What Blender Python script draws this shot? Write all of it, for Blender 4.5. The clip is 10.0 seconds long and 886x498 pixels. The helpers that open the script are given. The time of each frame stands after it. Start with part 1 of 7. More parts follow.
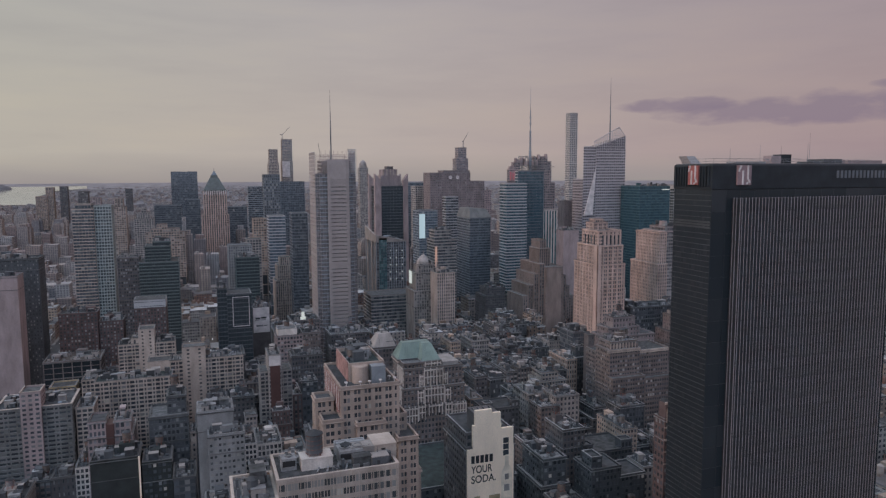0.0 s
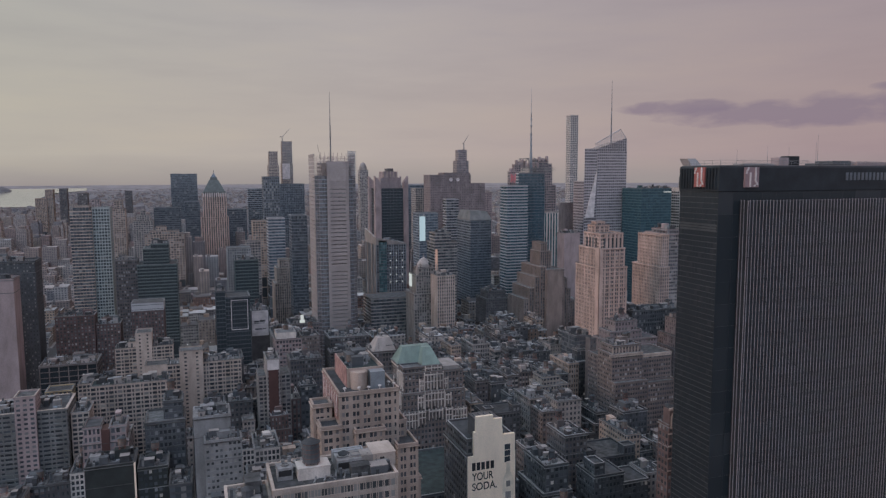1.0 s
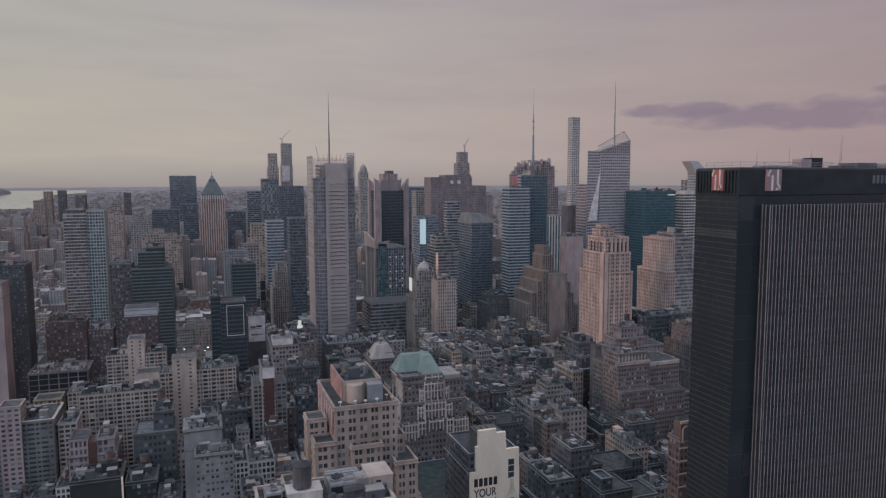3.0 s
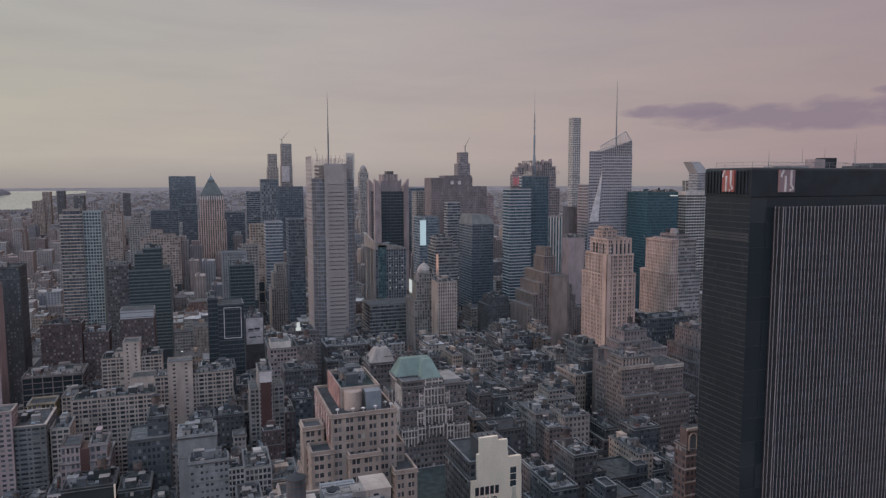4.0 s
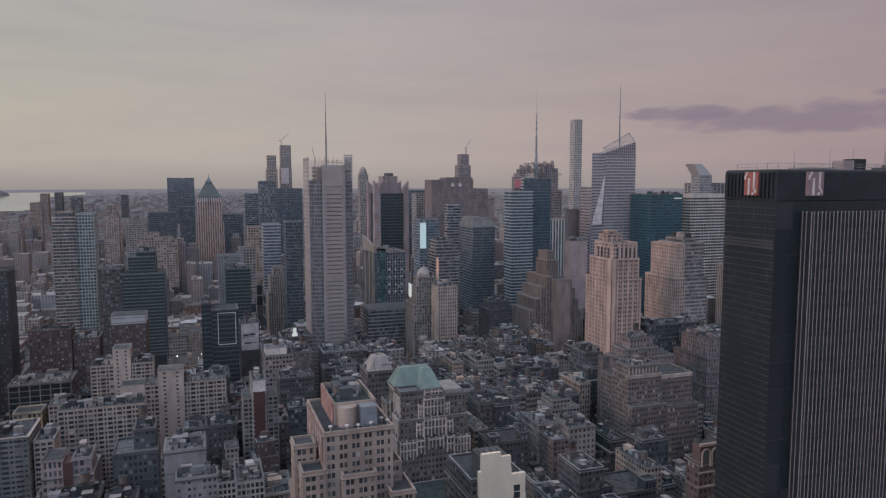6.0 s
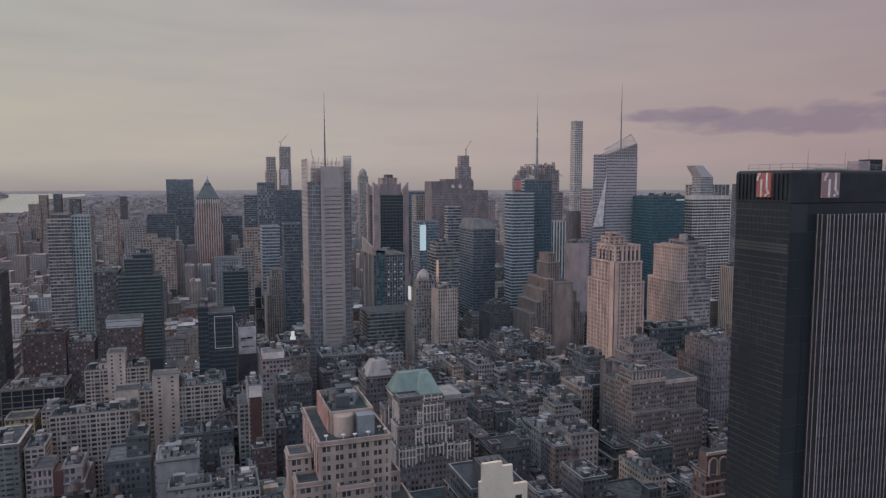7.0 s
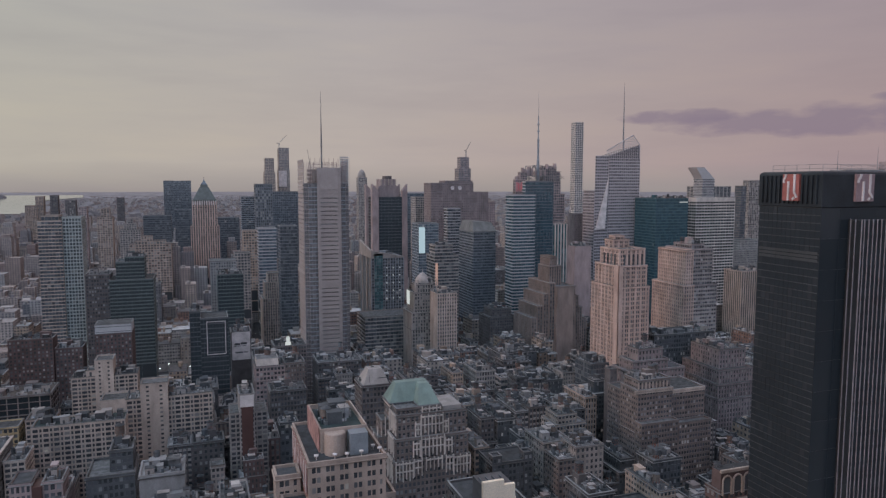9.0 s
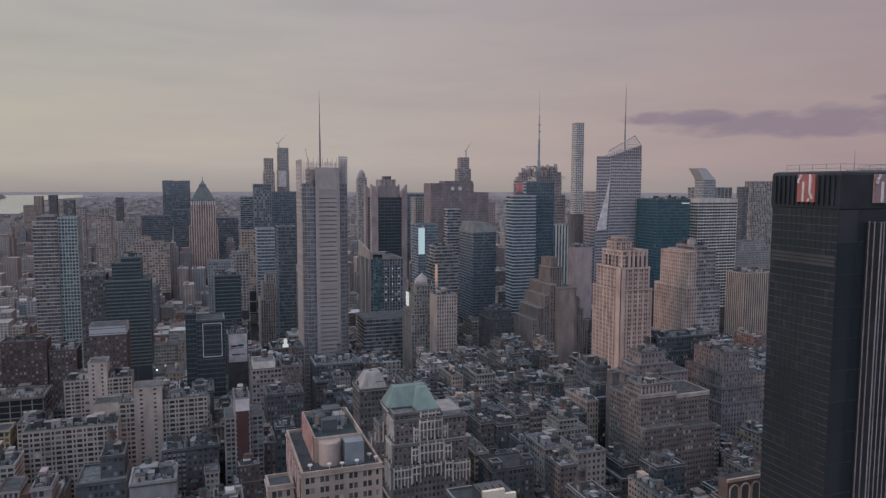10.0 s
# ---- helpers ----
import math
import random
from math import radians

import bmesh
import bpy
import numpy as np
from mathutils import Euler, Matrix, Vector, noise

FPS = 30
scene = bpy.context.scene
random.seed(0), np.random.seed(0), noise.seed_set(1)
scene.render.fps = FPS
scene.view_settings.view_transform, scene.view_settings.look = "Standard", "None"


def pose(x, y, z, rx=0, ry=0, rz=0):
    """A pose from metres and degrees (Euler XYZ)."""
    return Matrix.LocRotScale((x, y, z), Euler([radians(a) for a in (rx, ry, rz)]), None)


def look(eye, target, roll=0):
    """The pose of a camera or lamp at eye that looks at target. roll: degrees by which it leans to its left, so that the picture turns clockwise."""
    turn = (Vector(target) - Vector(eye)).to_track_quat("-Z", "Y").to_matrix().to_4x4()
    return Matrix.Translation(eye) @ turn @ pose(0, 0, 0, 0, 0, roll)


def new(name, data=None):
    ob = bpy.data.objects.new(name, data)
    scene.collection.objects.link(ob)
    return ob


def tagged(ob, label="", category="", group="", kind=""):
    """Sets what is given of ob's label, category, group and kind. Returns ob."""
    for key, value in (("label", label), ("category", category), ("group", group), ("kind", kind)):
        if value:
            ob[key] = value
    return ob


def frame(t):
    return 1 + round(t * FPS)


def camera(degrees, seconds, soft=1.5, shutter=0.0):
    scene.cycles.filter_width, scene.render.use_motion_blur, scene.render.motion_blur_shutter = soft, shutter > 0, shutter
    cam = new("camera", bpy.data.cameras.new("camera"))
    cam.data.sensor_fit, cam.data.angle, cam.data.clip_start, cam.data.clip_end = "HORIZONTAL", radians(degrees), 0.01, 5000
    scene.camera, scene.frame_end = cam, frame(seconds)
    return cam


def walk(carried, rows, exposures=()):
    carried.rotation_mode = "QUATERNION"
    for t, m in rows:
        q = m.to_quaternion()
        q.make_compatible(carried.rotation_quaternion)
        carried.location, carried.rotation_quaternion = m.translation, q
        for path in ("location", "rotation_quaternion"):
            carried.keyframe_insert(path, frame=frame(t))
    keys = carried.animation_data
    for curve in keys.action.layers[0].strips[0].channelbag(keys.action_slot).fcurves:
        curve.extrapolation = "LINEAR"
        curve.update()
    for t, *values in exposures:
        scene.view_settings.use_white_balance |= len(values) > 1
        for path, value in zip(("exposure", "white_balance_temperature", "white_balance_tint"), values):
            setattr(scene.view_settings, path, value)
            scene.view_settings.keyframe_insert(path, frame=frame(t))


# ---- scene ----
cam = camera(64.98, 10.0, soft=1.3)
# seconds, east, uptown, height, heading, pitch, roll; 8th Avenue at 34th Street is the origin
PATH = [
    (0, -97.65, -233.47, 227.68, -19.428, -6.127, 0.238),
    (0.5, -96.87, -231.19, 227.63, -19.414, -6.024, 0.230),
    (1, -95.90, -228.21, 227.52, -19.404, -5.937, 0.204),
    (1.5, -94.91, -225.09, 227.45, -19.397, -5.855, 0.186),
    (2, -93.77, -221.51, 227.43, -19.396, -5.788, 0.179),
    (2.5, -92.43, -217.78, 227.56, -19.369, -5.768, 0.160),
    (4, -88.31, -205.99, 227.60, -19.319, -5.698, 0.116),
    (4.5, -86.91, -202.18, 227.64, -19.300, -5.686, 0.114),
    (5, -85.43, -198.28, 227.69, -19.274, -5.640, 0.094),
    (5.5, -84.12, -194.42, 227.73, -19.277, -5.598, 0.071),
    (7, -79.85, -182.77, 227.54, -19.262, -5.402, 0.029),
    (7.5, -78.42, -178.85, 227.59, -19.263, -5.357, 0.034),
    (8, -76.96, -175.14, 227.58, -19.261, -5.317, 0.014),
    (8.5, -75.56, -171.34, 227.59, -19.263, -5.297, -0.005),
    (9, -74.13, -167.54, 227.64, -19.286, -5.276, -0.031),
    (9.5, -72.63, -163.74, 227.55, -19.272, -5.246, -0.085),
    (10, -71.11, -159.96, 227.48, -19.269, -5.234, -0.140),
]
walk(cam, [(t, pose(x, y, z, 90 + pitch, roll, yaw)) for t, x, y, z, yaw, pitch, roll in PATH])

# ---- world, sun ----
SUN_FROM = Vector((-0.96, -0.20, 0.21)).normalized()
world = bpy.data.worlds.new("world")
scene.world = world
world.use_nodes = True
wn, wl = world.node_tree.nodes, world.node_tree.links
wn.clear()


def wnode(kind, **kw):
    n = wn.new(kind)
    for k, v in kw.items():
        if k == "op":
            n.operation = v
        elif k == "blend":
            n.blend_type = v
            n.data_type = "RGBA"
    return n


def ramp(nodes, stops, mode="LINEAR"):
    n = nodes.new("ShaderNodeValToRGB")
    n.color_ramp.interpolation = mode
    el = n.color_ramp.elements
    while len(el) < len(stops):
        el.new(0.5)
    for e, (p, c) in zip(el, stops):
        e.position, e.color = p, (*c, 1)
    return n


sky = wnode("ShaderNodeTexSky")
sky.sky_type = "NISHITA"
sky.sun_disc = False
sky.sun_elevation = radians(6)
sky.sun_rotation = math.atan2(SUN_FROM.x, SUN_FROM.y)
sky.air_density, sky.dust_density = 1.6, 3.0
coord = wnode("ShaderNodeTexCoord")
split = wnode("ShaderNodeSeparateXYZ")
wl.new(coord.outputs["Generated"], split.inputs[0])
# high overcast veil: warm grey-green towards the sun, mauve-pink away from it, slightly deeper overhead
side = wnode("ShaderNodeMapRange")
side.inputs["From Min"].default_value, side.inputs["From Max"].default_value = -0.3, 0.85
wl.new(split.outputs["X"], side.inputs["Value"])
veil_low = ramp(wn, [(0.0, (0.50, 0.465, 0.405)), (0.45, (0.49, 0.43, 0.405)), (1.0, (0.375, 0.278, 0.302))])
veil_high = ramp(wn, [(0.0, (0.43, 0.43, 0.41)), (0.45, (0.43, 0.392, 0.405)), (1.0, (0.328, 0.256, 0.298))])
wl.new(side.outputs[0], veil_low.inputs[0])
wl.new(side.outputs[0], veil_high.inputs[0])
up = wnode("ShaderNodeMapRange")
up.inputs["From Min"].default_value, up.inputs["From Max"].default_value = 0.02, 0.25
wl.new(split.outputs["Z"], up.inputs["Value"])
veil = wnode("ShaderNodeMix", blend="MIX")
wl.new(up.outputs[0], veil.inputs[0])
wl.new(veil_low.outputs[0], veil.inputs[6])
wl.new(veil_high.outputs[0], veil.inputs[7])
# a dull band of haze lies on the horizon
haze_up = wnode("ShaderNodeMapRange")
haze_up.inputs["From Min"].default_value, haze_up.inputs["From Max"].default_value = -0.012, 0.03
wl.new(split.outputs["Z"], haze_up.inputs["Value"])
hazy = wnode("ShaderNodeMix", blend="MIX")
wl.new(haze_up.outputs[0], hazy.inputs[0])
hazy.inputs[6].default_value = (0.345, 0.31, 0.305, 1)
wl.new(veil.outputs[2], hazy.inputs[7])
veil = hazy
# soft streaky clouds, stretched level
stretch = wnode("ShaderNodeMapping")
stretch.inputs["Scale"].default_value = (1.6, 1.6, 11.0)
wl.new(coord.outputs["Generated"], stretch.inputs[0])
cloud = wnode("ShaderNodeTexNoise")
cloud.inputs["Scale"].default_value, cloud.inputs["Detail"].default_value = 2.2, 6.0
cloud.inputs["Roughness"].default_value = 0.55
wl.new(stretch.outputs[0], cloud.inputs["Vector"])
streak = ramp(wn, [(0.30, (0.93, 0.93, 0.95)), (0.5, (1.0, 1.0, 1.0)), (0.72, (1.06, 1.05, 1.01))])
wl.new(cloud.outputs["Fac"], streak.inputs[0])
streaked = wnode("ShaderNodeMix", blend="MULTIPLY")
streaked.inputs[0].default_value = 1.0
wl.new(veil.outputs[2], streaked.inputs[6])
wl.new(streak.outputs[0], streaked.inputs[7])
# one long mauve cloud bank low in the east
def bank(bearing, height, wide, tall, seed):
    d = Vector((math.sin(radians(bearing)), math.cos(radians(bearing)), 0))
    across = wnode("ShaderNodeVectorMath", op="DOT_PRODUCT")
    across.inputs[1].default_value = (d.y, -d.x, 0)
    wl.new(coord.outputs["Generated"], across.inputs[0])
    rag = wnode("ShaderNodeTexNoise")
    rag.inputs["Scale"].default_value, rag.inputs["Detail"].default_value = 14.0, 6.0
    shift = wnode("ShaderNodeMapping")
    shift.inputs["Location"].default_value = (seed, seed, 0)
    shift.inputs["Scale"].default_value = (1, 1, 3)
    wl.new(coord.outputs["Generated"], shift.inputs[0])
    wl.new(shift.outputs[0], rag.inputs["Vector"])
    u = wnode("ShaderNodeMath", op="DIVIDE")
    u.inputs[1].default_value = wide
    wl.new(across.outputs["Value"], u.inputs[0])
    u2 = wnode("ShaderNodeMath", op="POWER")
    u2.inputs[1].default_value = 2
    ua = wnode("ShaderNodeMath", op="ABSOLUTE")
    wl.new(u.outputs[0], ua.inputs[0])
    wl.new(ua.outputs[0], u2.inputs[0])
    v = wnode("ShaderNodeMath", op="SUBTRACT")
    v.inputs[1].default_value = height
    wl.new(split.outputs["Z"], v.inputs[0])
    vd = wnode("ShaderNodeMath", op="DIVIDE")
    vd.inputs[1].default_value = tall
    wl.new(v.outputs[0], vd.inputs[0])
    va = wnode("ShaderNodeMath", op="ABSOLUTE")
    wl.new(vd.outputs[0], va.inputs[0])
    v2 = wnode("ShaderNodeMath", op="POWER")
    v2.inputs[1].default_value = 2
    wl.new(va.outputs[0], v2.inputs[0])
    s = wnode("ShaderNodeMath", op="ADD")
    wl.new(u2.outputs[0], s.inputs[0])
    wl.new(v2.outputs[0], s.inputs[1])
    r = wnode("ShaderNodeMath", op="MULTIPLY_ADD")
    r.inputs[1].default_value, r.inputs[2].default_value = 3.4, -1.7
    wl.new(rag.outputs["Fac"], r.inputs[0])
    t = wnode("ShaderNodeMath", op="ADD")
    wl.new(s.outputs[0], t.inputs[0])
    wl.new(r.outputs[0], t.inputs[1])
    m = wnode("ShaderNodeMapRange")
    m.inputs["From Min"].default_value, m.inputs["From Max"].default_value = 1.1, 0.35
    m.inputs["To Max"].default_value = 0.72
    wl.new(t.outputs[0], m.inputs["Value"])
    return m


# the sky brightens towards the low sun and stays open behind the viewer
toward = wnode("ShaderNodeVectorMath", op="DOT_PRODUCT")
toward.inputs[1].default_value = (-0.74, -0.62, 0.30)
wl.new(coord.outputs["Generated"], toward.inputs[0])
open_sky = ramp(wn, [(0.0, (1, 1, 1)), (0.12, (1, 1, 1)), (0.55, (1.25, 1.66, 2.32)), (1.0, (1.5, 1.9, 2.56))])
wl.new(toward.outputs["Value"], open_sky.inputs[0])
opened = wnode("ShaderNodeMix", blend="MULTIPLY")
opened.inputs[0].default_value = 1.0
wl.new(streaked.outputs[2], opened.inputs[6])
wl.new(open_sky.outputs[0], opened.inputs[7])
chain = opened.outputs[2]
zenith = wnode("ShaderNodeMapRange")
zenith.inputs["From Min"].default_value, zenith.inputs["From Max"].default_value = 0.32, 0.85
zenith.inputs["To Min"].default_value, zenith.inputs["To Max"].default_value = 1.0, 1.9
wl.new(split.outputs["Z"], zenith.inputs["Value"])
high = wnode("ShaderNodeVectorMath", op="SCALE")
wl.new(chain, high.inputs[0])
wl.new(zenith.outputs[0], high.inputs["Scale"])
chain = high.outputs[0]
for args in ((49.0, 0.081, 0.21, 0.019, 3.1), (38.0, 0.092, 0.09, 0.010, 1.3), (54.5, 0.105, 0.06, 0.007, 7.7)):
    mask = bank(*args)
    mix = wnode("ShaderNodeMix", blend="MIX")
    wl.new(mask.outputs[0], mix.inputs[0])
    wl.new(chain, mix.inputs[6])
    mix.inputs[7].default_value = (0.225, 0.182, 0.26, 1)
    chain = mix.outputs[2]
veil_bg, sky_bg, both, out = wnode("ShaderNodeBackground"), wnode("ShaderNodeBackground"), wnode("ShaderNodeAddShader"), wnode("ShaderNodeOutputWorld")
wl.new(chain, veil_bg.inputs[0])
veil_bg.inputs[1].default_value = 0.92
wl.new(sky.outputs[0], sky_bg.inputs[0])
sky_bg.inputs[1].default_value = 0.012
wl.new(veil_bg.outputs[0], both.inputs[0])
wl.new(sky_bg.outputs[0], both.inputs[1])
wl.new(both.outputs[0], out.inputs[0])

sun = new("sun", bpy.data.lights.new("sun", "SUN"))
sun.data.energy, sun.data.angle, sun.data.color = 0.82, radians(16), (1.0, 0.62, 0.45)
sun.matrix_world = look(SUN_FROM * 100, (0, 0, 0))


# ---- materials ----
def material(name, color, rough=0.8, metal=0.0, patch=0.19, grain=0.15, bump=0.15, size=6.0, vary=0.12, spec=0.4, streaks=0.0):
    """A weathered surface: broad stains, fine grain and relief, and a small shift of tone from thing to thing."""
    m = bpy.data.materials.new(name)
    m.use_nodes = True
    N, Lk = m.node_tree.nodes, m.node_tree.links
    p = N["Principled BSDF"]
    p.inputs["Roughness"].default_value, p.inputs["Metallic"].default_value = rough, metal
    p.inputs["Specular IOR Level"].default_value = spec
    tc = N.new("ShaderNodeTexCoord")
    big, fine = N.new("ShaderNodeTexNoise"), N.new("ShaderNodeTexNoise")
    big.inputs["Scale"].default_value, big.inputs["Detail"].default_value = 1.0 / size, 5
    fine.inputs["Scale"].default_value, fine.inputs["Detail"].default_value = 2.2, 3
    mp = N.new("ShaderNodeMapping")
    mp.inputs["Scale"].default_value = (1, 1, 0.35 if streaks else 1)
    Lk.new(tc.outputs["Object"], mp.inputs[0])
    Lk.new(mp.outputs[0], big.inputs["Vector"])
    Lk.new(tc.outputs["Object"], fine.inputs["Vector"])
    info = N.new("ShaderNodeObjectInfo")

    def scaled(out, lo, hi, fmin=0.0, fmax=1.0):
        r = N.new("ShaderNodeMapRange")
        r.inputs["From Min"].default_value, r.inputs["From Max"].default_value = fmin, fmax
        r.inputs["To Min"].default_value, r.inputs["To Max"].default_value = lo, hi
        Lk.new(out, r.inputs["Value"])
        return r.outputs[0]

    def times(a, b):
        n = N.new("ShaderNodeMath")
        n.operation = "MULTIPLY"
        Lk.new(a, n.inputs[0])
        Lk.new(b, n.inputs[1])
        return n.outputs[0]

    f = times(scaled(big.outputs["Fac"], 1 - patch * 1.6, 1 + patch * 1.6, 0.25, 0.75), scaled(fine.outputs["Fac"], 1 - grain, 1 + grain, 0.25, 0.75))
    f = times(f, scaled(info.outputs["Random"], 1 - vary, 1 + vary))
    v = N.new("ShaderNodeVectorMath")
    v.operation = "SCALE"
    v.inputs[0].default_value = color
    Lk.new(f, v.inputs["Scale"])
    Lk.new(v.outputs[0], p.inputs["Base Color"])
    b = N.new("ShaderNodeBump")
    b.inputs["Strength"].default_value, b.inputs["Distance"].default_value = bump, 0.05
    Lk.new(fine.outputs["Fac"], b.inputs["Height"])
    Lk.new(b.outputs[0], p.inputs["Normal"])
    return m


def glass(name, dark, mid, blind, lit=0.0, rough=0.12, shares=(0.55, 0.85), spec=1.0):
    """Window glass seen from outside: each pane keeps its own tone, some show pale blinds, a few are lit from within."""
    m = bpy.data.materials.new(name)
    m.use_nodes = True
    N, Lk = m.node_tree.nodes, m.node_tree.links
    p = N["Principled BSDF"]
    p.inputs["Roughness"].default_value = rough
    p.inputs["Specular IOR Level"].default_value = spec
    geo, info = N.new("ShaderNodeNewGeometry"), N.new("ShaderNodeObjectInfo")
    a, fr = N.new("ShaderNodeMath"), N.new("ShaderNodeMath")
    a.operation, fr.operation = "ADD", "FRACT"
    Lk.new(geo.outputs["Random Per Island"], a.inputs[0])
    Lk.new(info.outputs["Random"], a.inputs[1])
    Lk.new(a.outputs[0], fr.inputs[0])
    r = ramp(N, [(0.0, dark), (0.3, tuple(c * (0.85 if spec > 0.5 else 0.97) for c in dark)), (shares[0], mid), (shares[1], blind)], "CONSTANT")
    Lk.new(fr.outputs[0], r.inputs[0])
    Lk.new(r.outputs[0], p.inputs["Base Color"])
    if lit:
        g = N.new("ShaderNodeMath")
        g.operation = "GREATER_THAN"
        g.inputs[1].default_value = 1 - lit
        Lk.new(fr.outputs[0], g.inputs[0])
        s = N.new("ShaderNodeMath")
        s.operation = "MULTIPLY"
        s.inputs[1].default_value = 0.10
        Lk.new(g.outputs[0], s.inputs[0])
        p.inputs["Emission Color"].default_value = (1.0, 0.93, 0.86, 1)
        Lk.new(s.outputs[0], p.inputs["Emission Strength"])
    return m


def glow(name, color, strength):
    m = bpy.data.materials.new(name)
    m.use_nodes = True
    p = m.node_tree.nodes["Principled BSDF"]
    p.inputs["Base Color"].default_value = (0.05, 0.05, 0.05, 1)
    p.inputs["Emission Color"].default_value, p.inputs["Emission Strength"].default_value = (*color, 1), strength
    return m


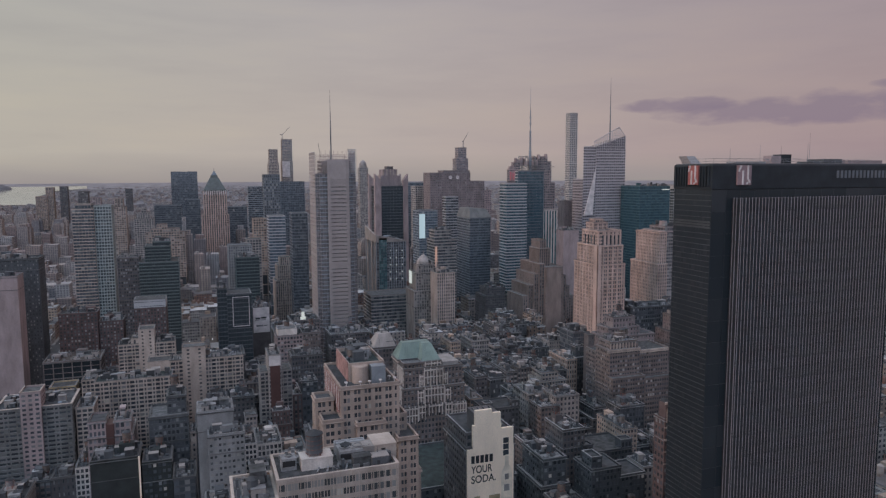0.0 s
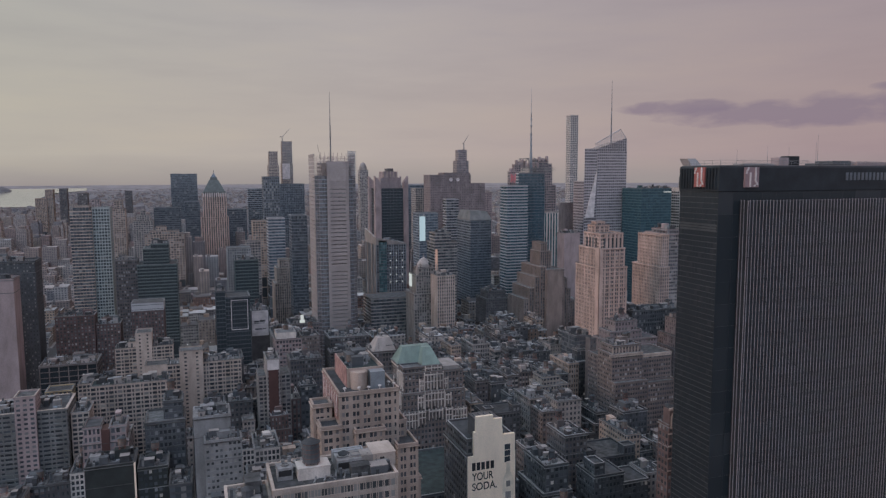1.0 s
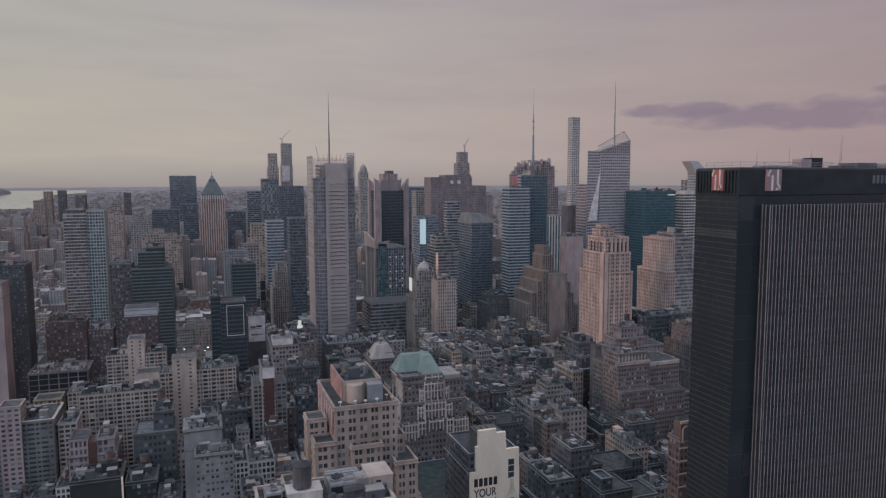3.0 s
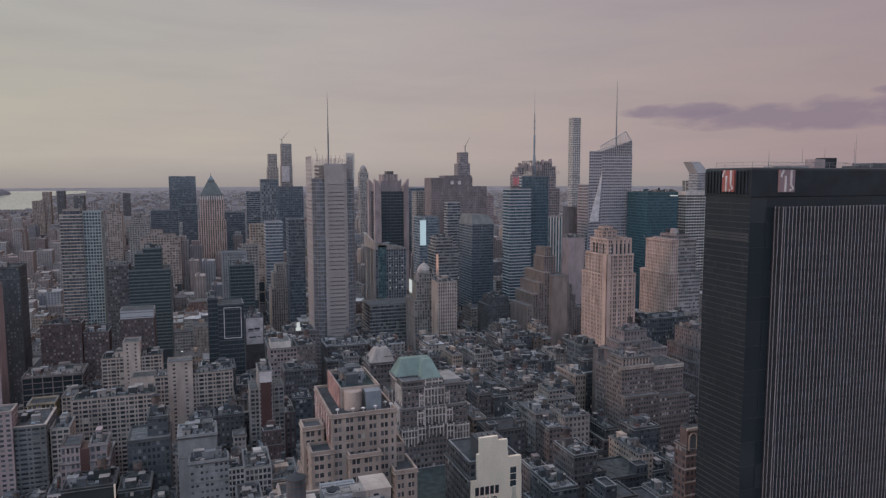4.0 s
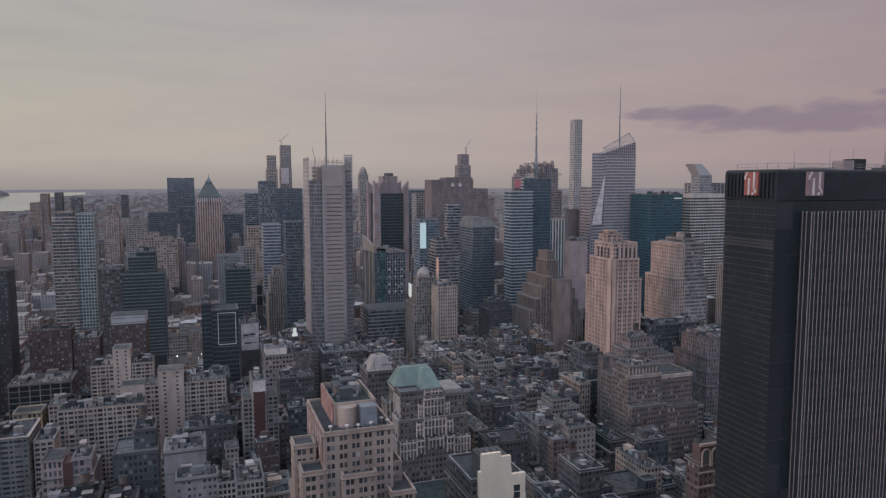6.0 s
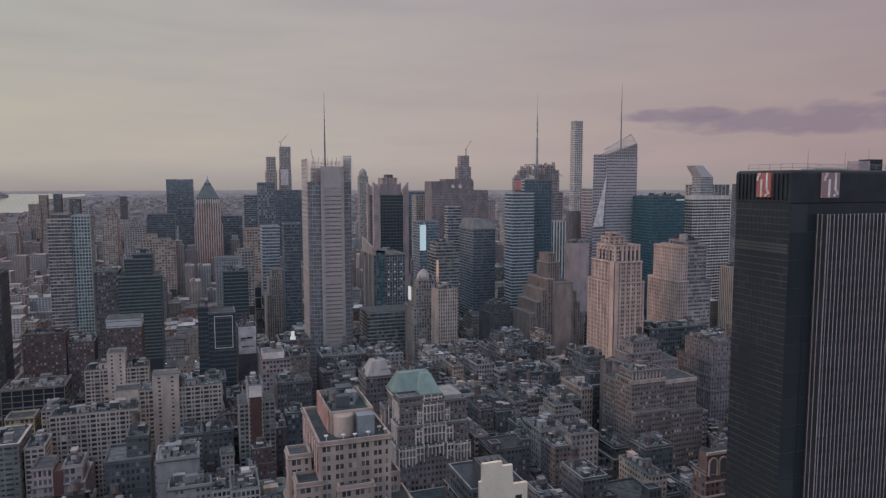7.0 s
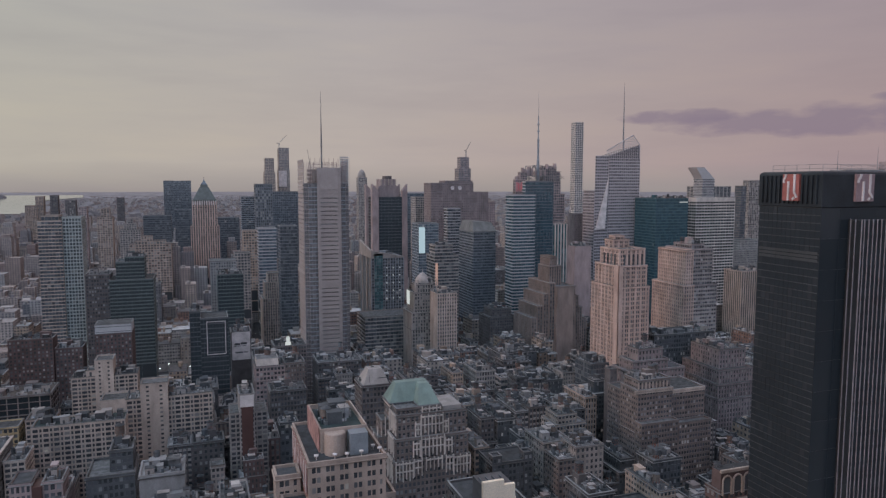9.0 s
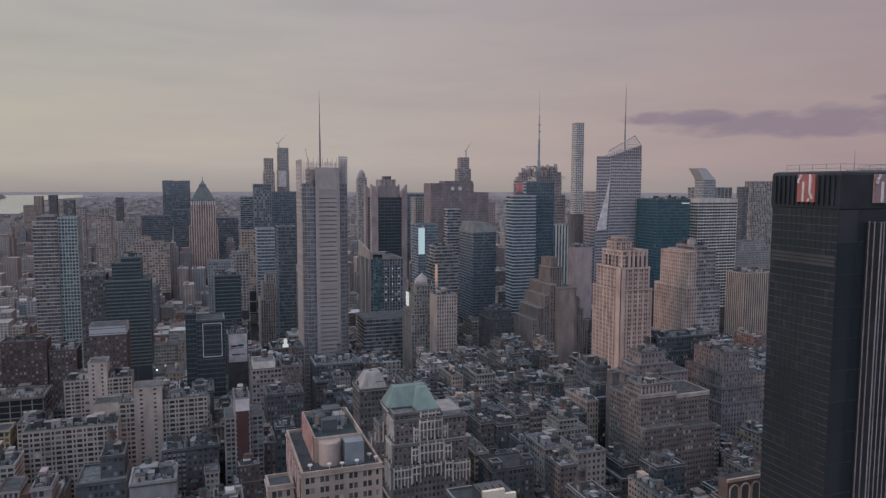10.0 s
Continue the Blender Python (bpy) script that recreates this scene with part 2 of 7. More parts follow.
MAT = {
    "beige": material("beige_brick", (0.340, 0.262, 0.216), 0.9, streaks=1),
    "tan": material("tan_limestone", (0.46, 0.335, 0.288), 0.85, streaks=1),
    "brown": material("brown_brick", (0.114, 0.103, 0.104), 0.9),
    "red": material("red_brick", (0.118, 0.084, 0.081), 0.9),
    "grey": material("grey_concrete", (0.235, 0.235, 0.24), 0.85, streaks=1),
    "umber": material("umber_brick", (0.160, 0.134, 0.128), 0.9, streaks=1),
    "soot": material("sooty_brick", (0.084, 0.090, 0.098), 0.9, streaks=1),
    "pinkwhite": material("pinkish_white_brick", (0.378, 0.314, 0.275), 0.85, streaks=1),
    "coping": material("pale_coping_stone", (0.15, 0.148, 0.15), 0.85, vary=0.6),
    "mauve": material("mauve_granite", (0.293, 0.233, 0.231), 0.7, streaks=1),
    "fadedred": material("faded_red_paint", (0.30, 0.175, 0.16), 0.9, patch=0.3, size=3, vary=0.0),
    "stone": material("grey_limestone", (0.285, 0.258, 0.244), 0.85, streaks=1),
    "rosetan": material("rose_tan_brick", (0.315, 0.25, 0.215), 0.9, streaks=1),
    "white": material("white_brick", (0.510, 0.459, 0.425), 0.8, streaks=1),
    "cream": material("painted_cream_wall", (0.90, 0.72, 0.555), 0.75, patch=0.06, vary=0.02, streaks=1),
    "pale": material("pale_metal_panel", (0.405, 0.391, 0.396), 0.5, patch=0.06, vary=0.05),
    "dark": material("dark_metal", (0.086, 0.092, 0.100), 0.4, patch=0.2, vary=0.05),
    "black": material("black_anodised_metal", (0.026, 0.031, 0.036), 0.42, patch=0.2, vary=0.03, spec=0.25),
    "slate": material("slate_grey_metal", (0.140, 0.152, 0.169), 0.4, patch=0.15, vary=0.12),
    "fin": material("aluminium_fin", (0.27, 0.252, 0.272), 0.5, metal=0.1, patch=0.08, vary=0.02),
    "teal": material("teal_panel", (0.065, 0.15, 0.165), 0.4, patch=0.1),
    "steel": material("grey_blue_metal", (0.230, 0.251, 0.274), 0.4, patch=0.1),
    "copper": material("green_copper", (0.165, 0.222, 0.20), 0.6, patch=0.15, vary=0.02, streaks=1),
    "copper_dark": material("dark_green_copper", (0.100, 0.112, 0.109), 0.6, patch=0.15, vary=0.02),
    "roof": material("roof_membrane", (0.094, 0.096, 0.099), 0.95, patch=0.4, size=3, vary=0.45),
    "tar": material("tar_roof", (0.062, 0.065, 0.070), 0.95, patch=0.3, size=4, vary=0.3),
    "silver": material("pale_roof_coating", (0.235, 0.232, 0.235), 0.9, patch=0.3, size=4, vary=0.2),
    "greenroof": material("dark_green_roof", (0.035, 0.05, 0.05), 0.95, patch=0.3, size=4),
    "wood": material("weathered_tank_wood", (0.115, 0.097, 0.087), 0.9, patch=0.2, size=2, vary=0.3),
    "galv": material("galvanised_metal", (0.215, 0.215, 0.22), 0.5, metal=0.2, patch=0.15, size=2, vary=0.2),
    "rust": material("rusty_steel", (0.22, 0.09, 0.07), 0.85, vary=0.2),
    "asphalt": material("asphalt", (0.05, 0.05, 0.053), 0.9, patch=0.25, size=20, vary=0.0),
    "walk": material("sidewalk_concrete", (0.22, 0.215, 0.21), 0.9, patch=0.15, size=8),
    "redpanel": material("red_sign_panel", (0.33, 0.11, 0.095), 0.45, patch=0.05, vary=0.0),
    "rosepanel": material("faded_rose_sign_panel", (0.27, 0.185, 0.19), 0.45, patch=0.05, vary=0.0),
    "redmetal": material("red_panel_wall", (0.082, 0.042, 0.038), 0.6, patch=0.1, vary=0.02),
    "yellow": material("yellow_netting", (0.36, 0.28, 0.17), 0.9),
    "signwhite": material("white_sign_paint", (0.58, 0.53, 0.52), 0.6, vary=0.0),
    "ink": material("black_sign_paint", (0.02, 0.02, 0.022), 0.6, vary=0.0),
    "g_dark": glass("dark_window_glass", (0.065, 0.074, 0.085), (0.098, 0.111, 0.124), (0.190, 0.190, 0.190), 0.004),
    "g_blind": glass("window_glass_with_blinds", (0.065, 0.072, 0.078), (0.130, 0.137, 0.143), (0.285, 0.275, 0.266), 0.005, 0.2, (0.45, 0.75)),
    "g_loft": glass("loft_window_glass", (0.058, 0.065, 0.073), (0.111, 0.117, 0.130), (0.257, 0.257, 0.266), 0.02, 0.2, (0.5, 0.85)),
    "g_slab": glass("apartment_window_glass", (0.052, 0.058, 0.068), (0.098, 0.101, 0.109), (0.209, 0.199, 0.195), 0.003, 0.2, (0.6, 0.88)),
    "g_ink": glass("inky_glass", (0.045, 0.056, 0.063), (0.043, 0.053, 0.06), (0.05, 0.061, 0.068), 0, 0.15, (0.6, 0.96), 0.45),
    "g_lit": glass("office_window_glass", (0.065, 0.072, 0.078), (0.091, 0.098, 0.111), (0.247, 0.247, 0.257), 0.05, 0.2, (0.5, 0.86)),
    "g_teal": glass("teal_glass", (0.058, 0.111, 0.124), (0.081, 0.150, 0.164), (0.130, 0.208, 0.218), 0.004, 0.08),
    "g_blue": glass("blue_grey_glass", (0.098, 0.127, 0.156), (0.130, 0.164, 0.195), (0.175, 0.205, 0.225), 0.004, 0.08, (0.6, 0.9)),
    "g_pale": glass("pale_reflective_glass", (0.11, 0.12, 0.135), (0.15, 0.16, 0.175), (0.22, 0.22, 0.235), 0.002, 0.1),
    "g_slate": glass("slate_glass", (0.078, 0.091, 0.107), (0.104, 0.120, 0.137), (0.163, 0.176, 0.189), 0.002, 0.1, (0.6, 0.92)),
    "g_black": glass("black_glass", (0.027, 0.033, 0.038), (0.024, 0.030, 0.035), (0.038, 0.043, 0.048), 0, 0.15, (0.6, 0.92), 0.4),
    "screen": glow("lit_video_screen", (0.60, 0.80, 0.90), 0.62),
    "signlit": glow("white_lit_sign", (0.85, 0.90, 0.88), 0.62),
    "amber": glow("amber_lit_strip", (1.0, 0.60, 0.48), 0.40),
    "redlit": glow("red_neon_sign", (1.0, 0.12, 0.16), 0.4),
}
# haze is put into these two land colours, more of it in the farther
MAT["farland"] = material("haze_toned_far_land", (0.17, 0.158, 0.163), 0.95, size=60)
MAT["farhills"] = material("haze_paled_hills", (0.215, 0.195, 0.20), 0.95, size=90)
MAT["water"] = material("river_water", (0.72, 0.72, 0.70), 0.2, metal=1.0, patch=0.04, grain=0.02, bump=0.02, size=60)
MAT["slabline"] = material("dark_blue_grey_mullion", (0.052, 0.055, 0.058), 0.45, patch=0.45, size=14, vary=0.0)
MAT["bottle"] = material("painted_bottle_grey", (0.72, 0.60, 0.47), 0.75, vary=0.0)
MAT["g_haze"] = glass("grey_reflecting_glass", (0.15, 0.142, 0.145), (0.17, 0.162, 0.165), (0.22, 0.208, 0.21), 0, 0.25, (0.55, 0.85), 0.45)
MAT["screenrod"] = material("ceramic_rods", (0.325, 0.282, 0.27), 0.6, patch=0.08, vary=0.08)
MAT["g_mauve"] = glass("mauve_reflective_glass", (0.115, 0.11, 0.122), (0.14, 0.133, 0.145), (0.21, 0.195, 0.205), 0, 0.15)
MAT["mauveband"] = material("pale_mauve_metal", (0.40, 0.365, 0.375), 0.5, patch=0.05, vary=0.03)
MAT["g_deepteal"] = glass("deep_teal_glass", (0.038, 0.078, 0.10), (0.045, 0.09, 0.115), (0.06, 0.112, 0.138), 0.002, 0.1)
MAT["deepteal"] = material("deep_teal_panel", (0.045, 0.098, 0.11), 0.4, patch=0.1)
MAT["greenslate"] = material("grey_green_terracotta", (0.10, 0.122, 0.122), 0.5, patch=0.1)
MAT["blackwall"] = material("black_tarred_wall", (0.034, 0.04, 0.04), 0.9, patch=0.2)
MAT["plum"] = material("dark_plum_granite", (0.205, 0.17, 0.172), 0.7, streaks=1)
MAT["brownstone"] = material("warm_brown_brick", (0.225, 0.18, 0.162), 0.9, streaks=1)
MAT["dimgrey"] = material("dim_grey_brick", (0.15, 0.15, 0.148), 0.9, streaks=1)
MAT["celadon"] = material("pale_celadon_panel", (0.31, 0.335, 0.325), 0.5, patch=0.06)
MAT["tyre"] = material("tyre_rubber", (0.02, 0.02, 0.02), 0.9)
MAT["carpaint"] = material("car_paint", (0.16, 0.16, 0.17), 0.3, patch=0.02, vary=0.7)
MAT["headlight"] = glow("lit_headlight", (1.0, 0.95, 0.85), 5.0)
MAT["lampglow"] = glow("lit_street_lamp", (0.95, 1.0, 0.95), 9.0)


# ---- building blocks ----
class Shape:
    """Collects boxes, panels and turned forms into one mesh."""

    def __init__(self):
        self.v, self.f, self.m, self.known = [], [], [], {}

    def vert(self, p):
        """The number of the corner at p, made once."""
        key = (round(p[0], 3), round(p[1], 3), round(p[2], 3))
        if key not in self.known:
            self.known[key] = len(self.v)
            self.v.append(key)
        return self.known[key]

    def box(self, x0, x1, y0, y1, z0, z1, mat=0):
        n = len(self.v)
        self.v += [(x0, y0, z0), (x1, y0, z0), (x1, y1, z0), (x0, y1, z0), (x0, y0, z1), (x1, y0, z1), (x1, y1, z1), (x0, y1, z1)]
        self.f += [(n, n + 3, n + 2, n + 1), (n + 4, n + 5, n + 6, n + 7), (n, n + 1, n + 5, n + 4), (n + 1, n + 2, n + 6, n + 5), (n + 2, n + 3, n + 7, n + 6), (n + 3, n, n + 4, n + 7)]
        self.m += [mat] * 6
        return self

    def poly(self, pts, mat=0):
        n = len(self.v)
        self.v += [tuple(p) for p in pts]
        self.f.append(tuple(range(n, n + len(pts))))
        self.m.append(mat)
        return self

    def loft(self, rings, mat=0):
        """Closed form through rings of equal count, bottom to top."""
        n, k = len(self.v), len(rings[0])
        for r in rings:
            self.v += [tuple(p) for p in r]
        for i in range(len(rings) - 1):
            for j in range(k):
                a, b = n + i * k + j, n + i * k + (j + 1) % k
                self.f.append((a, b, b + k, a + k))
                self.m.append(mat)
        self.f.append(tuple(n + j for j in reversed(range(k))))
        self.f.append(tuple(n + (len(rings) - 1) * k + j for j in range(k)))
        self.m += [mat, mat]
        return self

    def tube(self, rings, mat=0, coped=False):
        """A closed ring-shaped solid through rings of four corners."""
        n, k, c = len(self.v), len(rings[0]), len(rings)
        for r in rings:
            self.v += [tuple(p) for p in r]
        for i in range(c):
            for j in range(k):
                a, b = n + i * k + j, n + i * k + (j + 1) % k
                d = k if i < c - 1 else -k * (c - 1)
                self.f.append((a, b, b + d, a + d))
                self.m.append(1 if coped and 0 < i < c - 2 else mat)
        return self

    def turned(self, x, y, profile, sides=12, mat=0):
        return self.loft([[(x + r * math.cos(2 * math.pi * j / sides), y + r * math.sin(2 * math.pi * j / sides), z) for j in range(sides)] for r, z in profile], mat)

    def bar(self, a, b, w, mat=0):
        """A square bar from a to b."""
        a, b = Vector(a), Vector(b)
        d = (b - a).normalized()
        s = d.cross(Vector((0, 0, 1)))
        s = (s if s.length > 0.05 else Vector((1, 0, 0))).normalized() * (w / 2)
        q = d.cross(s).normalized() * (w / 2)
        return self.loft([[p + s + q, p + q - s, p - s - q, p + s - q] for p in (a, b)], mat)

    def part(self, name, mats, parent, label="", kind="", at=(0, 0, 0)):
        me = bpy.data.meshes.new(name)
        me.from_pydata([(x - at[0], y - at[1], z - at[2]) for x, y, z in self.v], [], self.f)
        for key in mats.split():
            me.materials.append(MAT[key])
        me.polygons.foreach_set("material_index", self.m)
        me.validate()
        ob = new(name, me)
        ob.parent = parent
        if parent is None:
            ob.location = at
        return tagged(ob, label=label, kind=kind)


def thing(name, label, category, x, y, z=0.0, group="", kind=""):
    e = new(name)
    e.location = (x, y, z)
    return tagged(e, label, category, group, kind)


# bay, pier width, floor height, spandrel height, pier depth, spandrel depth, wall, spandrel, glass
STYLE = {
    "brick": (2.9, 1.6, 3.5, 1.7, 0.28, 0.28, "beige", "beige", "g_blind"),
    "punched": (2.8, 1.4, 3.4, 1.6, 0.26, 0.26, "stone", "stone", "g_dark"),
    "loft": (2.4, 0.85, 3.6, 1.5, 0.30, 0.30, "brown", "brown", "g_loft"),
    "loftgrey": (2.6, 0.85, 3.7, 1.45, 0.30, 0.30, "grey", "grey", "g_loft"),
    "white": (2.9, 0.75, 2.9, 1.1, 0.24, 0.24, "pinkwhite", "pinkwhite", "g_slab"),
    "deco": (2.7, 1.25, 3.5, 1.2, 0.50, 0.12, "tan", "tan", "g_blind"),
    "decobrown": (3.4, 1.7, 3.5, 1.4, 0.55, 0.15, "brown", "brown", "g_blind"),
    "bands": (3.0, 0.18, 3.9, 1.5, 0.06, 0.30, "pale", "pale", "g_blue"),
    "darkbands": (3.0, 0.2, 3.9, 1.3, 0.08, 0.22, "steel", "steel", "g_dark"),
    "curtain": (2.4, 0.16, 3.9, 0.9, 0.14, 0.06, "slate", "slate", "g_slate"),
    "bluecurtain": (2.6, 0.18, 3.9, 0.9, 0.14, 0.06, "steel", "steel", "g_blue"),
    "tealcurtain": (2.8, 0.22, 3.9, 1.1, 0.16, 0.08, "teal", "teal", "g_teal"),
    "grid": (3.0, 0.8, 3.8, 1.1, 0.32, 0.32, "pale", "pale", "g_dark"),
    "fins": (2.6, 1.1, 3.6, 0.8, 0.5, 0.06, "stone", "dark", "g_black"),
    "blackfins": (2.4, 0.6, 3.8, 1.0, 0.4, 0.05, "slate", "slate", "g_slate"),
    "project": (2.7, 1.35, 2.8, 1.2, 0.2, 0.2, "red", "red", "g_blind"),
}
WINDOWS = {}


def window_mesh(w, h, pane_mat, frame_mat):
    """A two-light sash window: thin frame, meeting rail, two panes set back from it."""
    key = (round(w, 2), round(h, 2), pane_mat, frame_mat)
    if key not in WINDOWS:
        s, b = Shape(), min(0.09, w * 0.08)
        for z0, z1 in ((0, b), (h * 0.5 - b / 2, h * 0.5 + b / 2), (h - b, h)):
            s.box(0, w, -0.08, 0.0, z0, z1, 1)
        for x in (0, w - b):
            s.box(x, x + b, -0.085, 0.0, 0, h, 1)
        s.poly([(b, -0.02, b), (w - b, -0.02, b), (w - b, -0.02, h * 0.5), (b, -0.02, h * 0.5)])
        s.poly([(b, -0.03, h * 0.5), (w - b, -0.03, h * 0.5), (w - b, -0.03, h - b), (b, -0.03, h - b)])
        me = bpy.data.meshes.new("window")
        me.from_pydata(s.v, [], s.f)
        me.materials.append(MAT[pane_mat])
        me.materials.append(MAT[frame_mat])
        me.polygons.foreach_set("material_index", s.m)
        WINDOWS[key] = me
    return WINDOWS[key]


def facade(wall, panes, singles, p0, u, width, z0, z1, st):
    """One face as a welded lattice of piers and spandrels round open bays, with a pane set back in every bay. u is the unit way along the face; outward is to its right."""
    bay, pw, fh, sh, dp, ds = st[:6]
    ux, uy = u
    nx, ny = uy, -ux
    nb, nf = max(1, round(width / bay)), max(1, round((z1 - z0) / fh))
    bw, fh = width / nb, (z1 - z0) / nf
    rhythm = st[9] if len(st) > 9 else ""
    if rhythm == "mixed" and nb % 2:
        nb += 1
        bw = width / nb
    cols = [0.0]
    for i in range(nb):
        a, b, pa, pb = i * bw, (i + 1) * bw, pw / 2, pw / 2
        if rhythm == "pairs" and nb > 1:
            pa, pb = (pw * 0.82, pw * 0.18) if i % 2 == 0 and i < nb - 1 else (pw * 0.18 if i % 2 else pw * 0.5, pw * 0.82)
        elif rhythm == "mixed" and nb % 2 == 0:
            a, b = (a, b + 0.3 * bw) if i % 2 == 0 else (a + 0.3 * bw, b)
        cols += [a + pa, b - pb]
    cols.append(width)
    rows = [z0]
    for k in range(nf):
        rows += [z0 + k * fh + sh / 2, z0 + (k + 1) * fh - sh / 2]
    rows.append(z1)
    last = len(cols) - 1

    def at(c, r, d):
        a = cols[c]
        if d and c == 0:
            a = -d
        elif d and c == last:
            a = width + d
        return wall.vert((p0[0] + ux * a + nx * d, p0[1] + uy * a + ny * d, rows[r]))

    def quad(p, q, r, t, mat):
        wall.f.append((p, q, r, t))
        wall.m.append(mat)

    for c in range(last):
        pier = c % 2 == 0
        for r in range(len(rows) - 1):
            d = dp if pier else (ds if r % 2 == 0 else 0)
            if d:
                quad(at(c, r, d), at(c + 1, r, d), at(c + 1, r + 1, d), at(c, r + 1, d), 0 if pier else 1)
            if not pier and d != dp:
                for cc, flip in ((c, 0), (c + 1, 1)):
                    q = (at(cc, r, dp), at(cc, r, d), at(cc, r + 1, d), at(cc, r + 1, dp))
                    quad(*(reversed(q) if flip else q), 0)
            if not pier and not d:
                quad(at(c, r, ds), at(c + 1, r, ds), at(c + 1, r, 0), at(c, r, 0), 1)
                quad(at(c, r + 1, 0), at(c + 1, r + 1, 0), at(c + 1, r + 1, ds), at(c, r + 1, ds), 1)
                a, b, w, h = cols[c], rows[r], cols[c + 1] - cols[c], rows[r + 1] - rows[r]
                if singles is not None and singles["left"] > 0:
                    singles["left"] -= 1
                    singles["made"].append((p0[0] + ux * a + nx * 0.05, p0[1] + uy * a + ny * 0.05, b, math.atan2(uy, ux), w, h))
                else:
                    e = 0.02
                    q = [(p0[0] + ux * s + nx * e, p0[1] + uy * s + ny * e) for s in (a, a + w)]
                    panes.poly([(*q[0], b), (*q[1], b), (*q[1], b + h), (*q[0], b + h)])


def building(name, label, tiers, style, category="building", near=0, roof="roof", wall="", pane="", spandrel="", plain="", kind="", group="", frame_mat="stone", coping="coping", ledge="", parapet=1.1, **over):
    """A block of stacked tiers (x0, x1, y0, y1, z0, z1): walls with piers, spandrels and panes, roofs with parapets.
    near: how many windows, from the street faces down, are objects of their own. plain: faces (of n e s w) without windows."""
    st = list(STYLE[style])
    for key, i in (("bay", 0), ("pw", 1), ("fh", 2), ("sh", 3), ("dp", 4), ("ds", 5)):
        st[i] = over.get(key, st[i])
    st[6], st[7], st[8] = wall or st[6], spandrel or (wall or st[7]), pane or st[8]
    st.append(over.get("rhythm", ""))
    t0 = tiers[0]
    if t0[2] > 840:
        st[0], st[2] = st[0] * 1.6, st[2] * 1.25
    cx, cy = (t0[0] + t0[1]) / 2, (t0[2] + t0[3]) / 2
    e = thing(name, label, category, cx, cy, 0, group, kind)
    panes = Shape()
    singles = {"left": near, "made": []} if near else None
    for x0, x1, y0, y1, z0, z1 in reversed(tiers):
        x0, x1, y0, y1 = x0 - cx, x1 - cx, y0 - cy, y1 - cy
        body = Shape()
        out = max(st[4], st[5])
        back = [st[0] * 6, st[1], st[2] * 4, *st[3:]]
        hidden = "e" if cx > -85 else "w"
        faces = (("s", (x0, y0), (1, 0), x1 - x0, st), ("w", (x0, y1), (0, -1), y1 - y0, back if hidden == "w" else st), ("e", (x1, y0), (0, 1), y1 - y0, back if hidden == "e" else st), ("n", (x1, y1), (-1, 0), x1 - x0, back))
        for key, p0, u, w, kind_of in faces:
            if key in plain:
                d, nx, ny = st[4], u[1], -u[0]
                a, b = (p0[0] - u[0] * d + nx * d, p0[1] - u[1] * d + ny * d), (p0[0] + u[0] * (w + d) + nx * d, p0[1] + u[1] * (w + d) + ny * d)
                body.f.append(tuple(body.vert(p) for p in ((*a, z0), (*b, z0), (*b, z1), (*a, z1))))
                body.m.append(0)
            else:
                # the foot of a street wall, deep in the canyon, is built coarser
                low = min((0.5 if group else 0.36) * z1, 56 if t0[2] > 560 else 40) if z0 == 0 and z1 > 40 and kind_of is st else 0
                if low:
                    facade(body, panes, None, p0, u, w, 0, low, back)
                facade(body, panes, singles if key != "n" and key != hidden else None, p0, u, w, low or z0, z1, kind_of)
        body.part("wall", f"{st[6]} {st[7]}", e)
        Shape().box(x0 - 0.05, x1 + 0.05, y0 - 0.05, y1 + 0.05, z1 - 0.1, z1 + 0.12).part("roof", roof, e)
        ring = lambda g, z: [(x0 - g, y0 - g, z), (x1 + g, y0 - g, z), (x1 + g, y1 + g, z), (x0 - g, y1 + g, z)]
        if parapet > 0.05:
            o, i = out + 0.12, 0.35
            rim = Shape().tube([ring(o, z1 - 0.02), ring(o, z1 + parapet - 0.25), ring(o + 0.06, z1 + parapet - 0.25), ring(o + 0.06, z1 + parapet), ring(-i, z1 + parapet), ring(-i, z1 - 0.02)], coped=True)
            rim.part("parapet", f"{st[6]} {coping}", e)
        if style in ("brick", "loft", "loftgrey", "punched", "deco", "decobrown") and t0[2] < 560 and z1 > 20 and min(x1 - x0, y1 - y0) > 6:
            # a cornice under the parapet; on the larger houses a stone course between the storeys too
            for nm, zz, hh, g in (("cornice", z1 - 0.75, 0.6, 0.55), ("string_course", z1 - st[2] * (2 + len(tiers)) - 0.3, 0.5, 0.22)):
                if zz > z0 + 2 and (nm == "cornice" or not group):
                    Shape().tube([ring(out - 0.02, zz), ring(out + g, zz + hh * 0.6), ring(out + g, zz + hh), ring(out - 0.02, zz + hh)]).part(nm, ledge or coping, e)
    if panes.f:
        panes.part("glazing", st[8], e, kind="stuff")
    if singles:
        for x, y, z, turn, w, h in singles["made"]:
            ob = new("window", window_mesh(w, h, st[8], frame_mat))
            ob.parent, ob.location, ob.rotation_euler = e, (x, y, z), (0, 0, turn)
    return e


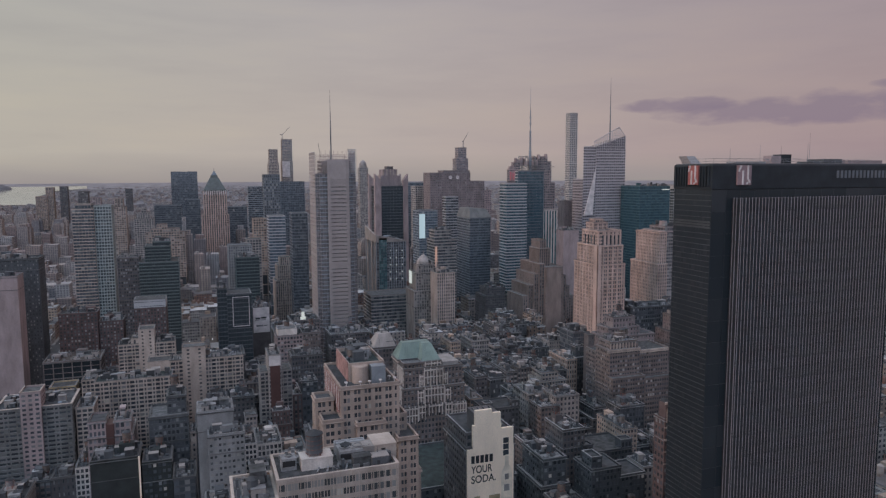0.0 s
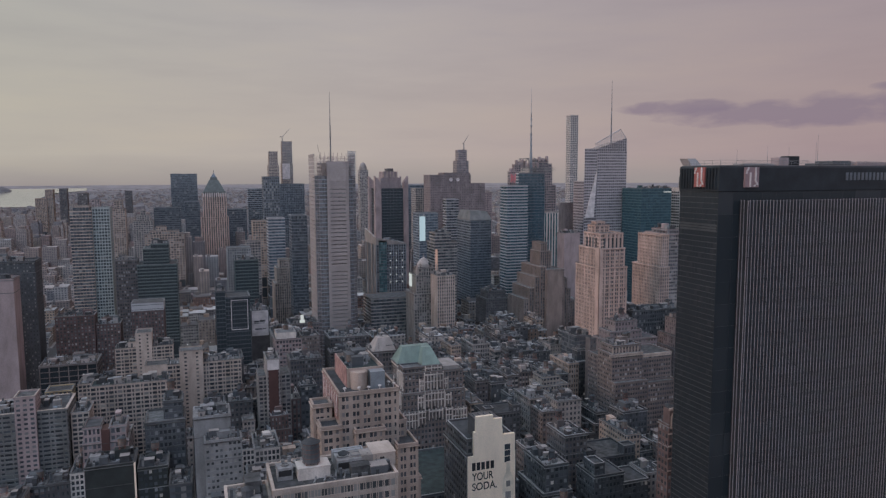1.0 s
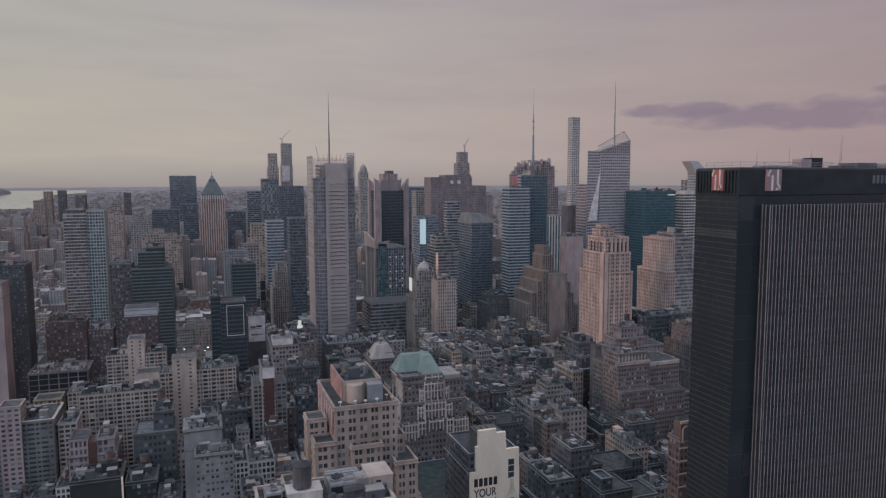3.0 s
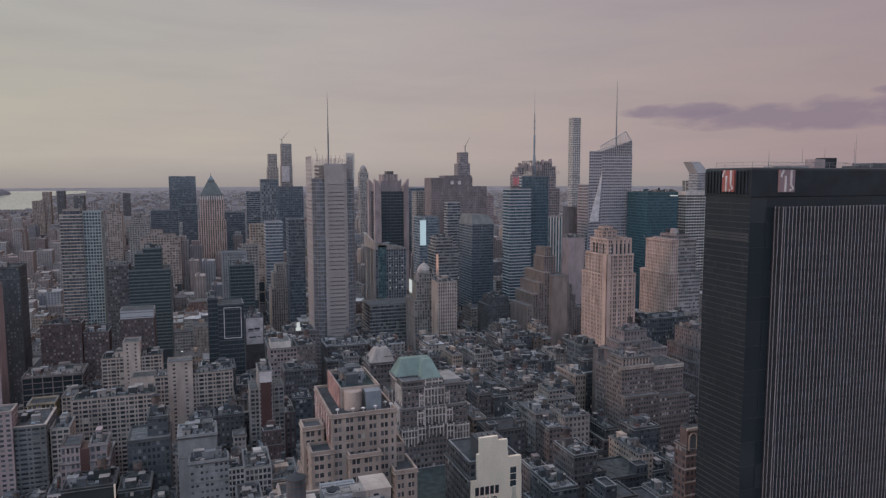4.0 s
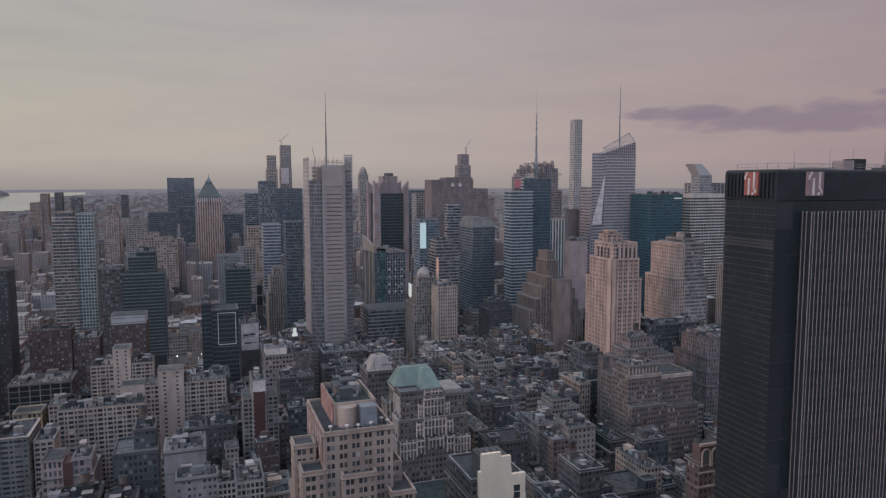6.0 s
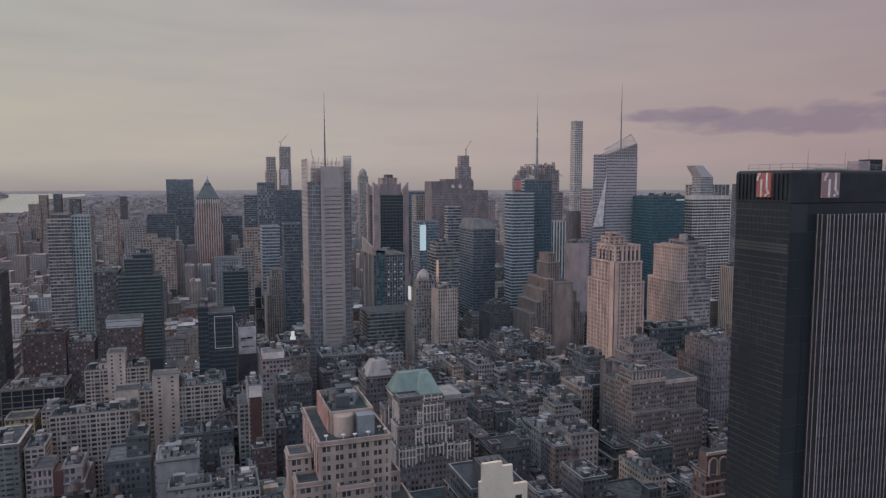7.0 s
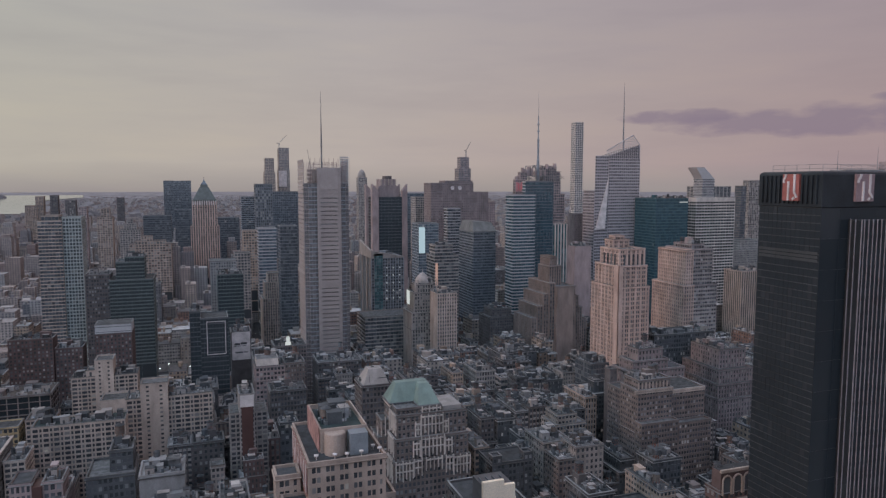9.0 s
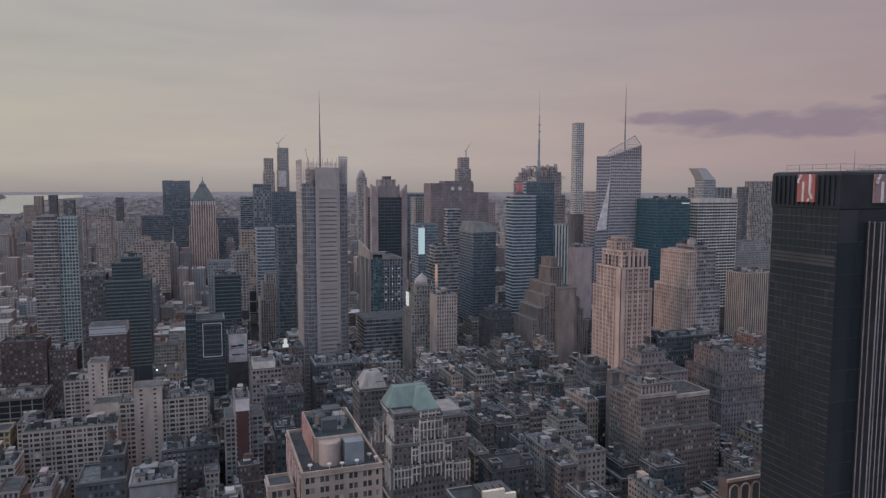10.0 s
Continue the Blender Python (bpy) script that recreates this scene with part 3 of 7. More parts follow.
def box_part(e, name, x0, x1, y0, y1, z0, z1, mat, label="", lip=0.0):
    """A plain rooftop house on a building, in world metres, with a thin roof edge and a door-sized recess."""
    o = e.location
    s = Shape().box(x0 - o.x, x1 - o.x, y0 - o.y, y1 - o.y, z0, z1)
    if lip:
        s.box(x0 - lip - o.x, x1 + lip - o.x, y0 - lip - o.y, y1 + lip - o.y, z1 - 0.02, z1 + 0.35)
        w = (x1 - x0)
        s.box(x0 + w * 0.3 - o.x, x0 + w * 0.3 + 1.0 - o.x, y0 - 0.06 - o.y, y0 - o.y, z0, min(z1 - 0.3, z0 + 2.1))
    return s.part(name, mat, e, label)


def water_tank(x, y, z, r=1.9, h=3.6, legs=2.6, mat="wood"):
    """A round rooftop tank: barrel with hoops, conical lid, steel legs with braces, on a roof."""
    e = thing("water_tank", "weathered round water tank with a conical lid on steel legs", "water tank", x, y, z, "rooftop water tanks")
    b = Shape().turned(0, 0, [(r, legs), (r * 0.97, legs + h)], 14)
    b.part("barrel", mat, e)
    Shape().turned(0, 0, [(r * 1.08, legs + h), (r * 1.08, legs + h + 0.12), (0.12, legs + h + r * 0.55)], 14).part("lid", "tar", e, "dark conical lid")
    hoop = Shape()
    for k in range(5):
        zz = legs + 0.25 + k * (h - 0.5) / 4
        hoop.turned(0, 0, [(r * 1.01, zz), (r * 1.015, zz + 0.08)], 14)
    hoop.part("hoop_banding", "rust", e, kind="stuff")
    q = r * 0.62
    br = Shape()
    for sx, sy in ((-q, -q), (q, -q), (q, q), (-q, q)):
        leg = (Shape() if y < 130 else br).box(sx - 0.12, sx + 0.12, sy - 0.12, sy + 0.12, 0, legs)
        if y < 130:
            leg.part("leg", "rust", e)
    for a, c in (((-q, -q), (q, -q)), ((q, -q), (q, q)), ((q, q), (-q, q)), ((-q, q), (-q, -q))):
        br.bar((*a, 0.3), (*c, legs - 0.2), 0.1)
    br.part("brace" if y < 130 else "stand", "rust", e, kind="" if y < 130 else "stuff")
    return e


def rooftop_unit(x, y, z, w=2.6, d=1.8, h=1.6, turn=0):
    """An air-conditioning unit: cabinet on a curb, louvred side, fan ring on top."""
    e = thing("air_conditioning_unit", "grey metal air-conditioning unit on a flat roof", "air conditioner", x, y, z, "rooftop air conditioners")
    e.rotation_euler = (0, 0, turn)
    s = Shape().box(-w / 2, w / 2, -d / 2, d / 2, 0, h)
    Shape().turned(0, 0, [(d * 0.38, h), (d * 0.38, h + 0.25), (d * 0.30, h + 0.25), (d * 0.30, h + 0.06)], 12).part("fan_ring", "dark", e)
    s.part("cabinet", "galv", e)
    if y < 130:
        s = Shape()
        for k in range(5):
            s.box(-w / 2 + 0.15, w / 2 - 0.15, -d / 2 - 0.05, -d / 2 + 0.01, 0.4 + k * (h - 0.6) / 5, 0.5 + k * (h - 0.6) / 5)
        s.part("louvre", "dark", e, kind="stuff")
    return e


def roof_gear(s, rng, x0, x1, y0, y1, z):
    """Fills a shape with what crowds an old flat roof: vents, crates of machinery, small houses, tanks, ducts, stacks and poles."""
    w, d = x1 - x0, y1 - y0
    area = w * d

    def spot(a, b):
        return rng.uniform(x0 + 0.3, max(x0 + 0.4, x1 - a - 0.3)), rng.uniform(y0 + 0.3, max(y0 + 0.4, y1 - b - 0.3))

    for _ in range(rng.randint(4, 9)):
        r = rng.uniform(0.2, 0.5)
        vx, vy = spot(1, 1)
        s.turned(vx + 0.6, vy + 0.6, [(r, z), (r, z + 0.9), (r * 1.5, z + 1.0), (r * 1.2, z + 1.3)], 7)
    for _ in range(rng.randint(5, 9) + int(min(area, 700) / 55)):
        a, b, hh = rng.uniform(0.8, 2.8), rng.uniform(0.8, 2.4), rng.uniform(0.6, 2.0)
        vx, vy = spot(a, b)
        s.box(vx, vx + a, vy, vy + b, z, z + hh, rng.choice((0, 0, 1, 2, 4, 6)))
    for _ in range(1 + int(min(area, 600) / 85)):
        a, b, hh = rng.uniform(2.2, min(5.5, w * 0.5)), rng.uniform(2.2, min(5.0, d * 0.5)), rng.uniform(2.3, 4.4)
        vx, vy = spot(a, b)
        m = rng.choice((2, 2, 1, 6, 6, 4))
        s.box(vx, vx + a, vy, vy + b, z, z + hh, m)
        s.box(vx - 0.12, vx + a + 0.12, vy - 0.12, vy + b + 0.12, z + hh - 0.02, z + hh + 0.25, rng.choice((1, 6, 4)))
        s.box(vx + a * 0.3, vx + a * 0.3 + 0.9, vy - 0.05, vy + 0.1, z, z + 2.0, 1)
    for _ in range(rng.choice((0, 1, 1, 2)) if w > 7 and d > 8 else 0):
        r, leg, hh = rng.uniform(1.3, 2.1), rng.uniform(1.0, 3.2), rng.uniform(2.6, 3.8)
        vx, vy = spot(4.4, 4.4)
        vx, vy = vx + 2.2, vy + 2.2
        for sx, sy in ((-1, -1), (1, -1), (1, 1), (-1, 1)):
            s.box(vx + sx * r * 0.6 - 0.13, vx + sx * r * 0.6 + 0.13, vy + sy * r * 0.6 - 0.13, vy + sy * r * 0.6 + 0.13, z, z + leg, 5)
        s.turned(vx, vy, [(r, z + leg), (r * 0.97, z + leg + hh)], 10, rng.choice((3, 3, 1, 2)))
        s.turned(vx, vy, [(r * 1.08, z + leg + hh), (r * 1.08, z + leg + hh + 0.1), (0.12, z + leg + hh + r * 0.6)], 10, 1)
    if w > 8 and d > 8:
        for _ in range(2):
            px, py = spot(w * 0.5, d * 0.5)
            if rng.random() < 0.5:
                s.box(px, px + w * rng.uniform(0.2, 0.5), py, py + 0.6, z + 0.3, z + 0.95)
            else:
                s.box(px, px + 0.6, py, py + d * rng.uniform(0.2, 0.5), z + 0.3, z + 0.95)
        px, py = spot(4.2, 4.2)
        for a, b, c, dd in ((0, 4, 0, 0.2), (0, 4, 3.8, 4), (0, 0.2, 0.2, 3.8), (3.8, 4, 0.2, 3.8)):
            s.box(px + a, px + b, py + c, py + dd, z, z + 1.3, 2)
    for _ in range(rng.randint(1, 3)):
        vx, vy = rng.choice((x0, x1 - 0.9)), rng.uniform(y0, y1 - 1.2)
        s.box(vx, vx + 0.9, vy, vy + 1.2, z, z + rng.uniform(2, 4.5), 2)
    for _ in range(rng.randint(0, 3)):
        vx, vy = spot(0.3, 0.3)
        s.turned(vx, vy, [(0.11, z), (0.06, z + rng.uniform(3, 7))], 5, 1)


def clutter(e, rng, x0, x1, y0, y1, z, mat, tank=False, units=1):
    """What stands on a flat roof: a stair bulkhead, vents and a skylight as parts; tanks and machines as things of their own."""
    w, d = x1 - x0, y1 - y0
    if w < 6 or d < 6:
        return
    bw, bd, bh = min(w * 0.45, rng.uniform(4, 8)), min(d * 0.4, rng.uniform(4, 7)), rng.uniform(3, 5.5)
    bx, by = x0 + rng.uniform(0.8, max(0.9, w - bw - 0.8)), y0 + d * 0.35 + rng.uniform(0, max(0.1, d * 0.6 - bd))
    by = min(by, y1 - bd - 0.6)
    box_part(e, "bulkhead", bx, bx + bw, by, by + bd, z, z + bh, mat, lip=0.15)
    for _ in range(2 if w > 9 and d > 9 else 0):
        aw, ad, ah = rng.uniform(2.2, min(7, w * 0.4)), rng.uniform(2.2, min(6, d * 0.4)), rng.uniform(2.2, 4.6)
        ax, ay = rng.uniform(x0 + 0.3, x1 - aw - 0.3), rng.uniform(y0 + 0.3, y1 - ad - 0.3)
        box_part(e, "roof_house", ax, ax + aw, ay, ay + ad, z, z + ah, rng.choice(("soot", "roof", "tar", "stone", "brown", "silver", mat)), lip=0.12)
    gear, o = Shape(), e.location
    roof_gear(gear, rng, x0 - o.x, x1 - o.x, y0 - o.y, y1 - o.y, z)
    gear.part("roof_gear", "galv tar soot wood silver rust stone", e, kind="stuff")
    if rng.random() < 0.6:
        sx, sy = rng.uniform(x0 + 1, x1 - 5), rng.uniform(y0 + 1, y0 + d * 0.3)
        Shape().loft([[(sx - o.x, sy - o.y, z), (sx + 3.5 - o.x, sy - o.y, z), (sx + 3.5 - o.x, sy + 2.2 - o.y, z), (sx - o.x, sy + 2.2 - o.y, z)],
                      [(sx + 0.2 - o.x, sy + 1.0 - o.y, z + 0.9), (sx + 3.3 - o.x, sy + 1.0 - o.y, z + 0.9), (sx + 3.3 - o.x, sy + 1.2 - o.y, z + 0.9), (sx + 0.2 - o.x, sy + 1.2 - o.y, z + 0.9)]]).part("skylight", "g_pale", e)
    for _ in range(units):
        ux, uy = rng.uniform(x0 + 2, x1 - 2), rng.uniform(y0 + 1.5, y0 + max(1.6, d * 0.33))
        rooftop_unit(ux, uy, z, rng.uniform(1.8, 3.2), rng.uniform(1.4, 2.2), rng.uniform(1.2, 2.0), rng.choice((0, math.pi / 2)))
    if tank:
        water_tank(bx + bw / 2, by + bd / 2, z + bh + 0.3, rng.uniform(1.6, 2.3), rng.uniform(3.0, 4.2), rng.uniform(0.8, 2.4), rng.choice(("wood", "wood", "tar", "galv")))


TAKEN = []


def take(x0, x1, y0, y1):
    TAKEN.append((x0, x1, y0, y1))


def block(name, label, x0, x1, y0, y1, z, style, **kw):
    """A single-tier building whose ground is reserved."""
    take(x0, x1, y0, y1)
    tiers = kw.pop("tiers", None) or [(x0, x1, y0, y1, 0, z)]
    return building(name, label, tiers, style, **kw)


# ---- ground, river, distance ----
AVENUES = [-1096, -822, -548, -274, 0, 274, 548, 859, 1003, 1139, 1280, 1420, 1640]
STREET = 80.4


def far_height(d):
    """Beyond 3.4 km the land is drawn closer together and rises, so that it meets the horizon where the true distance would."""
    if d < 3400:
        return 0.0
    true = 3400 + (d - 3400) * (1 + ((d - 3400) / 1500) * 13.0)
    return 228 - 228 * d / true


g = Shape()
rings = [0, 300, 900, 1800, 2600, 3400, 3600, 3800, 4000, 4200, 4400, 4600, 4750, 4860]
for i in range(len(rings) - 1):
    for j in range(72):
        quad = []
        for d, a in ((rings[i], j), (rings[i + 1], j), (rings[i + 1], j + 1), (rings[i], j + 1)):
            t = 2 * math.pi * a / 72
            quad.append((-80 + d * math.sin(t), -180 + d * math.cos(t), far_height(d)))
        # outer rings switch to land colours paled for distance haze
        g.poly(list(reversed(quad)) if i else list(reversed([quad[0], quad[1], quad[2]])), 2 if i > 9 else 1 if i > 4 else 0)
ground = g.part("ground", "asphalt farland farhills", None, "dark asphalt city ground with haze-toned far land to the horizon")
tagged(ground, category="ground", kind="structure")

def shore_angle(d):
    """The bearing at which the near bank ends the water, d metres off."""
    return -10.7 + 0.25 * math.sin(d / 37) if d < 4270 else min(-7.9, -10.7 + (d - 4270) / 150 * 2.8)


river = Shape()
for i in range(26):
    d0, d1 = 3920 + i * 25, 3945 + i * 25
    for a0, a1 in ((-40, -30), (-30, -20), (-20, -15), (-15, None)):
        quad = []
        for d, a in ((d0, a0), (d1, a0), (d1, a1), (d0, a1)):
            a = shore_angle(d) if a is None else a
            quad.append((-80 + d * math.sin(radians(a)), -180 + d * math.cos(radians(a)), far_height(d) + 2.5))
        river.poly(list(reversed(quad)))
tagged(river.part("river", "water", None, "pale river water mirroring the evening sky"), category="river", kind="structure")

shore = Shape()
for k, (a, d, w, h) in enumerate(((-13.9, 4450, 110, 34), (-16.5, 4450, 200, 40))):
    cx, cy = -80 + d * math.sin(radians(a)), -180 + d * math.cos(radians(a))
    z = far_height(d) - 6
    shore.loft([[(cx + w * math.cos(t) * s, cy + w * 0.5 * math.sin(t) * s, z + hh) for t in [2 * math.pi * j / 14 for j in range(14)]] for s, hh in ((1, 0), (0.85, h * 0.5), (0.55, h * 0.9), (0.2, h))])
tagged(shore.part("far_hills", "farland", None, "wooded hills in haze-toned colour on the far river shore"), category="hills", kind="structure")

# raised pavements, one block each
for i in range(2, 8):
    for k in range(-4, 14):
        x0, x1 = AVENUES[i] + 14, AVENUES[i + 1] - 14
        y0, y1 = k * STREET + 8, (k + 1) * STREET - 8
        s = Shape().box(x0, x1, y0, y1, 0, 0.15)
        tagged(s.part("pavement", "walk", None, "grey concrete pavement block with kerbs"), category="pavement", kind="structure")

rng = random.Random(5)

# ---- One tall dark slab close by ----
P = thing("office_tower", "tall black slab office tower with pale vertical aluminium fins", "building", 113, -30)
take(66, 162, -50, -10)
X0, X1, Y0, Y1, TOP = 71 - 113, 158 - 113, -36 + 30, -16 + 30, 231.4
core, cpanes = Shape(), Shape()
st = (1.55, 0.07, 1.95, 0.2, 0.07, 0.09)
for p0, u, w in (((X0, Y0), (1, 0), X1 - X0), ((X0, Y1), (0, -1), Y1 - Y0), ((X1, Y0), (0, 1), Y1 - Y0), ((X1, Y1), (-1, 0), X1 - X0)):
    facade(core, cpanes, None, p0, u, w, 0, 97.5, (6.0, 0.16, 7.8, 0.2, 0.10, 0.08))
    facade(core, cpanes, None, p0, u, w, 97.5, TOP - 9.4, st if u == (0, -1) else (6.0, 0.10, 7.8, 0.03, 0.06, 0.06))
core.part("wall", "black slabline", P)
cpanes.part("glazing", "g_black", P, kind="stuff")
# mechanical crown with upright louvres
ring = lambda g, z: [(X0 - g, Y0 - g, z), (X1 + g, Y0 - g, z), (X1 + g, Y1 + g, z), (X0 - g, Y1 + g, z)]
crown = Shape().loft([ring(0.12, TOP - 9.4), ring(0.3, TOP - 9.2), ring(0.3, TOP - 1.2), ring(0.1, TOP - 0.6), ring(-0.5, TOP - 0.3)])
crown.part("crown", "black", P)
for face, x in (("w", X0 - 0.3),):
    s = Shape()
    for k in range(13):
        y = Y0 + 1.2 + k * (Y1 - Y0 - 2.4) / 12
        s.box(x - 0.5, x - 0.003, y - 0.22, y + 0.22, TOP - 8.5, TOP - 1.35)
    s.part("louvre_grille", "black", P, kind="stuff")
# a louvred plant floor half way down the end wall
mb = Shape()
for k in range(3):
    mb.box(X0 - 0.16, X0 - 0.1, Y0 + 0.4, Y1 - 0.4, 208.3 + k * 0.95, 209.0 + k * 0.95)
mb.part("plant_louvre", "slabline", P, kind="stuff")
# two sign panels with white strokes
sg = Shape().box(X0 - 1.0, X0 - 0.35, 0.25, 5.5, TOP - 7.8, TOP - 1.0)
panel = sg.part("sign_panel", "redpanel", P, "red sign panel with white strokes")
st2 = Shape()
for y0, z0, y1, z1 in ((4.4, -3.4, 4.4, -2.6), (4.4, -2.6, 3.8, -1.9), (3.8, -1.9, 3.8, -1.2), (2.9, -7.9, 2.9, -3.0), (0.95, -5.9, 0.95, -1.2), (0.95, -5.9, 0.5, -6.4), (0.5, -6.4, 0.2, -7.2), (1.5, -7.7, 0.9, -7.2)):
    st2.bar((X0 - 1.02, y0 + 0.6, TOP + 0.2 + z0), (X0 - 1.02, y1 + 0.6, TOP + 0.2 + z1), 0.55)
st2.part("sign_stroke", "signwhite", panel)
sg = Shape().box(X0 + 9.95, X0 + 16.0, Y0 - 1.0, Y0 - 0.35, TOP - 7.9, TOP - 1.0)
panel = sg.part("sign_panel", "rosepanel", P, "faded rose sign panel with white strokes")
st2 = Shape()
for x0, z0, x1, z1 in ((9.8, -3.4, 9.8, -2.6), (9.8, -2.6, 10.5, -1.9), (10.5, -1.9, 10.5, -1.2), (11.5, -7.9, 11.5, -3.0), (13.7, -5.9, 13.7, -1.2), (13.7, -5.9, 14.2, -6.4), (14.2, -6.4, 14.6, -7.2), (13.2, -7.7, 13.8, -7.2)):
    st2.bar((X0 + 0.65 + x0, Y0 - 1.02, TOP + 0.15 + z0), (X0 + 0.65 + x1, Y0 - 1.02, TOP + 0.15 + z1), 0.55)
st2.part("sign_stroke", "signwhite", panel)
# projecting south slab with close-set fins
SX0, SX1, SY = 80.1 - 113, 80.1 + 1.0 + 1.45 * 49 - 113, -39.6 + 30
slab, span = Shape(), Shape()
slab.box(SX0, SX1, SY, Y0, 0, 218.9)
slab.part("south_bay", "black", P)
sp = Shape()
for k in range(56):
    sp.box(SX0 + 0.1, SX1 - 0.1, SY - 0.09, SY, 3.9 * k, 3.9 * k + 1.1, 0)
    sp.poly([(SX0 + 0.1, SY - 0.03, 3.9 * k + 1.1), (SX1 - 0.1, SY - 0.03, 3.9 * k + 1.1), (SX1 - 0.1, SY - 0.03, 3.9 * k + 3.9), (SX0 + 0.1, SY - 0.03, 3.9 * k + 3.9)], 1)
sp.part("banding", "black black", P, kind="stuff")
fin_me = Shape().box(-0.07, 0.07, -0.26, 0.0, 0, 219.2)
proto = fin_me.part("fin", "fin", P, "pale aluminium fin")
proto.location = (SX0 + 0.1, SY, 0)
NF = 50
for k in range(1, NF + 1):
    ob = new("fin", proto.data)
    ob.parent, ob.location = P, (SX0 + 1.0 + (k - 1) * 1.45 - 0.1 * (k == NF), SY, 0)
for k in range(2):
    ob = new("fin", proto.data)
    ob.parent, ob.location, ob.rotation_euler = P, (SX0, SY + 1.4 + k * 1.4, 0), (0, 0, -math.pi / 2)
# roof gear
TOP -= 0.5
Shape().box(X0 + 0.5, X1 - 0.5, Y0 + 0.5, Y1 - 0.5, TOP - 0.3, TOP + 0.02).part("roof", "roof", P)
o = P.location
for x0, x1, y0, y1, h, mat in ((105.5, 110, -27, -23, 3.2, "mauve"), (110.1, 115, -27, -23, 3.7, "black"), (128, 137, -30, -22, 2.0, "dark"), (139, 157, -31, -21, 1.5, "mauve"), (90, 104, -26, -21, 0.9, "silver"), (121, 126, -30, -24, 1.0, "dark")):
    Shape().box(x0 - o.x, x1 - o.x, y0 - o.y, y1 - o.y, TOP, TOP + h).part("penthouse", mat, P)
rail = Shape()
for k in range(20):
    x = 80 + k * 3.6
    rail.bar((x - o.x, -33 - o.y, TOP), (x - o.x, -33 - o.y, TOP + 1.7), 0.07)
for k in range(19):
    x = 80 + k * 3.6
    rail.bar((x - o.x, -33 - o.y, TOP + (1.7 if k % 2 else 0.8)), (x + 3.6 - o.x, -33 - o.y, TOP + (0.8 if k % 2 else 1.7)), 0.06)
for zz in (0.9, 1.7):
    rail.bar((80 - o.x, -33 - o.y, TOP + zz), (148 - o.x, -33 - o.y, TOP + zz), 0.06)
for k in range(5):
    y = -34 + k * 4
    rail.bar((73 - o.x, y - o.y, TOP), (73 - o.x, y - o.y, TOP + 1.9), 0.09)
for zz in (0.9, 1.9):
    rail.bar((73 - o.x, -34 - o.y, TOP + zz), (73 - o.x, -18 - o.y, TOP + zz), 0.09).bar((73 - o.x, -34 - o.y, TOP + zz), (112 - o.x, -34 - o.y, TOP + zz), 0.09)
rail.part("davit_rail", "galv", P)
# louvred plant openings high on the long face
lv = Shape()
for k in range(14):
    lv.box(127.5 + k * 1.9 - o.x, 128.6 + k * 1.9 - o.x, -36.5 - o.y, -36.32 - o.y, TOP - 5.2, TOP - 2.4)
lv.part("louvre_grille", "slate", P, kind="stuff")
for x, y, h in ((88, -25, 6), (113, -24, 7), (124, -26, 9), (127, -24, 12), (100, -27, 7)):
    Shape().turned(x - o.x, y - o.y, [(0.10, TOP), (0.03, TOP + h)], 5).part("antenna", "galv", P)

# ---- Art deco hotel with a stepped brick mass ----
take(-80, 4, 38, 104)
H = building("hotel", "stepped tan-brick art deco hotel with a faded red sign wall", [
    (-59, -9, 56, 104, 0, 90), (-51.5, -14, 58, 88, 90, 106.0), (-43.0, -17.7, 53, 93, 106.0, 136.6),
    (-37.0, -25.0, 49, 58, 0, 121.4), (-51.0, -43.0, 51.5, 61.5, 90, 123.4), (-52.5, -45.0, 62, 71, 90, 129.8), (-17.7, -13.0, 58, 82, 90, 120.2), (-19.5, -11.0, 47, 62, 0, 113.4),
    (-56, -44, 46, 56, 0, 104.0), (-17, -9.6, 48, 60, 0, 98.0)], "brick", "building", near=300, roof="tar", wall="rosetan", pane="g_slab", bay=2.35, pw=1.1, fh=3.5, sh=1.45, parapet=1.2, rhythm="pairs", frame_mat="mauve", coping="rosetan", ledge="rosetan")
box_part(H, "penthouse", -37.7, -21.8, 62, 90, 136.6, 143.4, "rosetan", "tan brick penthouse with red painted side")
Shape().box(-37.2 - H.location.x, -22.3 - H.location.x, 62.5 - H.location.y, 89.5 - H.location.y, 143.3, 143.5).part("penthouse_roof", "greenroof", H, "dark tarred penthouse roof")
hx, hy = H.location.x, H.location.y
hr = lambda g, z: [(-37.7 - g - hx, 62 - g - hy, z), (-21.8 + g - hx, 62 - g - hy, z), (-21.8 + g - hx, 90 + g - hy, z), (-37.7 - g - hx, 90 + g - hy, z)]
Shape().tube([hr(0.15, 143.3), hr(0.15, 145.2), hr(-0.4, 145.2), hr(-0.4, 143.3)]).part("penthouse_parapet", "rosetan", H)
Shape().box(-38.2 - H.location.x, -37.9 - H.location.x, 63 - H.location.y, 89 - H.location.y, 136.8, 145.6).part("sign_wall", "fadedred", H, "faded red lettered sign wall")
sw = Shape()
for k in range(9):
    y = 54.5 + k * 4.1
    sw.box(-43.8 - H.location.x, -43.45 - H.location.x, y - H.location.y, y + 2.6 - H.location.y, 126 - k % 2, 137.0, 0)
    sw.box(-43.9 - H.location.x, -43.8 - H.location.x, y + 0.6 - H.location.y, y + 1.2 - H.location.y, 127, 136.4, 1)
sw.part("sign_lettering", "fadedred signwhite", H, "faded red sign bars on the side wall", kind="stuff")
box_part(H, "plant_room", -28.6, -22.4, 57, 62, 136.6, 144.2, "steel", "grey metal plant enclosure")
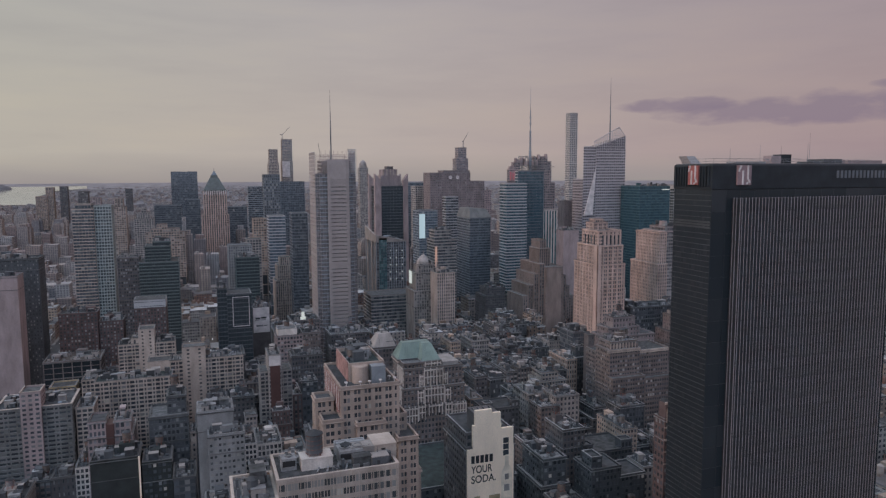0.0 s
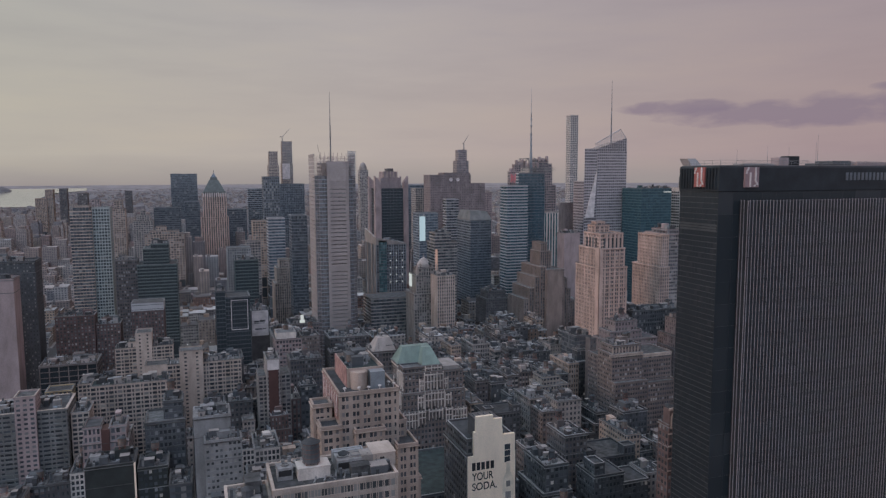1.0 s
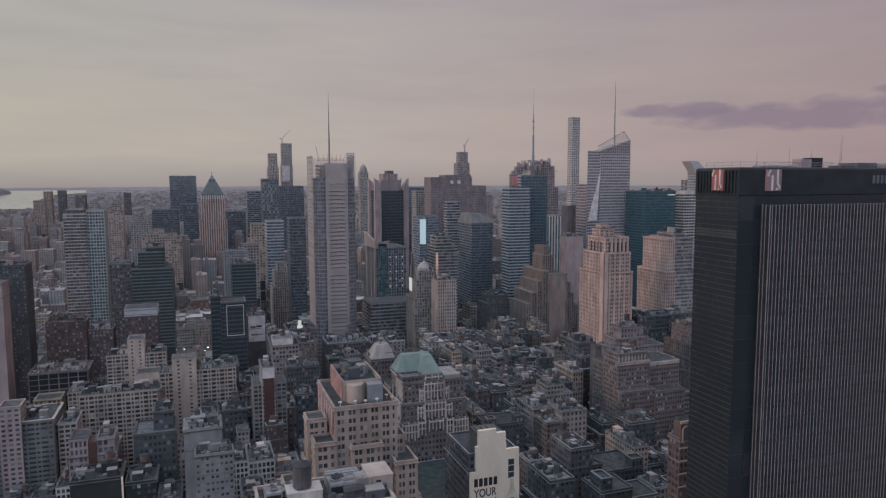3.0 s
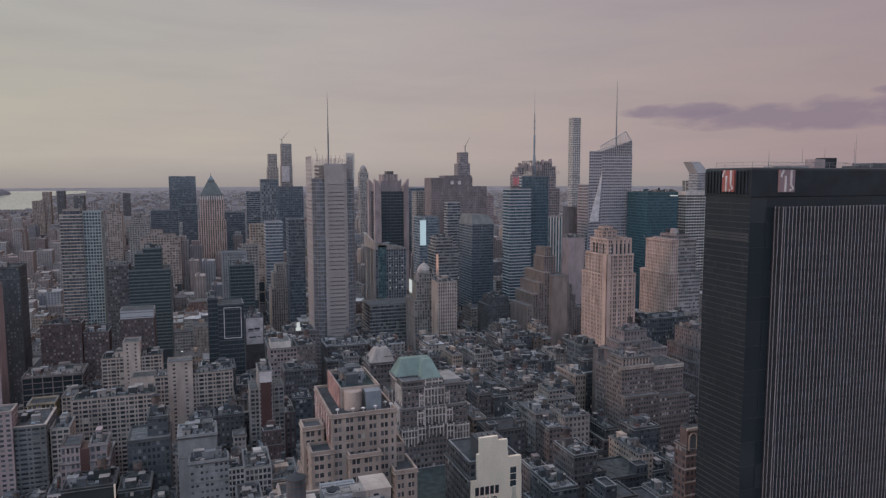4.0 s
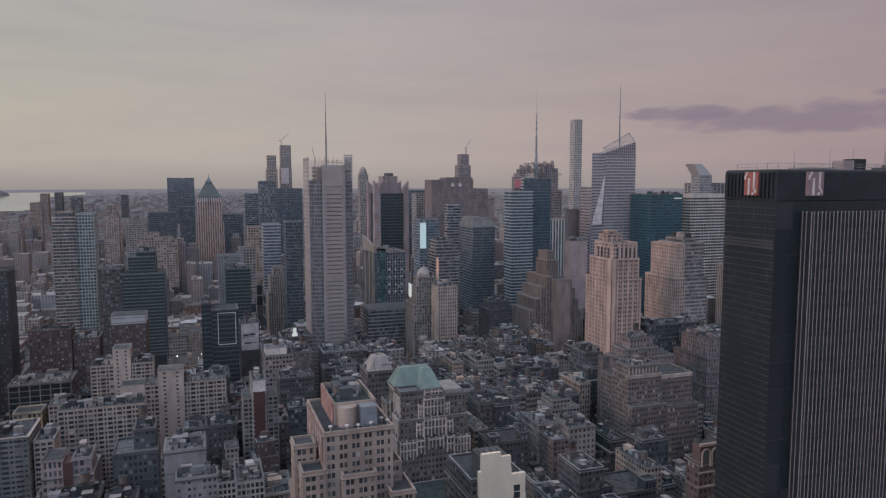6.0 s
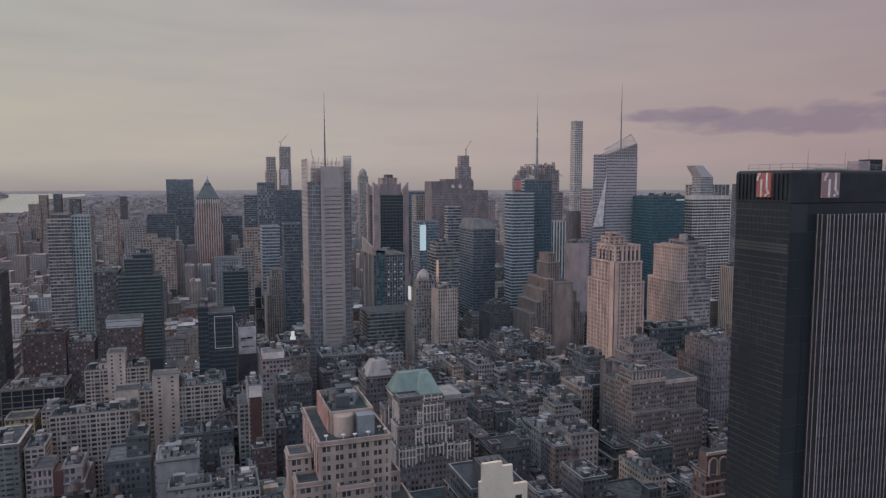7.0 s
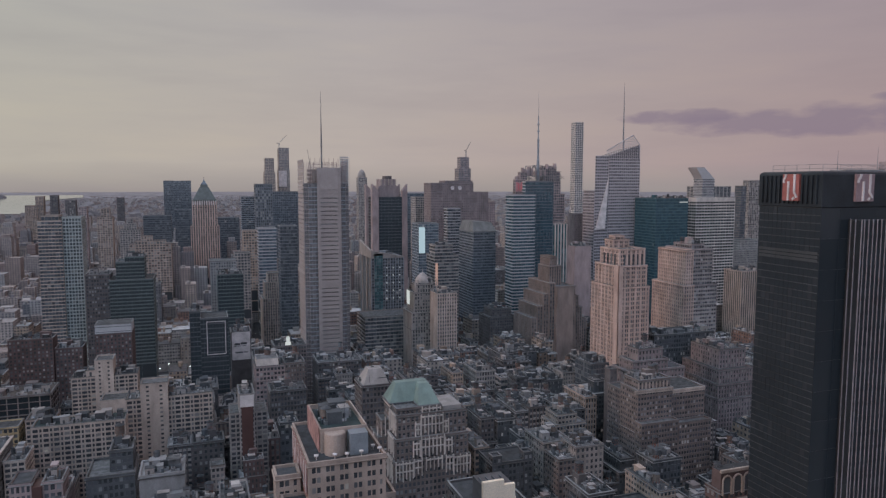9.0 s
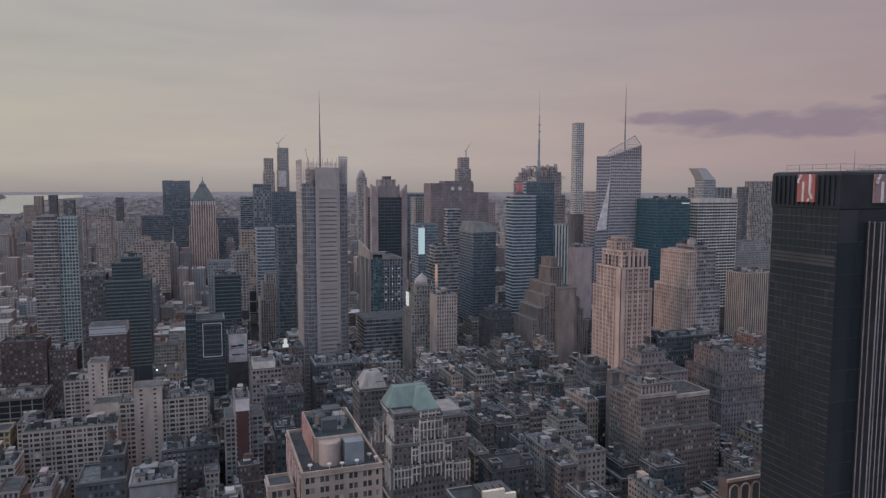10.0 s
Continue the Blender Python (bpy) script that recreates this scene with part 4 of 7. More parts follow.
tk = Shape().turned(-33 - H.location.x, 61 - H.location.y, [(3.6, 136.6), (3.6, 144.0), (3.4, 144.3)], 20)
tk.part("drum", "rosetan", H, "round tan brick stair drum")
for x, y in ((-34, 56.0), (-30, 55.5), (-25, 56), (-18.5, 57), (-40, 57), (-20, 60)):
    Shape().turned(x - H.location.x, y - H.location.y, [(0.15, 136.6), (0.15, 137.8), (0.7, 138.0), (0.8, 138.5), (0.3, 138.7)], 10).part("dish", "signwhite", H, "white satellite dish")

# ---- Stepped building with a green copper hipped roof ----
take(10, 70, 176, 236)
G = building("office_building", "grey-brown stepped office building with white piers and a green copper roof", [
    (21, 64, 182, 230, 0, 78), (12, 21, 204, 222, 0, 78), (16, 21, 198, 216, 0, 87), (22, 63.5, 184, 214, 78, 90), (18.5, 23, 200, 213, 84, 96), (23.5, 63, 186, 212, 90, 102.4), (23.8, 49, 188, 211, 102.4, 105.6)],
    "loft", near=240, wall="umber", bay=2.4, pw=0.9, fh=3.6, sh=1.5, roof="roof")
o = G.location


def hip(x0, x1, y0, y1, x2, x3, y2, y3, z0, z1):
    q = lambda a, b, c, d, z: [(a - o.x, c - o.y, z), (b - o.x, c - o.y, z), (b - o.x, d - o.y, z), (a - o.x, d - o.y, z)]
    Shape().loft([q(x0, x1, y0, y1, z0), q(x2, x3, y2, y3, z1)]).part("copper_roof", "copper", G, "pale green copper hipped roof")
    Shape().loft([q(x0 - 0.7, x1 + 0.7, y0 - 0.7, y1 + 0.7, z0 - 0.8), q(x0 - 0.7, x1 + 0.7, y0 - 0.7, y1 + 0.7, z0 - 0.02)]).part("cornice", "dark", G)
    Shape().loft([q(x0 - 0.3, x1 + 0.3, y0 - 0.3, y1 + 0.3, z0 - 2.2), q(x0 - 0.3, x1 + 0.3, y0 - 0.3, y1 + 0.3, z0 - 0.8)]).part("frieze", "white", G)
    n = int((x1 - x0) / 2.4)
    for k in range(n + 1):
        t = k / n
        Shape().bar((x0 + (x1 - x0) * t - o.x, y0 - 0.03 - o.y, z0), (x2 + (x3 - x2) * t - o.x, y2 - 0.03 - o.y, z1), 0.16).part("roof_seam", "copper", G)
    n = int((y1 - y0) / 2.8)
    for k in range(n + 1):
        t = k / n
        Shape().bar((x0 - 0.03 - o.x, y0 + (y1 - y0) * t - o.y, z0), (x2 - 0.03 - o.x, y2 + (y3 - y2) * t - o.y, z1), 0.16).part("roof_seam", "copper", G)


hip(22.6, 49.2, 198, 213, 27.5, 45.6, 203.5, 208.5, 106.8, 116.4)
hip(36.4, 48.8, 189, 204, 39.6, 45.4, 198.5, 205, 106.85, 116.2)
for x0, x1, y, z0, z1 in ((21.4, 31, 181.3, 68, 78.4), (54.4, 64, 181.3, 68, 78.4), (31.6, 36, 181.3, 70, 79), (50, 54, 181.3, 70, 79), (38.5, 47.6, 181.3, 72.5, 79), (31.8, 35.6, 183.4, 80, 88), (50.2, 54, 183.4, 80, 88), (36.4, 49.6, 183.4, 79.5, 90), (33.6, 36.4, 185.4, 90.4, 98), (49.6, 52.6, 185.4, 90.4, 98), (36.8, 49.4, 185.4, 91, 101.8), (38, 48.6, 187.4, 102.6, 105.6)):
    n = max(2, round((x1 - x0) / 2.1))
    for j in range(n + 1):
        x = x0 + (x1 - x0) * j / n
        dz = (j % 2) * 1.3
        Shape().box(x - 0.26 - o.x, x + 0.26 - o.x, y - 0.5 - o.y, y + 0.5 - o.y, z0 + dz, z1 + 0.9 - dz * 0.6).part("pier", "white", G, "white terracotta pier")
    Shape().box(x0 - o.x, x1 - o.x, y - 0.42 - o.y, y + 0.4 - o.y, z1 - 0.9, z1 - 0.25).part("lintel", "white", G, "white terracotta lintel")
    if z1 - z0 > 7:
        Shape().box(x0 - o.x, x1 - o.x, y - 0.40 - o.y, y + 0.4 - o.y, (z0 + z1) / 2, (z0 + z1) / 2 + 0.5).part("lintel", "white", G, "white terracotta lintel")
# the west steps carry the same white trim
for y0, y1, x, z0, z1 in ((186, 198, 20.6, 66, 79), (187, 200, 21.6, 80, 90.6), (188, 200, 23.1, 91.5, 102.6)):
    for j in range(6):
        y = y0 + (y1 - y0) * j / 5
        Shape().box(x - 0.5 - o.x, x + 0.3 - o.x, y - 0.3 - o.y, y + 0.3 - o.y, z0 + j % 2 * 2, z1 + 0.8).part("pier", "white", G, "white terracotta pier")
    Shape().box(x - 0.42 - o.x, x + 0.3 - o.x, y0 - o.y, y1 - o.y, z1 - 0.8, z1 - 0.2).part("lintel", "white", G, "white terracotta lintel")
for k in range(6):
    Shape().box(12 + k * 2.0 - o.x, 12.5 + k * 2.0 - o.x, 203.0 - k * 1.0 - o.y, 203.6 - k * 1.0 - o.y, 74 + k * 2, 87 + k * 3).part("pier", "white", G, "white terracotta pier")
box_part(G, "penthouse", 51, 62, 190, 210, 102.5, 104.6, "stone")

# ---- Building with a painted advertisement wall ----
take(20, 52, 74, 110)
K = building("loft_building", "dark brick loft building with a cream painted advertising wall", [(23, 49, 76, 108, 0, 92), (24, 48, 78, 106, 92, 99)], "loftgrey", wall="brown", roof="tar")
o = K.location
ad = Shape()
for x0, x1, z0, z1 in ((23.2, 48.4, 0, 92), (26.2, 41.5, 92, 104), (27.4, 36.4, 104, 111.6), (36.4, 41.2, 104, 109.5), (41.5, 48.2, 92, 101.0)):
    ad.box(x0 - o.x, x1 - o.x, 74.8 - o.y, 76.4 - o.y, z0, z1)
ad.part("painted_wall", "cream", K, "cream painted gable wall")
Shape().box(28.2 - o.x, 40.6 - o.x, 77 - o.y, 88 - o.y, 99, 109.2).part("stair_tower", "brown", K)
Shape().box(42.6 - o.x, 45.6 - o.x, 74.74 - o.y, 74.8 - o.y, 86.5, 96.2).part("tall_window", "g_dark", K)
for k in range(4):
    Shape().box(42.5 - o.x, 45.7 - o.x, 74.66 - o.y, 74.74 - o.y, 86.4 + k * 3.2, 86.7 + k * 3.2).part("glazing_bar", "cream", K)
for x in (27.4, 30.2, 33.0, 36.2):
    Shape().box(x - o.x, x + 0.3 - o.x, 76.4 - o.y, 80 - o.y, 111.0, 111.9).part("roof_fin", "dark", K)
# bottle outline painted at the wall's edge
bt = Shape().turned(0, 0, [(3.0, 0), (3.0, 13.5), (2.5, 16.0), (1.1, 18.8), (1.0, 24.0)], 16)
bt.v = [(x, y * 0.02, z) for x, y, z in bt.v]
bt.v = [(x + 44.6 - o.x, y + 74.72 - o.y, z + 63) for x, y, z in bt.v]
bt.part("painted_bottle", "bottle", K, "grey painted bottle shape")
for z0, z1, w in ((68.0, 71.5, 1.5), (74.0, 77.0, 1.1)):
    Shape().box(44.6 - w - o.x, 44.6 + w - o.x, 74.62 - o.y, 74.66 - o.y, z0, z1).part("painted_label", "stone", K)
def lettering(text, x, z, size, width):
    c = bpy.data.curves.new("lettering", "FONT")
    c.body, c.size, c.extrude, c.offset = text, size, 0.02, 0.07
    c.materials.append(MAT["ink"])
    ob = new("lettering", c)
    ob.parent = K
    ob.location, ob.rotation_euler = (x - o.x, 74.74 - o.y, z), (math.pi / 2, 0, 0)
    bpy.context.view_layer.update()
    ob.scale = (width / ob.dimensions.x, 1, 1)
    return ob
lettering("YOUR", 25.3, 79.6, 5.5, 11.4)
lettering("SODA.", 25.2, 74.5, 5.5, 13.2)
for k in range(5):
    Shape().box(25.3 + k * 2.45 - o.x, 27.1 + k * 2.45 - o.x, 74.7 - o.y, 74.78 - o.y, 84.7, 88.6).part("sign_bar", "ink", K)
for x0, x1, z1 in ((27, 30, 67.5), (30, 35, 65.5), (35, 41, 67.0)):
    Shape().box(x0 - o.x, x1 - o.x, 74.7 - o.y, 74.77 - o.y, 60, z1).part("painted_shape", "yellow", K)

# ---- White office block in the foreground ----
take(-84, -38, -40, -6)
W = building("office_block", "white-framed office block with a cluttered flat roof", [(-78, -41, -28, -8, 0, 135.6), (-91, -78.8, -30, -10, 0, 131.0)], "grid", near=260, wall="pinkwhite", pane="g_blind", bay=1.9, pw=0.24, fh=3.7, sh=1.5, dp=0.4, ds=0.3, roof="roof", frame_mat="stone", coping="pinkwhite")
box_part(W, "lift_house", -46.8, -39.6, -21.7, -12.1, 135.7, 140.5, "pinkwhite", "cream plastered lift house", lip=0.2)
Shape().box(-44.6 - W.location.x, -43.2 - W.location.x, -21.85 - W.location.y, -21.65 - W.location.y, 138.6, 139.5).part("small_window", "ink", W)
box_part(W, "stair_house", -70.3, -60.5, -22.4, -16, 135.7, 139.2, "white", lip=0.15)
box_part(W, "screen_wall", -58, -48, -13, -10, 135.7, 139.5, "steel")
water_tank(-65.8, -19.3, 139.55, 2.7, 6.2, 0.6, "dark")
for x, y, w, d, h in ((-72, -14, 5, 3, 1.8), (-69, -12, 3, 2, 2.4), (-60, -24.5, 2, 1.5, 1.2)):
    rooftop_unit(x, y, 135.75, w, d, h)
def cooling_house(x0, x1, y0, y1, z0, z1):
    """A sheet-metal machine house: two dark intakes in front, fan rings and a rail on its roof."""
    e = thing("cooling_tower", "pale sheet-metal cooling tower with dark intakes on a roof", "cooling tower", (x0 + x1) / 2, y0, z0, "rooftop cooling towers")
    w, d, h = (x1 - x0) / 2, y1 - y0, z1 - z0
    Shape().box(-w, w, 0, d, 0, h).part("casing", "silver", e)
    n = 2 if w > 2.4 else 1
    for k in range(n):
        a = -w + 0.35 + k * (2 * w - 0.35) / n
        Shape().box(a, a + (2 * w - 0.35) / n - 0.35, -0.12, 0.05, h * 0.35, h * 0.82).part("intake", "ink", e, "dark air intake")
        Shape().turned(a + w / n - 0.2, d * 0.5, [(d * 0.28, h), (d * 0.28, h + 0.5), (d * 0.22, h + 0.5), (d * 0.22, h + 0.1)], 12).part("fan_ring", "galv", e)
    r = Shape()
    for x in (-w, 0, w):
        for y in (0.1, d - 0.1):
            r.bar((x, y, h), (x, y, h + 1.1), 0.12)
    for y in (0.1, d - 0.1):
        r.bar((-w, y, h + 1.1), (w, y, h + 1.1), 0.12)
    r.part("guard_rail", "galv", e)


cooling_house(-76.2, -71.6, -20.5, -16, 135.72, 139.6)
cooling_house(-58.2, -49.4, -21.5, -15, 135.72, 140.0)
for k in range(19):
    x = -77.5 + k * 2.0
    Shape().box(x - 0.09 - W.location.x, x + 0.09 - W.location.x, -28.75 - W.location.y, -28.5 - W.location.y, 60, 136.9).part("facade_post", "pinkwhite", W, "thin pale facade post")
for k in range(6):
    Shape().box(-76 + k * 2 - W.location.x, -75 + k * 2 - W.location.x, -11 - W.location.y, -10 - W.location.y, 135.7, 137.2 + k % 3).part("pipe_box", "galv", W)
dk = Shape()
for k in range(5):
    dk.bar((-66 + k * 3 - W.location.x, -26 - W.location.y, 136.2), (-63 + k * 3 - W.location.x, -16 - W.location.y, 136.2), 0.5)
dk.part("ductwork", "galv", W, kind="stuff")
clutter(W, rng, -77, -59, -27, -23, 135.75, "pinkwhite")
clutter(W, rng, -90, -80, -29, -11, 131.1, "roof", units=3)
clutter(W, rng, -58, -42, -27, -14, 135.75, "stone", units=2)
clutter(H, rng, -36.5, -23, 70, 88.5, 143.5, "soot", units=1)

# ---- skyline landmarks ----
# slender tower wrapped in ceramic-rod screens, with a mast
take(12, 66, 505, 562)
N = thing("office_tower", "tall grey office tower wrapped in rod screens with a roof mast", "building", 40, 533)
o = N.location
body, pn = Shape(), Shape()
for p0, u, w in (((26, 512), (1, 0), 36), ((26, 558), (0, -1), 46), ((62, 512), (0, 1), 46), ((62, 558), (-1, 0), 36)):
    facade(body, pn, None, (p0[0] - o.x, p0[1] - o.y), u, w, 0, 229, (2.8, 0.16, 4.2, 0.9, 0.15, 0.12))
body.part("wall", "screenrod steel", N)
pn.part("glazing", "g_haze", N, kind="stuff")
for nm, x0, x1, y0, y1, z1 in (("south_screen", 33.8, 57, 508.6, 509.2, 247), ("west_screen", 21.2, 21.8, 514, 552, 256), ("east_screen", 65.5, 66.1, 519, 552, 256), ("north_screen", 32, 57, 561, 561.6, 247)):
    cx, cy = (x0 + x1) / 2 - o.x, (y0 + y1) / 2 - o.y
    rods, band = Shape(), Shape().box(-(x1 - x0) / 2, (x1 - x0) / 2, -(y1 - y0) / 2, (y1 - y0) / 2, 0.95, 4.06)
    first = None
    for k in range(int(z1 / 4.2)):
        z = 4.2 * k
        if nm in ("east_screen", "north_screen"):
            rods.box(x0 - o.x, x1 - o.x, y0 - o.y, y1 - o.y, z + 1.5, z + 4.06)
        elif first is None:
            first = band.part("screen_band", "screenrod", N, "pale ceramic-rod sun screen band")
            first.location = (cx, cy, z)
        else:
            ob = new("screen_band", first.data)
            ob.parent, ob.location = N, (cx, cy, z)
        for j in range(2):
            zz = z + 0.12 + j * 0.42
            rods.box(x0 - o.x, x1 - o.x, y0 + 0.15 - o.y, y1 - 0.15 - o.y, zz, zz + 0.16)
        if nm == "south_screen" and z > 215:
            rods.box(x0 - o.x, x1 - o.x, y0 + 0.1 - o.y, y1 - 0.1 - o.y, z - 0.2, z + 1.55)
    rods.part("rod_screen", "screenrod", N, kind="stuff")
    link = Shape()
    for z in range(0, int(min(z1, 229)), 21):
        if "south" in nm:
            link.box(x0 - o.x, x1 - o.x, y1 - o.y, 512 - o.y, z, z + 0.5)
        elif "west" in nm:
            link.box(x1 - o.x, 26 - o.x, y0 - o.y, y1 - o.y, z, z + 0.5)
        elif "east" in nm:
            link.box(62 - o.x, x0 - o.x, y0 - o.y, y1 - o.y, z, z + 0.5)
    if link.f:
        link.part("bracket_frame", "steel", N, kind="stuff")
Shape().box(36 - o.x, 57 - o.x, 513 - o.y, 556 - o.y, 229, 243).part("plant_house", "screenrod", N)
for x in (33.8, 53.8):
    Shape().box(x - o.x, x + 3.2 - o.x, 508.3 - o.y, 508.6 - o.y, 0, 244).part("screen_edge", "screenrod", N)
for z0, z1 in ((126.8, 134.2), (223, 244)):
    Shape().box(37.01 - o.x, 53.79 - o.x, 508.3 - o.y, 508.6 - o.y, z0, z1).part("screen_panel", "screenrod", N, "closed panel of ceramic rods")
rods = Shape()
for k in range(25):
    x = 26.5 + k * 1.5
    rods.bar((x - o.x, 511.5 - o.y, 228), (x - o.x, 511.5 - o.y, 249 + 5 * math.sin(k * 2.1)), 0.34)
    rods.bar((x - o.x, 557.5 - o.y, 228), (x - o.x, 557.5 - o.y, 251), 0.30)
for z in (232, 236, 240, 244, 247):
    rods.bar((26 - o.x, 511.5 - o.y, z), (62 - o.x, 511.5 - o.y, z), 0.28).bar((62.2 - o.x, 511.5 - o.y, z), (62.2 - o.x, 557 - o.y, z), 0.28)
for x0, x1 in ((21.85, 25.8), (62.2, 65.45)):
    ret, retp = Shape(), Shape()
    facade(ret, retp, None, (x0 - o.x, 514.2 - o.y), (1, 0), x1 - x0, 0, 229, (2.0, 0.16, 4.2, 0.7, 0.1, 0.08))
    ret.box(x0 - o.x, x1 - o.x, 514.3 - o.y, 514.6 - o.y, 0, 229)
    ret.part("return_wall", "screenrod screenrod", N)
    retp.part("glazing", "g_haze", N, kind="stuff")
rods.part("rod_fence", "mauve", N, kind="stuff")
Shape().bar((31 - o.x, 530 - o.y, 229), (31 - o.x, 530 - o.y, 246), 0.35).bar((31 - o.x, 530 - o.y, 245), (28 - o.x, 530 - o.y, 262), 0.3).part("window_washing_crane", "dark", N)
cs = Shape()
for k in range(10):
    cs.bar((57 + k - o.x, 512.5 - o.y, 226), (57 + k - o.x, 512.5 - o.y, 256 - (k % 4) * 1.3), 0.3)
for k in range(14):
    cs.box(57 - o.x, 65 - o.x, 512.8 - o.y, 513.1 - o.y, 229 + k * 1.9, 230.1 + k * 1.9)
cs.part("corner_screen", "pale", N, "open screen of rods above the roof")
Shape().turned(42 - o.x, 530 - o.y, [(0.9, 229), (0.8, 270), (0.4, 292), (0.12, 319)], 8).part("mast", "galv", N, "tapering steel mast")

# faceted crystal tower with a sloped crown and spire
take(430, 522, 660, 735)
C = thing("office_tower", "faceted pale glass tower with a sloping crystalline crown and spire", "building", 476, 697)
o = C.location


# plan: two south faces, the corner cut away behind; the lower west wing ends at a terrace
body, pn = Shape(), Shape()
CST = (3.2, 0.55, 4.2, 1.75, 0.22, 0.35)
facade(body, pn, None, (-40.5, -35), (1, 0), 20.5, 0, 267, CST)
facade(body, pn, None, (-20, -36.2), (1, 0), 49.5, 0, 264, CST)
facade(body, pn, None, (-40.5, -5), (0, -1), 29, 0, 220, CST)
body.loft([[(-40, -34.7, z), (-20, -34.7, z), (-20, -35.9, z), (29, -35.9, z), (29, 24, z), (-4, 24, z)] for z in (0, 264)])
body.loft([[(-40, -34.5, z), (-20, -34.5, z), (-14, -20, z), (-31, -20, z)] for z in (264, 267.2)])
body.box(-40.2, -8, -33.5, -5, 0, 220.4)
body.part("wall", "mauveband mauveband", C)
pn.part("glazing", "g_mauve", C, kind="stuff")
# the sloping glass head of the eastern shaft, ribbed by its floors
head = lambda x: 267.5 + (x + 20) * 0.32
Shape().loft([[(-20, -36, 264), (29, -36, 264), (29, 20, 264), (-8, 20, 264)], [(-20, -36, head(-20)), (29, -36, head(29)), (29, 14, head(29) - 4), (-8, 14, head(-8) - 4)]]).part("crown_glass", "g_mauve", C)
rib = Shape()
for k in range(16):
    x = -19.5 + k * 3.2
    rib.bar((x, -36.3, 264), (x, -36.3, head(x)), 0.4)
for z in (267.5, 271.5, 275.5, 279.5):
    rib.bar((max(-20, (z - 267.5) / 0.32 - 20), -36.3, z), (29, -36.3, z), 0.55)
rib.part("mullion_grid", "mauveband", C, kind="stuff")
Shape().loft([[(-39.5, -36.9, 166), (-25, -37.4, 168), (-20.4, -37.4, 238)], [(-39.5, -35.3, 166), (-25, -36.2, 168), (-20.4, -36.2, 238)]]).part("facet", "signwhite", C, "bright angled facet")
lat = Shape()
crown_z = lambda x: 274 + (x + 24) * 0.52 if x < 18 else 295.8 - (x - 18) * 1.25
for k in range(20):
    x = -23 + k * 2.7
    lat.bar((x, -35.8, max(267, head(x) - 1)), (x, -35.8, crown_z(x)), 0.42)
for n in range(8):
    for k in range(19):
        x, x2 = -23 + k * 2.7, -23 + (k + 1) * 2.7
        z = 270 + n * 3.4
        if head(x) - 1 < z < min(crown_z(x), crown_z(x2)):
            lat.bar((x, -35.8, z), (x2, -35.8, z), 0.42)
for p, q in ((-24, 18), (18, 29)):
    lat.bar((p, -35.8, crown_z(p)), (q, -35.8, crown_z(q)), 0.9)
lat.bar((29, -35.8, 262), (29, -35.8, crown_z(29)), 0.8)
lat.part("crown_lattice", "mauveband", C)
Shape().turned(14, -18, [(1.3, 262), (1.0, 300), (0.5, 340), (0.15, 369)], 8).part("spire", "galv", C)

# broadcast-mast tower
take(330, 404, 688, 752)
D = building("office_tower", "grey office tower topped by a trussed broadcast mast", [(346, 404, 690, 730, 0, 214), (350, 400, 694, 726, 214, 232), (376.5, 396, 700, 722, 232, 252), (396.6, 402, 700, 722, 232, 245), (331, 345.4, 693, 700, 0, 234), (340, 349.4, 696, 704, 234, 244)], "grid", wall="mauve", roof="roof")
o = D.location
tr = Shape()
for x0, x1, z0, z1 in ((354, 378, 232, 242), (360, 375, 242, 254)):
    for x in (x0, (x0 + x1) / 2, x1):
        for y in (700, 722):
            tr.bar((x - o.x, y - o.y, z0), (x - o.x, y - o.y, z1), 0.7)
    for y in (700, 722):
        tr.bar((x0 - o.x, y - o.y, z1), (x1 - o.x, y - o.y, z1), 0.7).bar((x0 - o.x, y - o.y, z0), (x1 - o.x, y - o.y, z1), 0.5).bar((x1 - o.x, y - o.y, z0), (x0 - o.x, y - o.y, z1), 0.5)
for k in range(9):
    x, zt = 348 + k * 6.4, 240 + (k * 7 % 5) * 3.2
    tr.bar((x - o.x, 693 - o.y, 230), (x - o.x, 693 - o.y, zt), 0.4).bar((x - o.x, 693 - o.y, 236), (x + 6.4 - o.x, 693 - o.y, 240), 0.3).bar((x - o.x, 693 - o.y, 240), (x + 6.4 - o.x, 693 - o.y, 236), 0.3)
for z in (236, 240, 246):
    tr.bar((348 - o.x, 693 - o.y, z), (401 - o.x, 693 - o.y, z), 0.35)
tr.part("truss", "galv", D, kind="stuff")
m = Shape().turned(368 - o.x, 700 - o.y, [(2.0, 232), (2.0, 262), (1.3, 263), (1.3, 290), (0.7, 291), (0.7, 320), (0.3, 321), (0.1, 356)], 10)
for z in (265, 272, 281, 288, 300, 309):
    m.turned(368 - o.x, 700 - o.y, [(1.8, z), (1.8, z + 1.6)], 8)
m.part("mast", "steel", D)
for x0, x1, y in ((331.5, 341, 692.0), (350, 358, 692.8), (396.8, 401, 699)):
    pan = Shape().box(x0 - o.x, x1 - o.x, y - 0.4 - o.y, y + 0.4 - o.y, 218, 232).part("lit_sign", "mauve", D, "rose sign panel with red neon tubes")
    neon = Shape()
    for k in range(4):
        neon.box(x0 + 0.6 + k * (x1 - x0) / 4 - o.x, x0 + 1.3 + k * (x1 - x0) / 4 - o.x, y - 0.7 - o.y, y - 0.4 - o.y, 219 + k % 2 * 2, 231 - k % 3)
    neon.part("neon_tube", "redlit", pan)
crown = Shape()
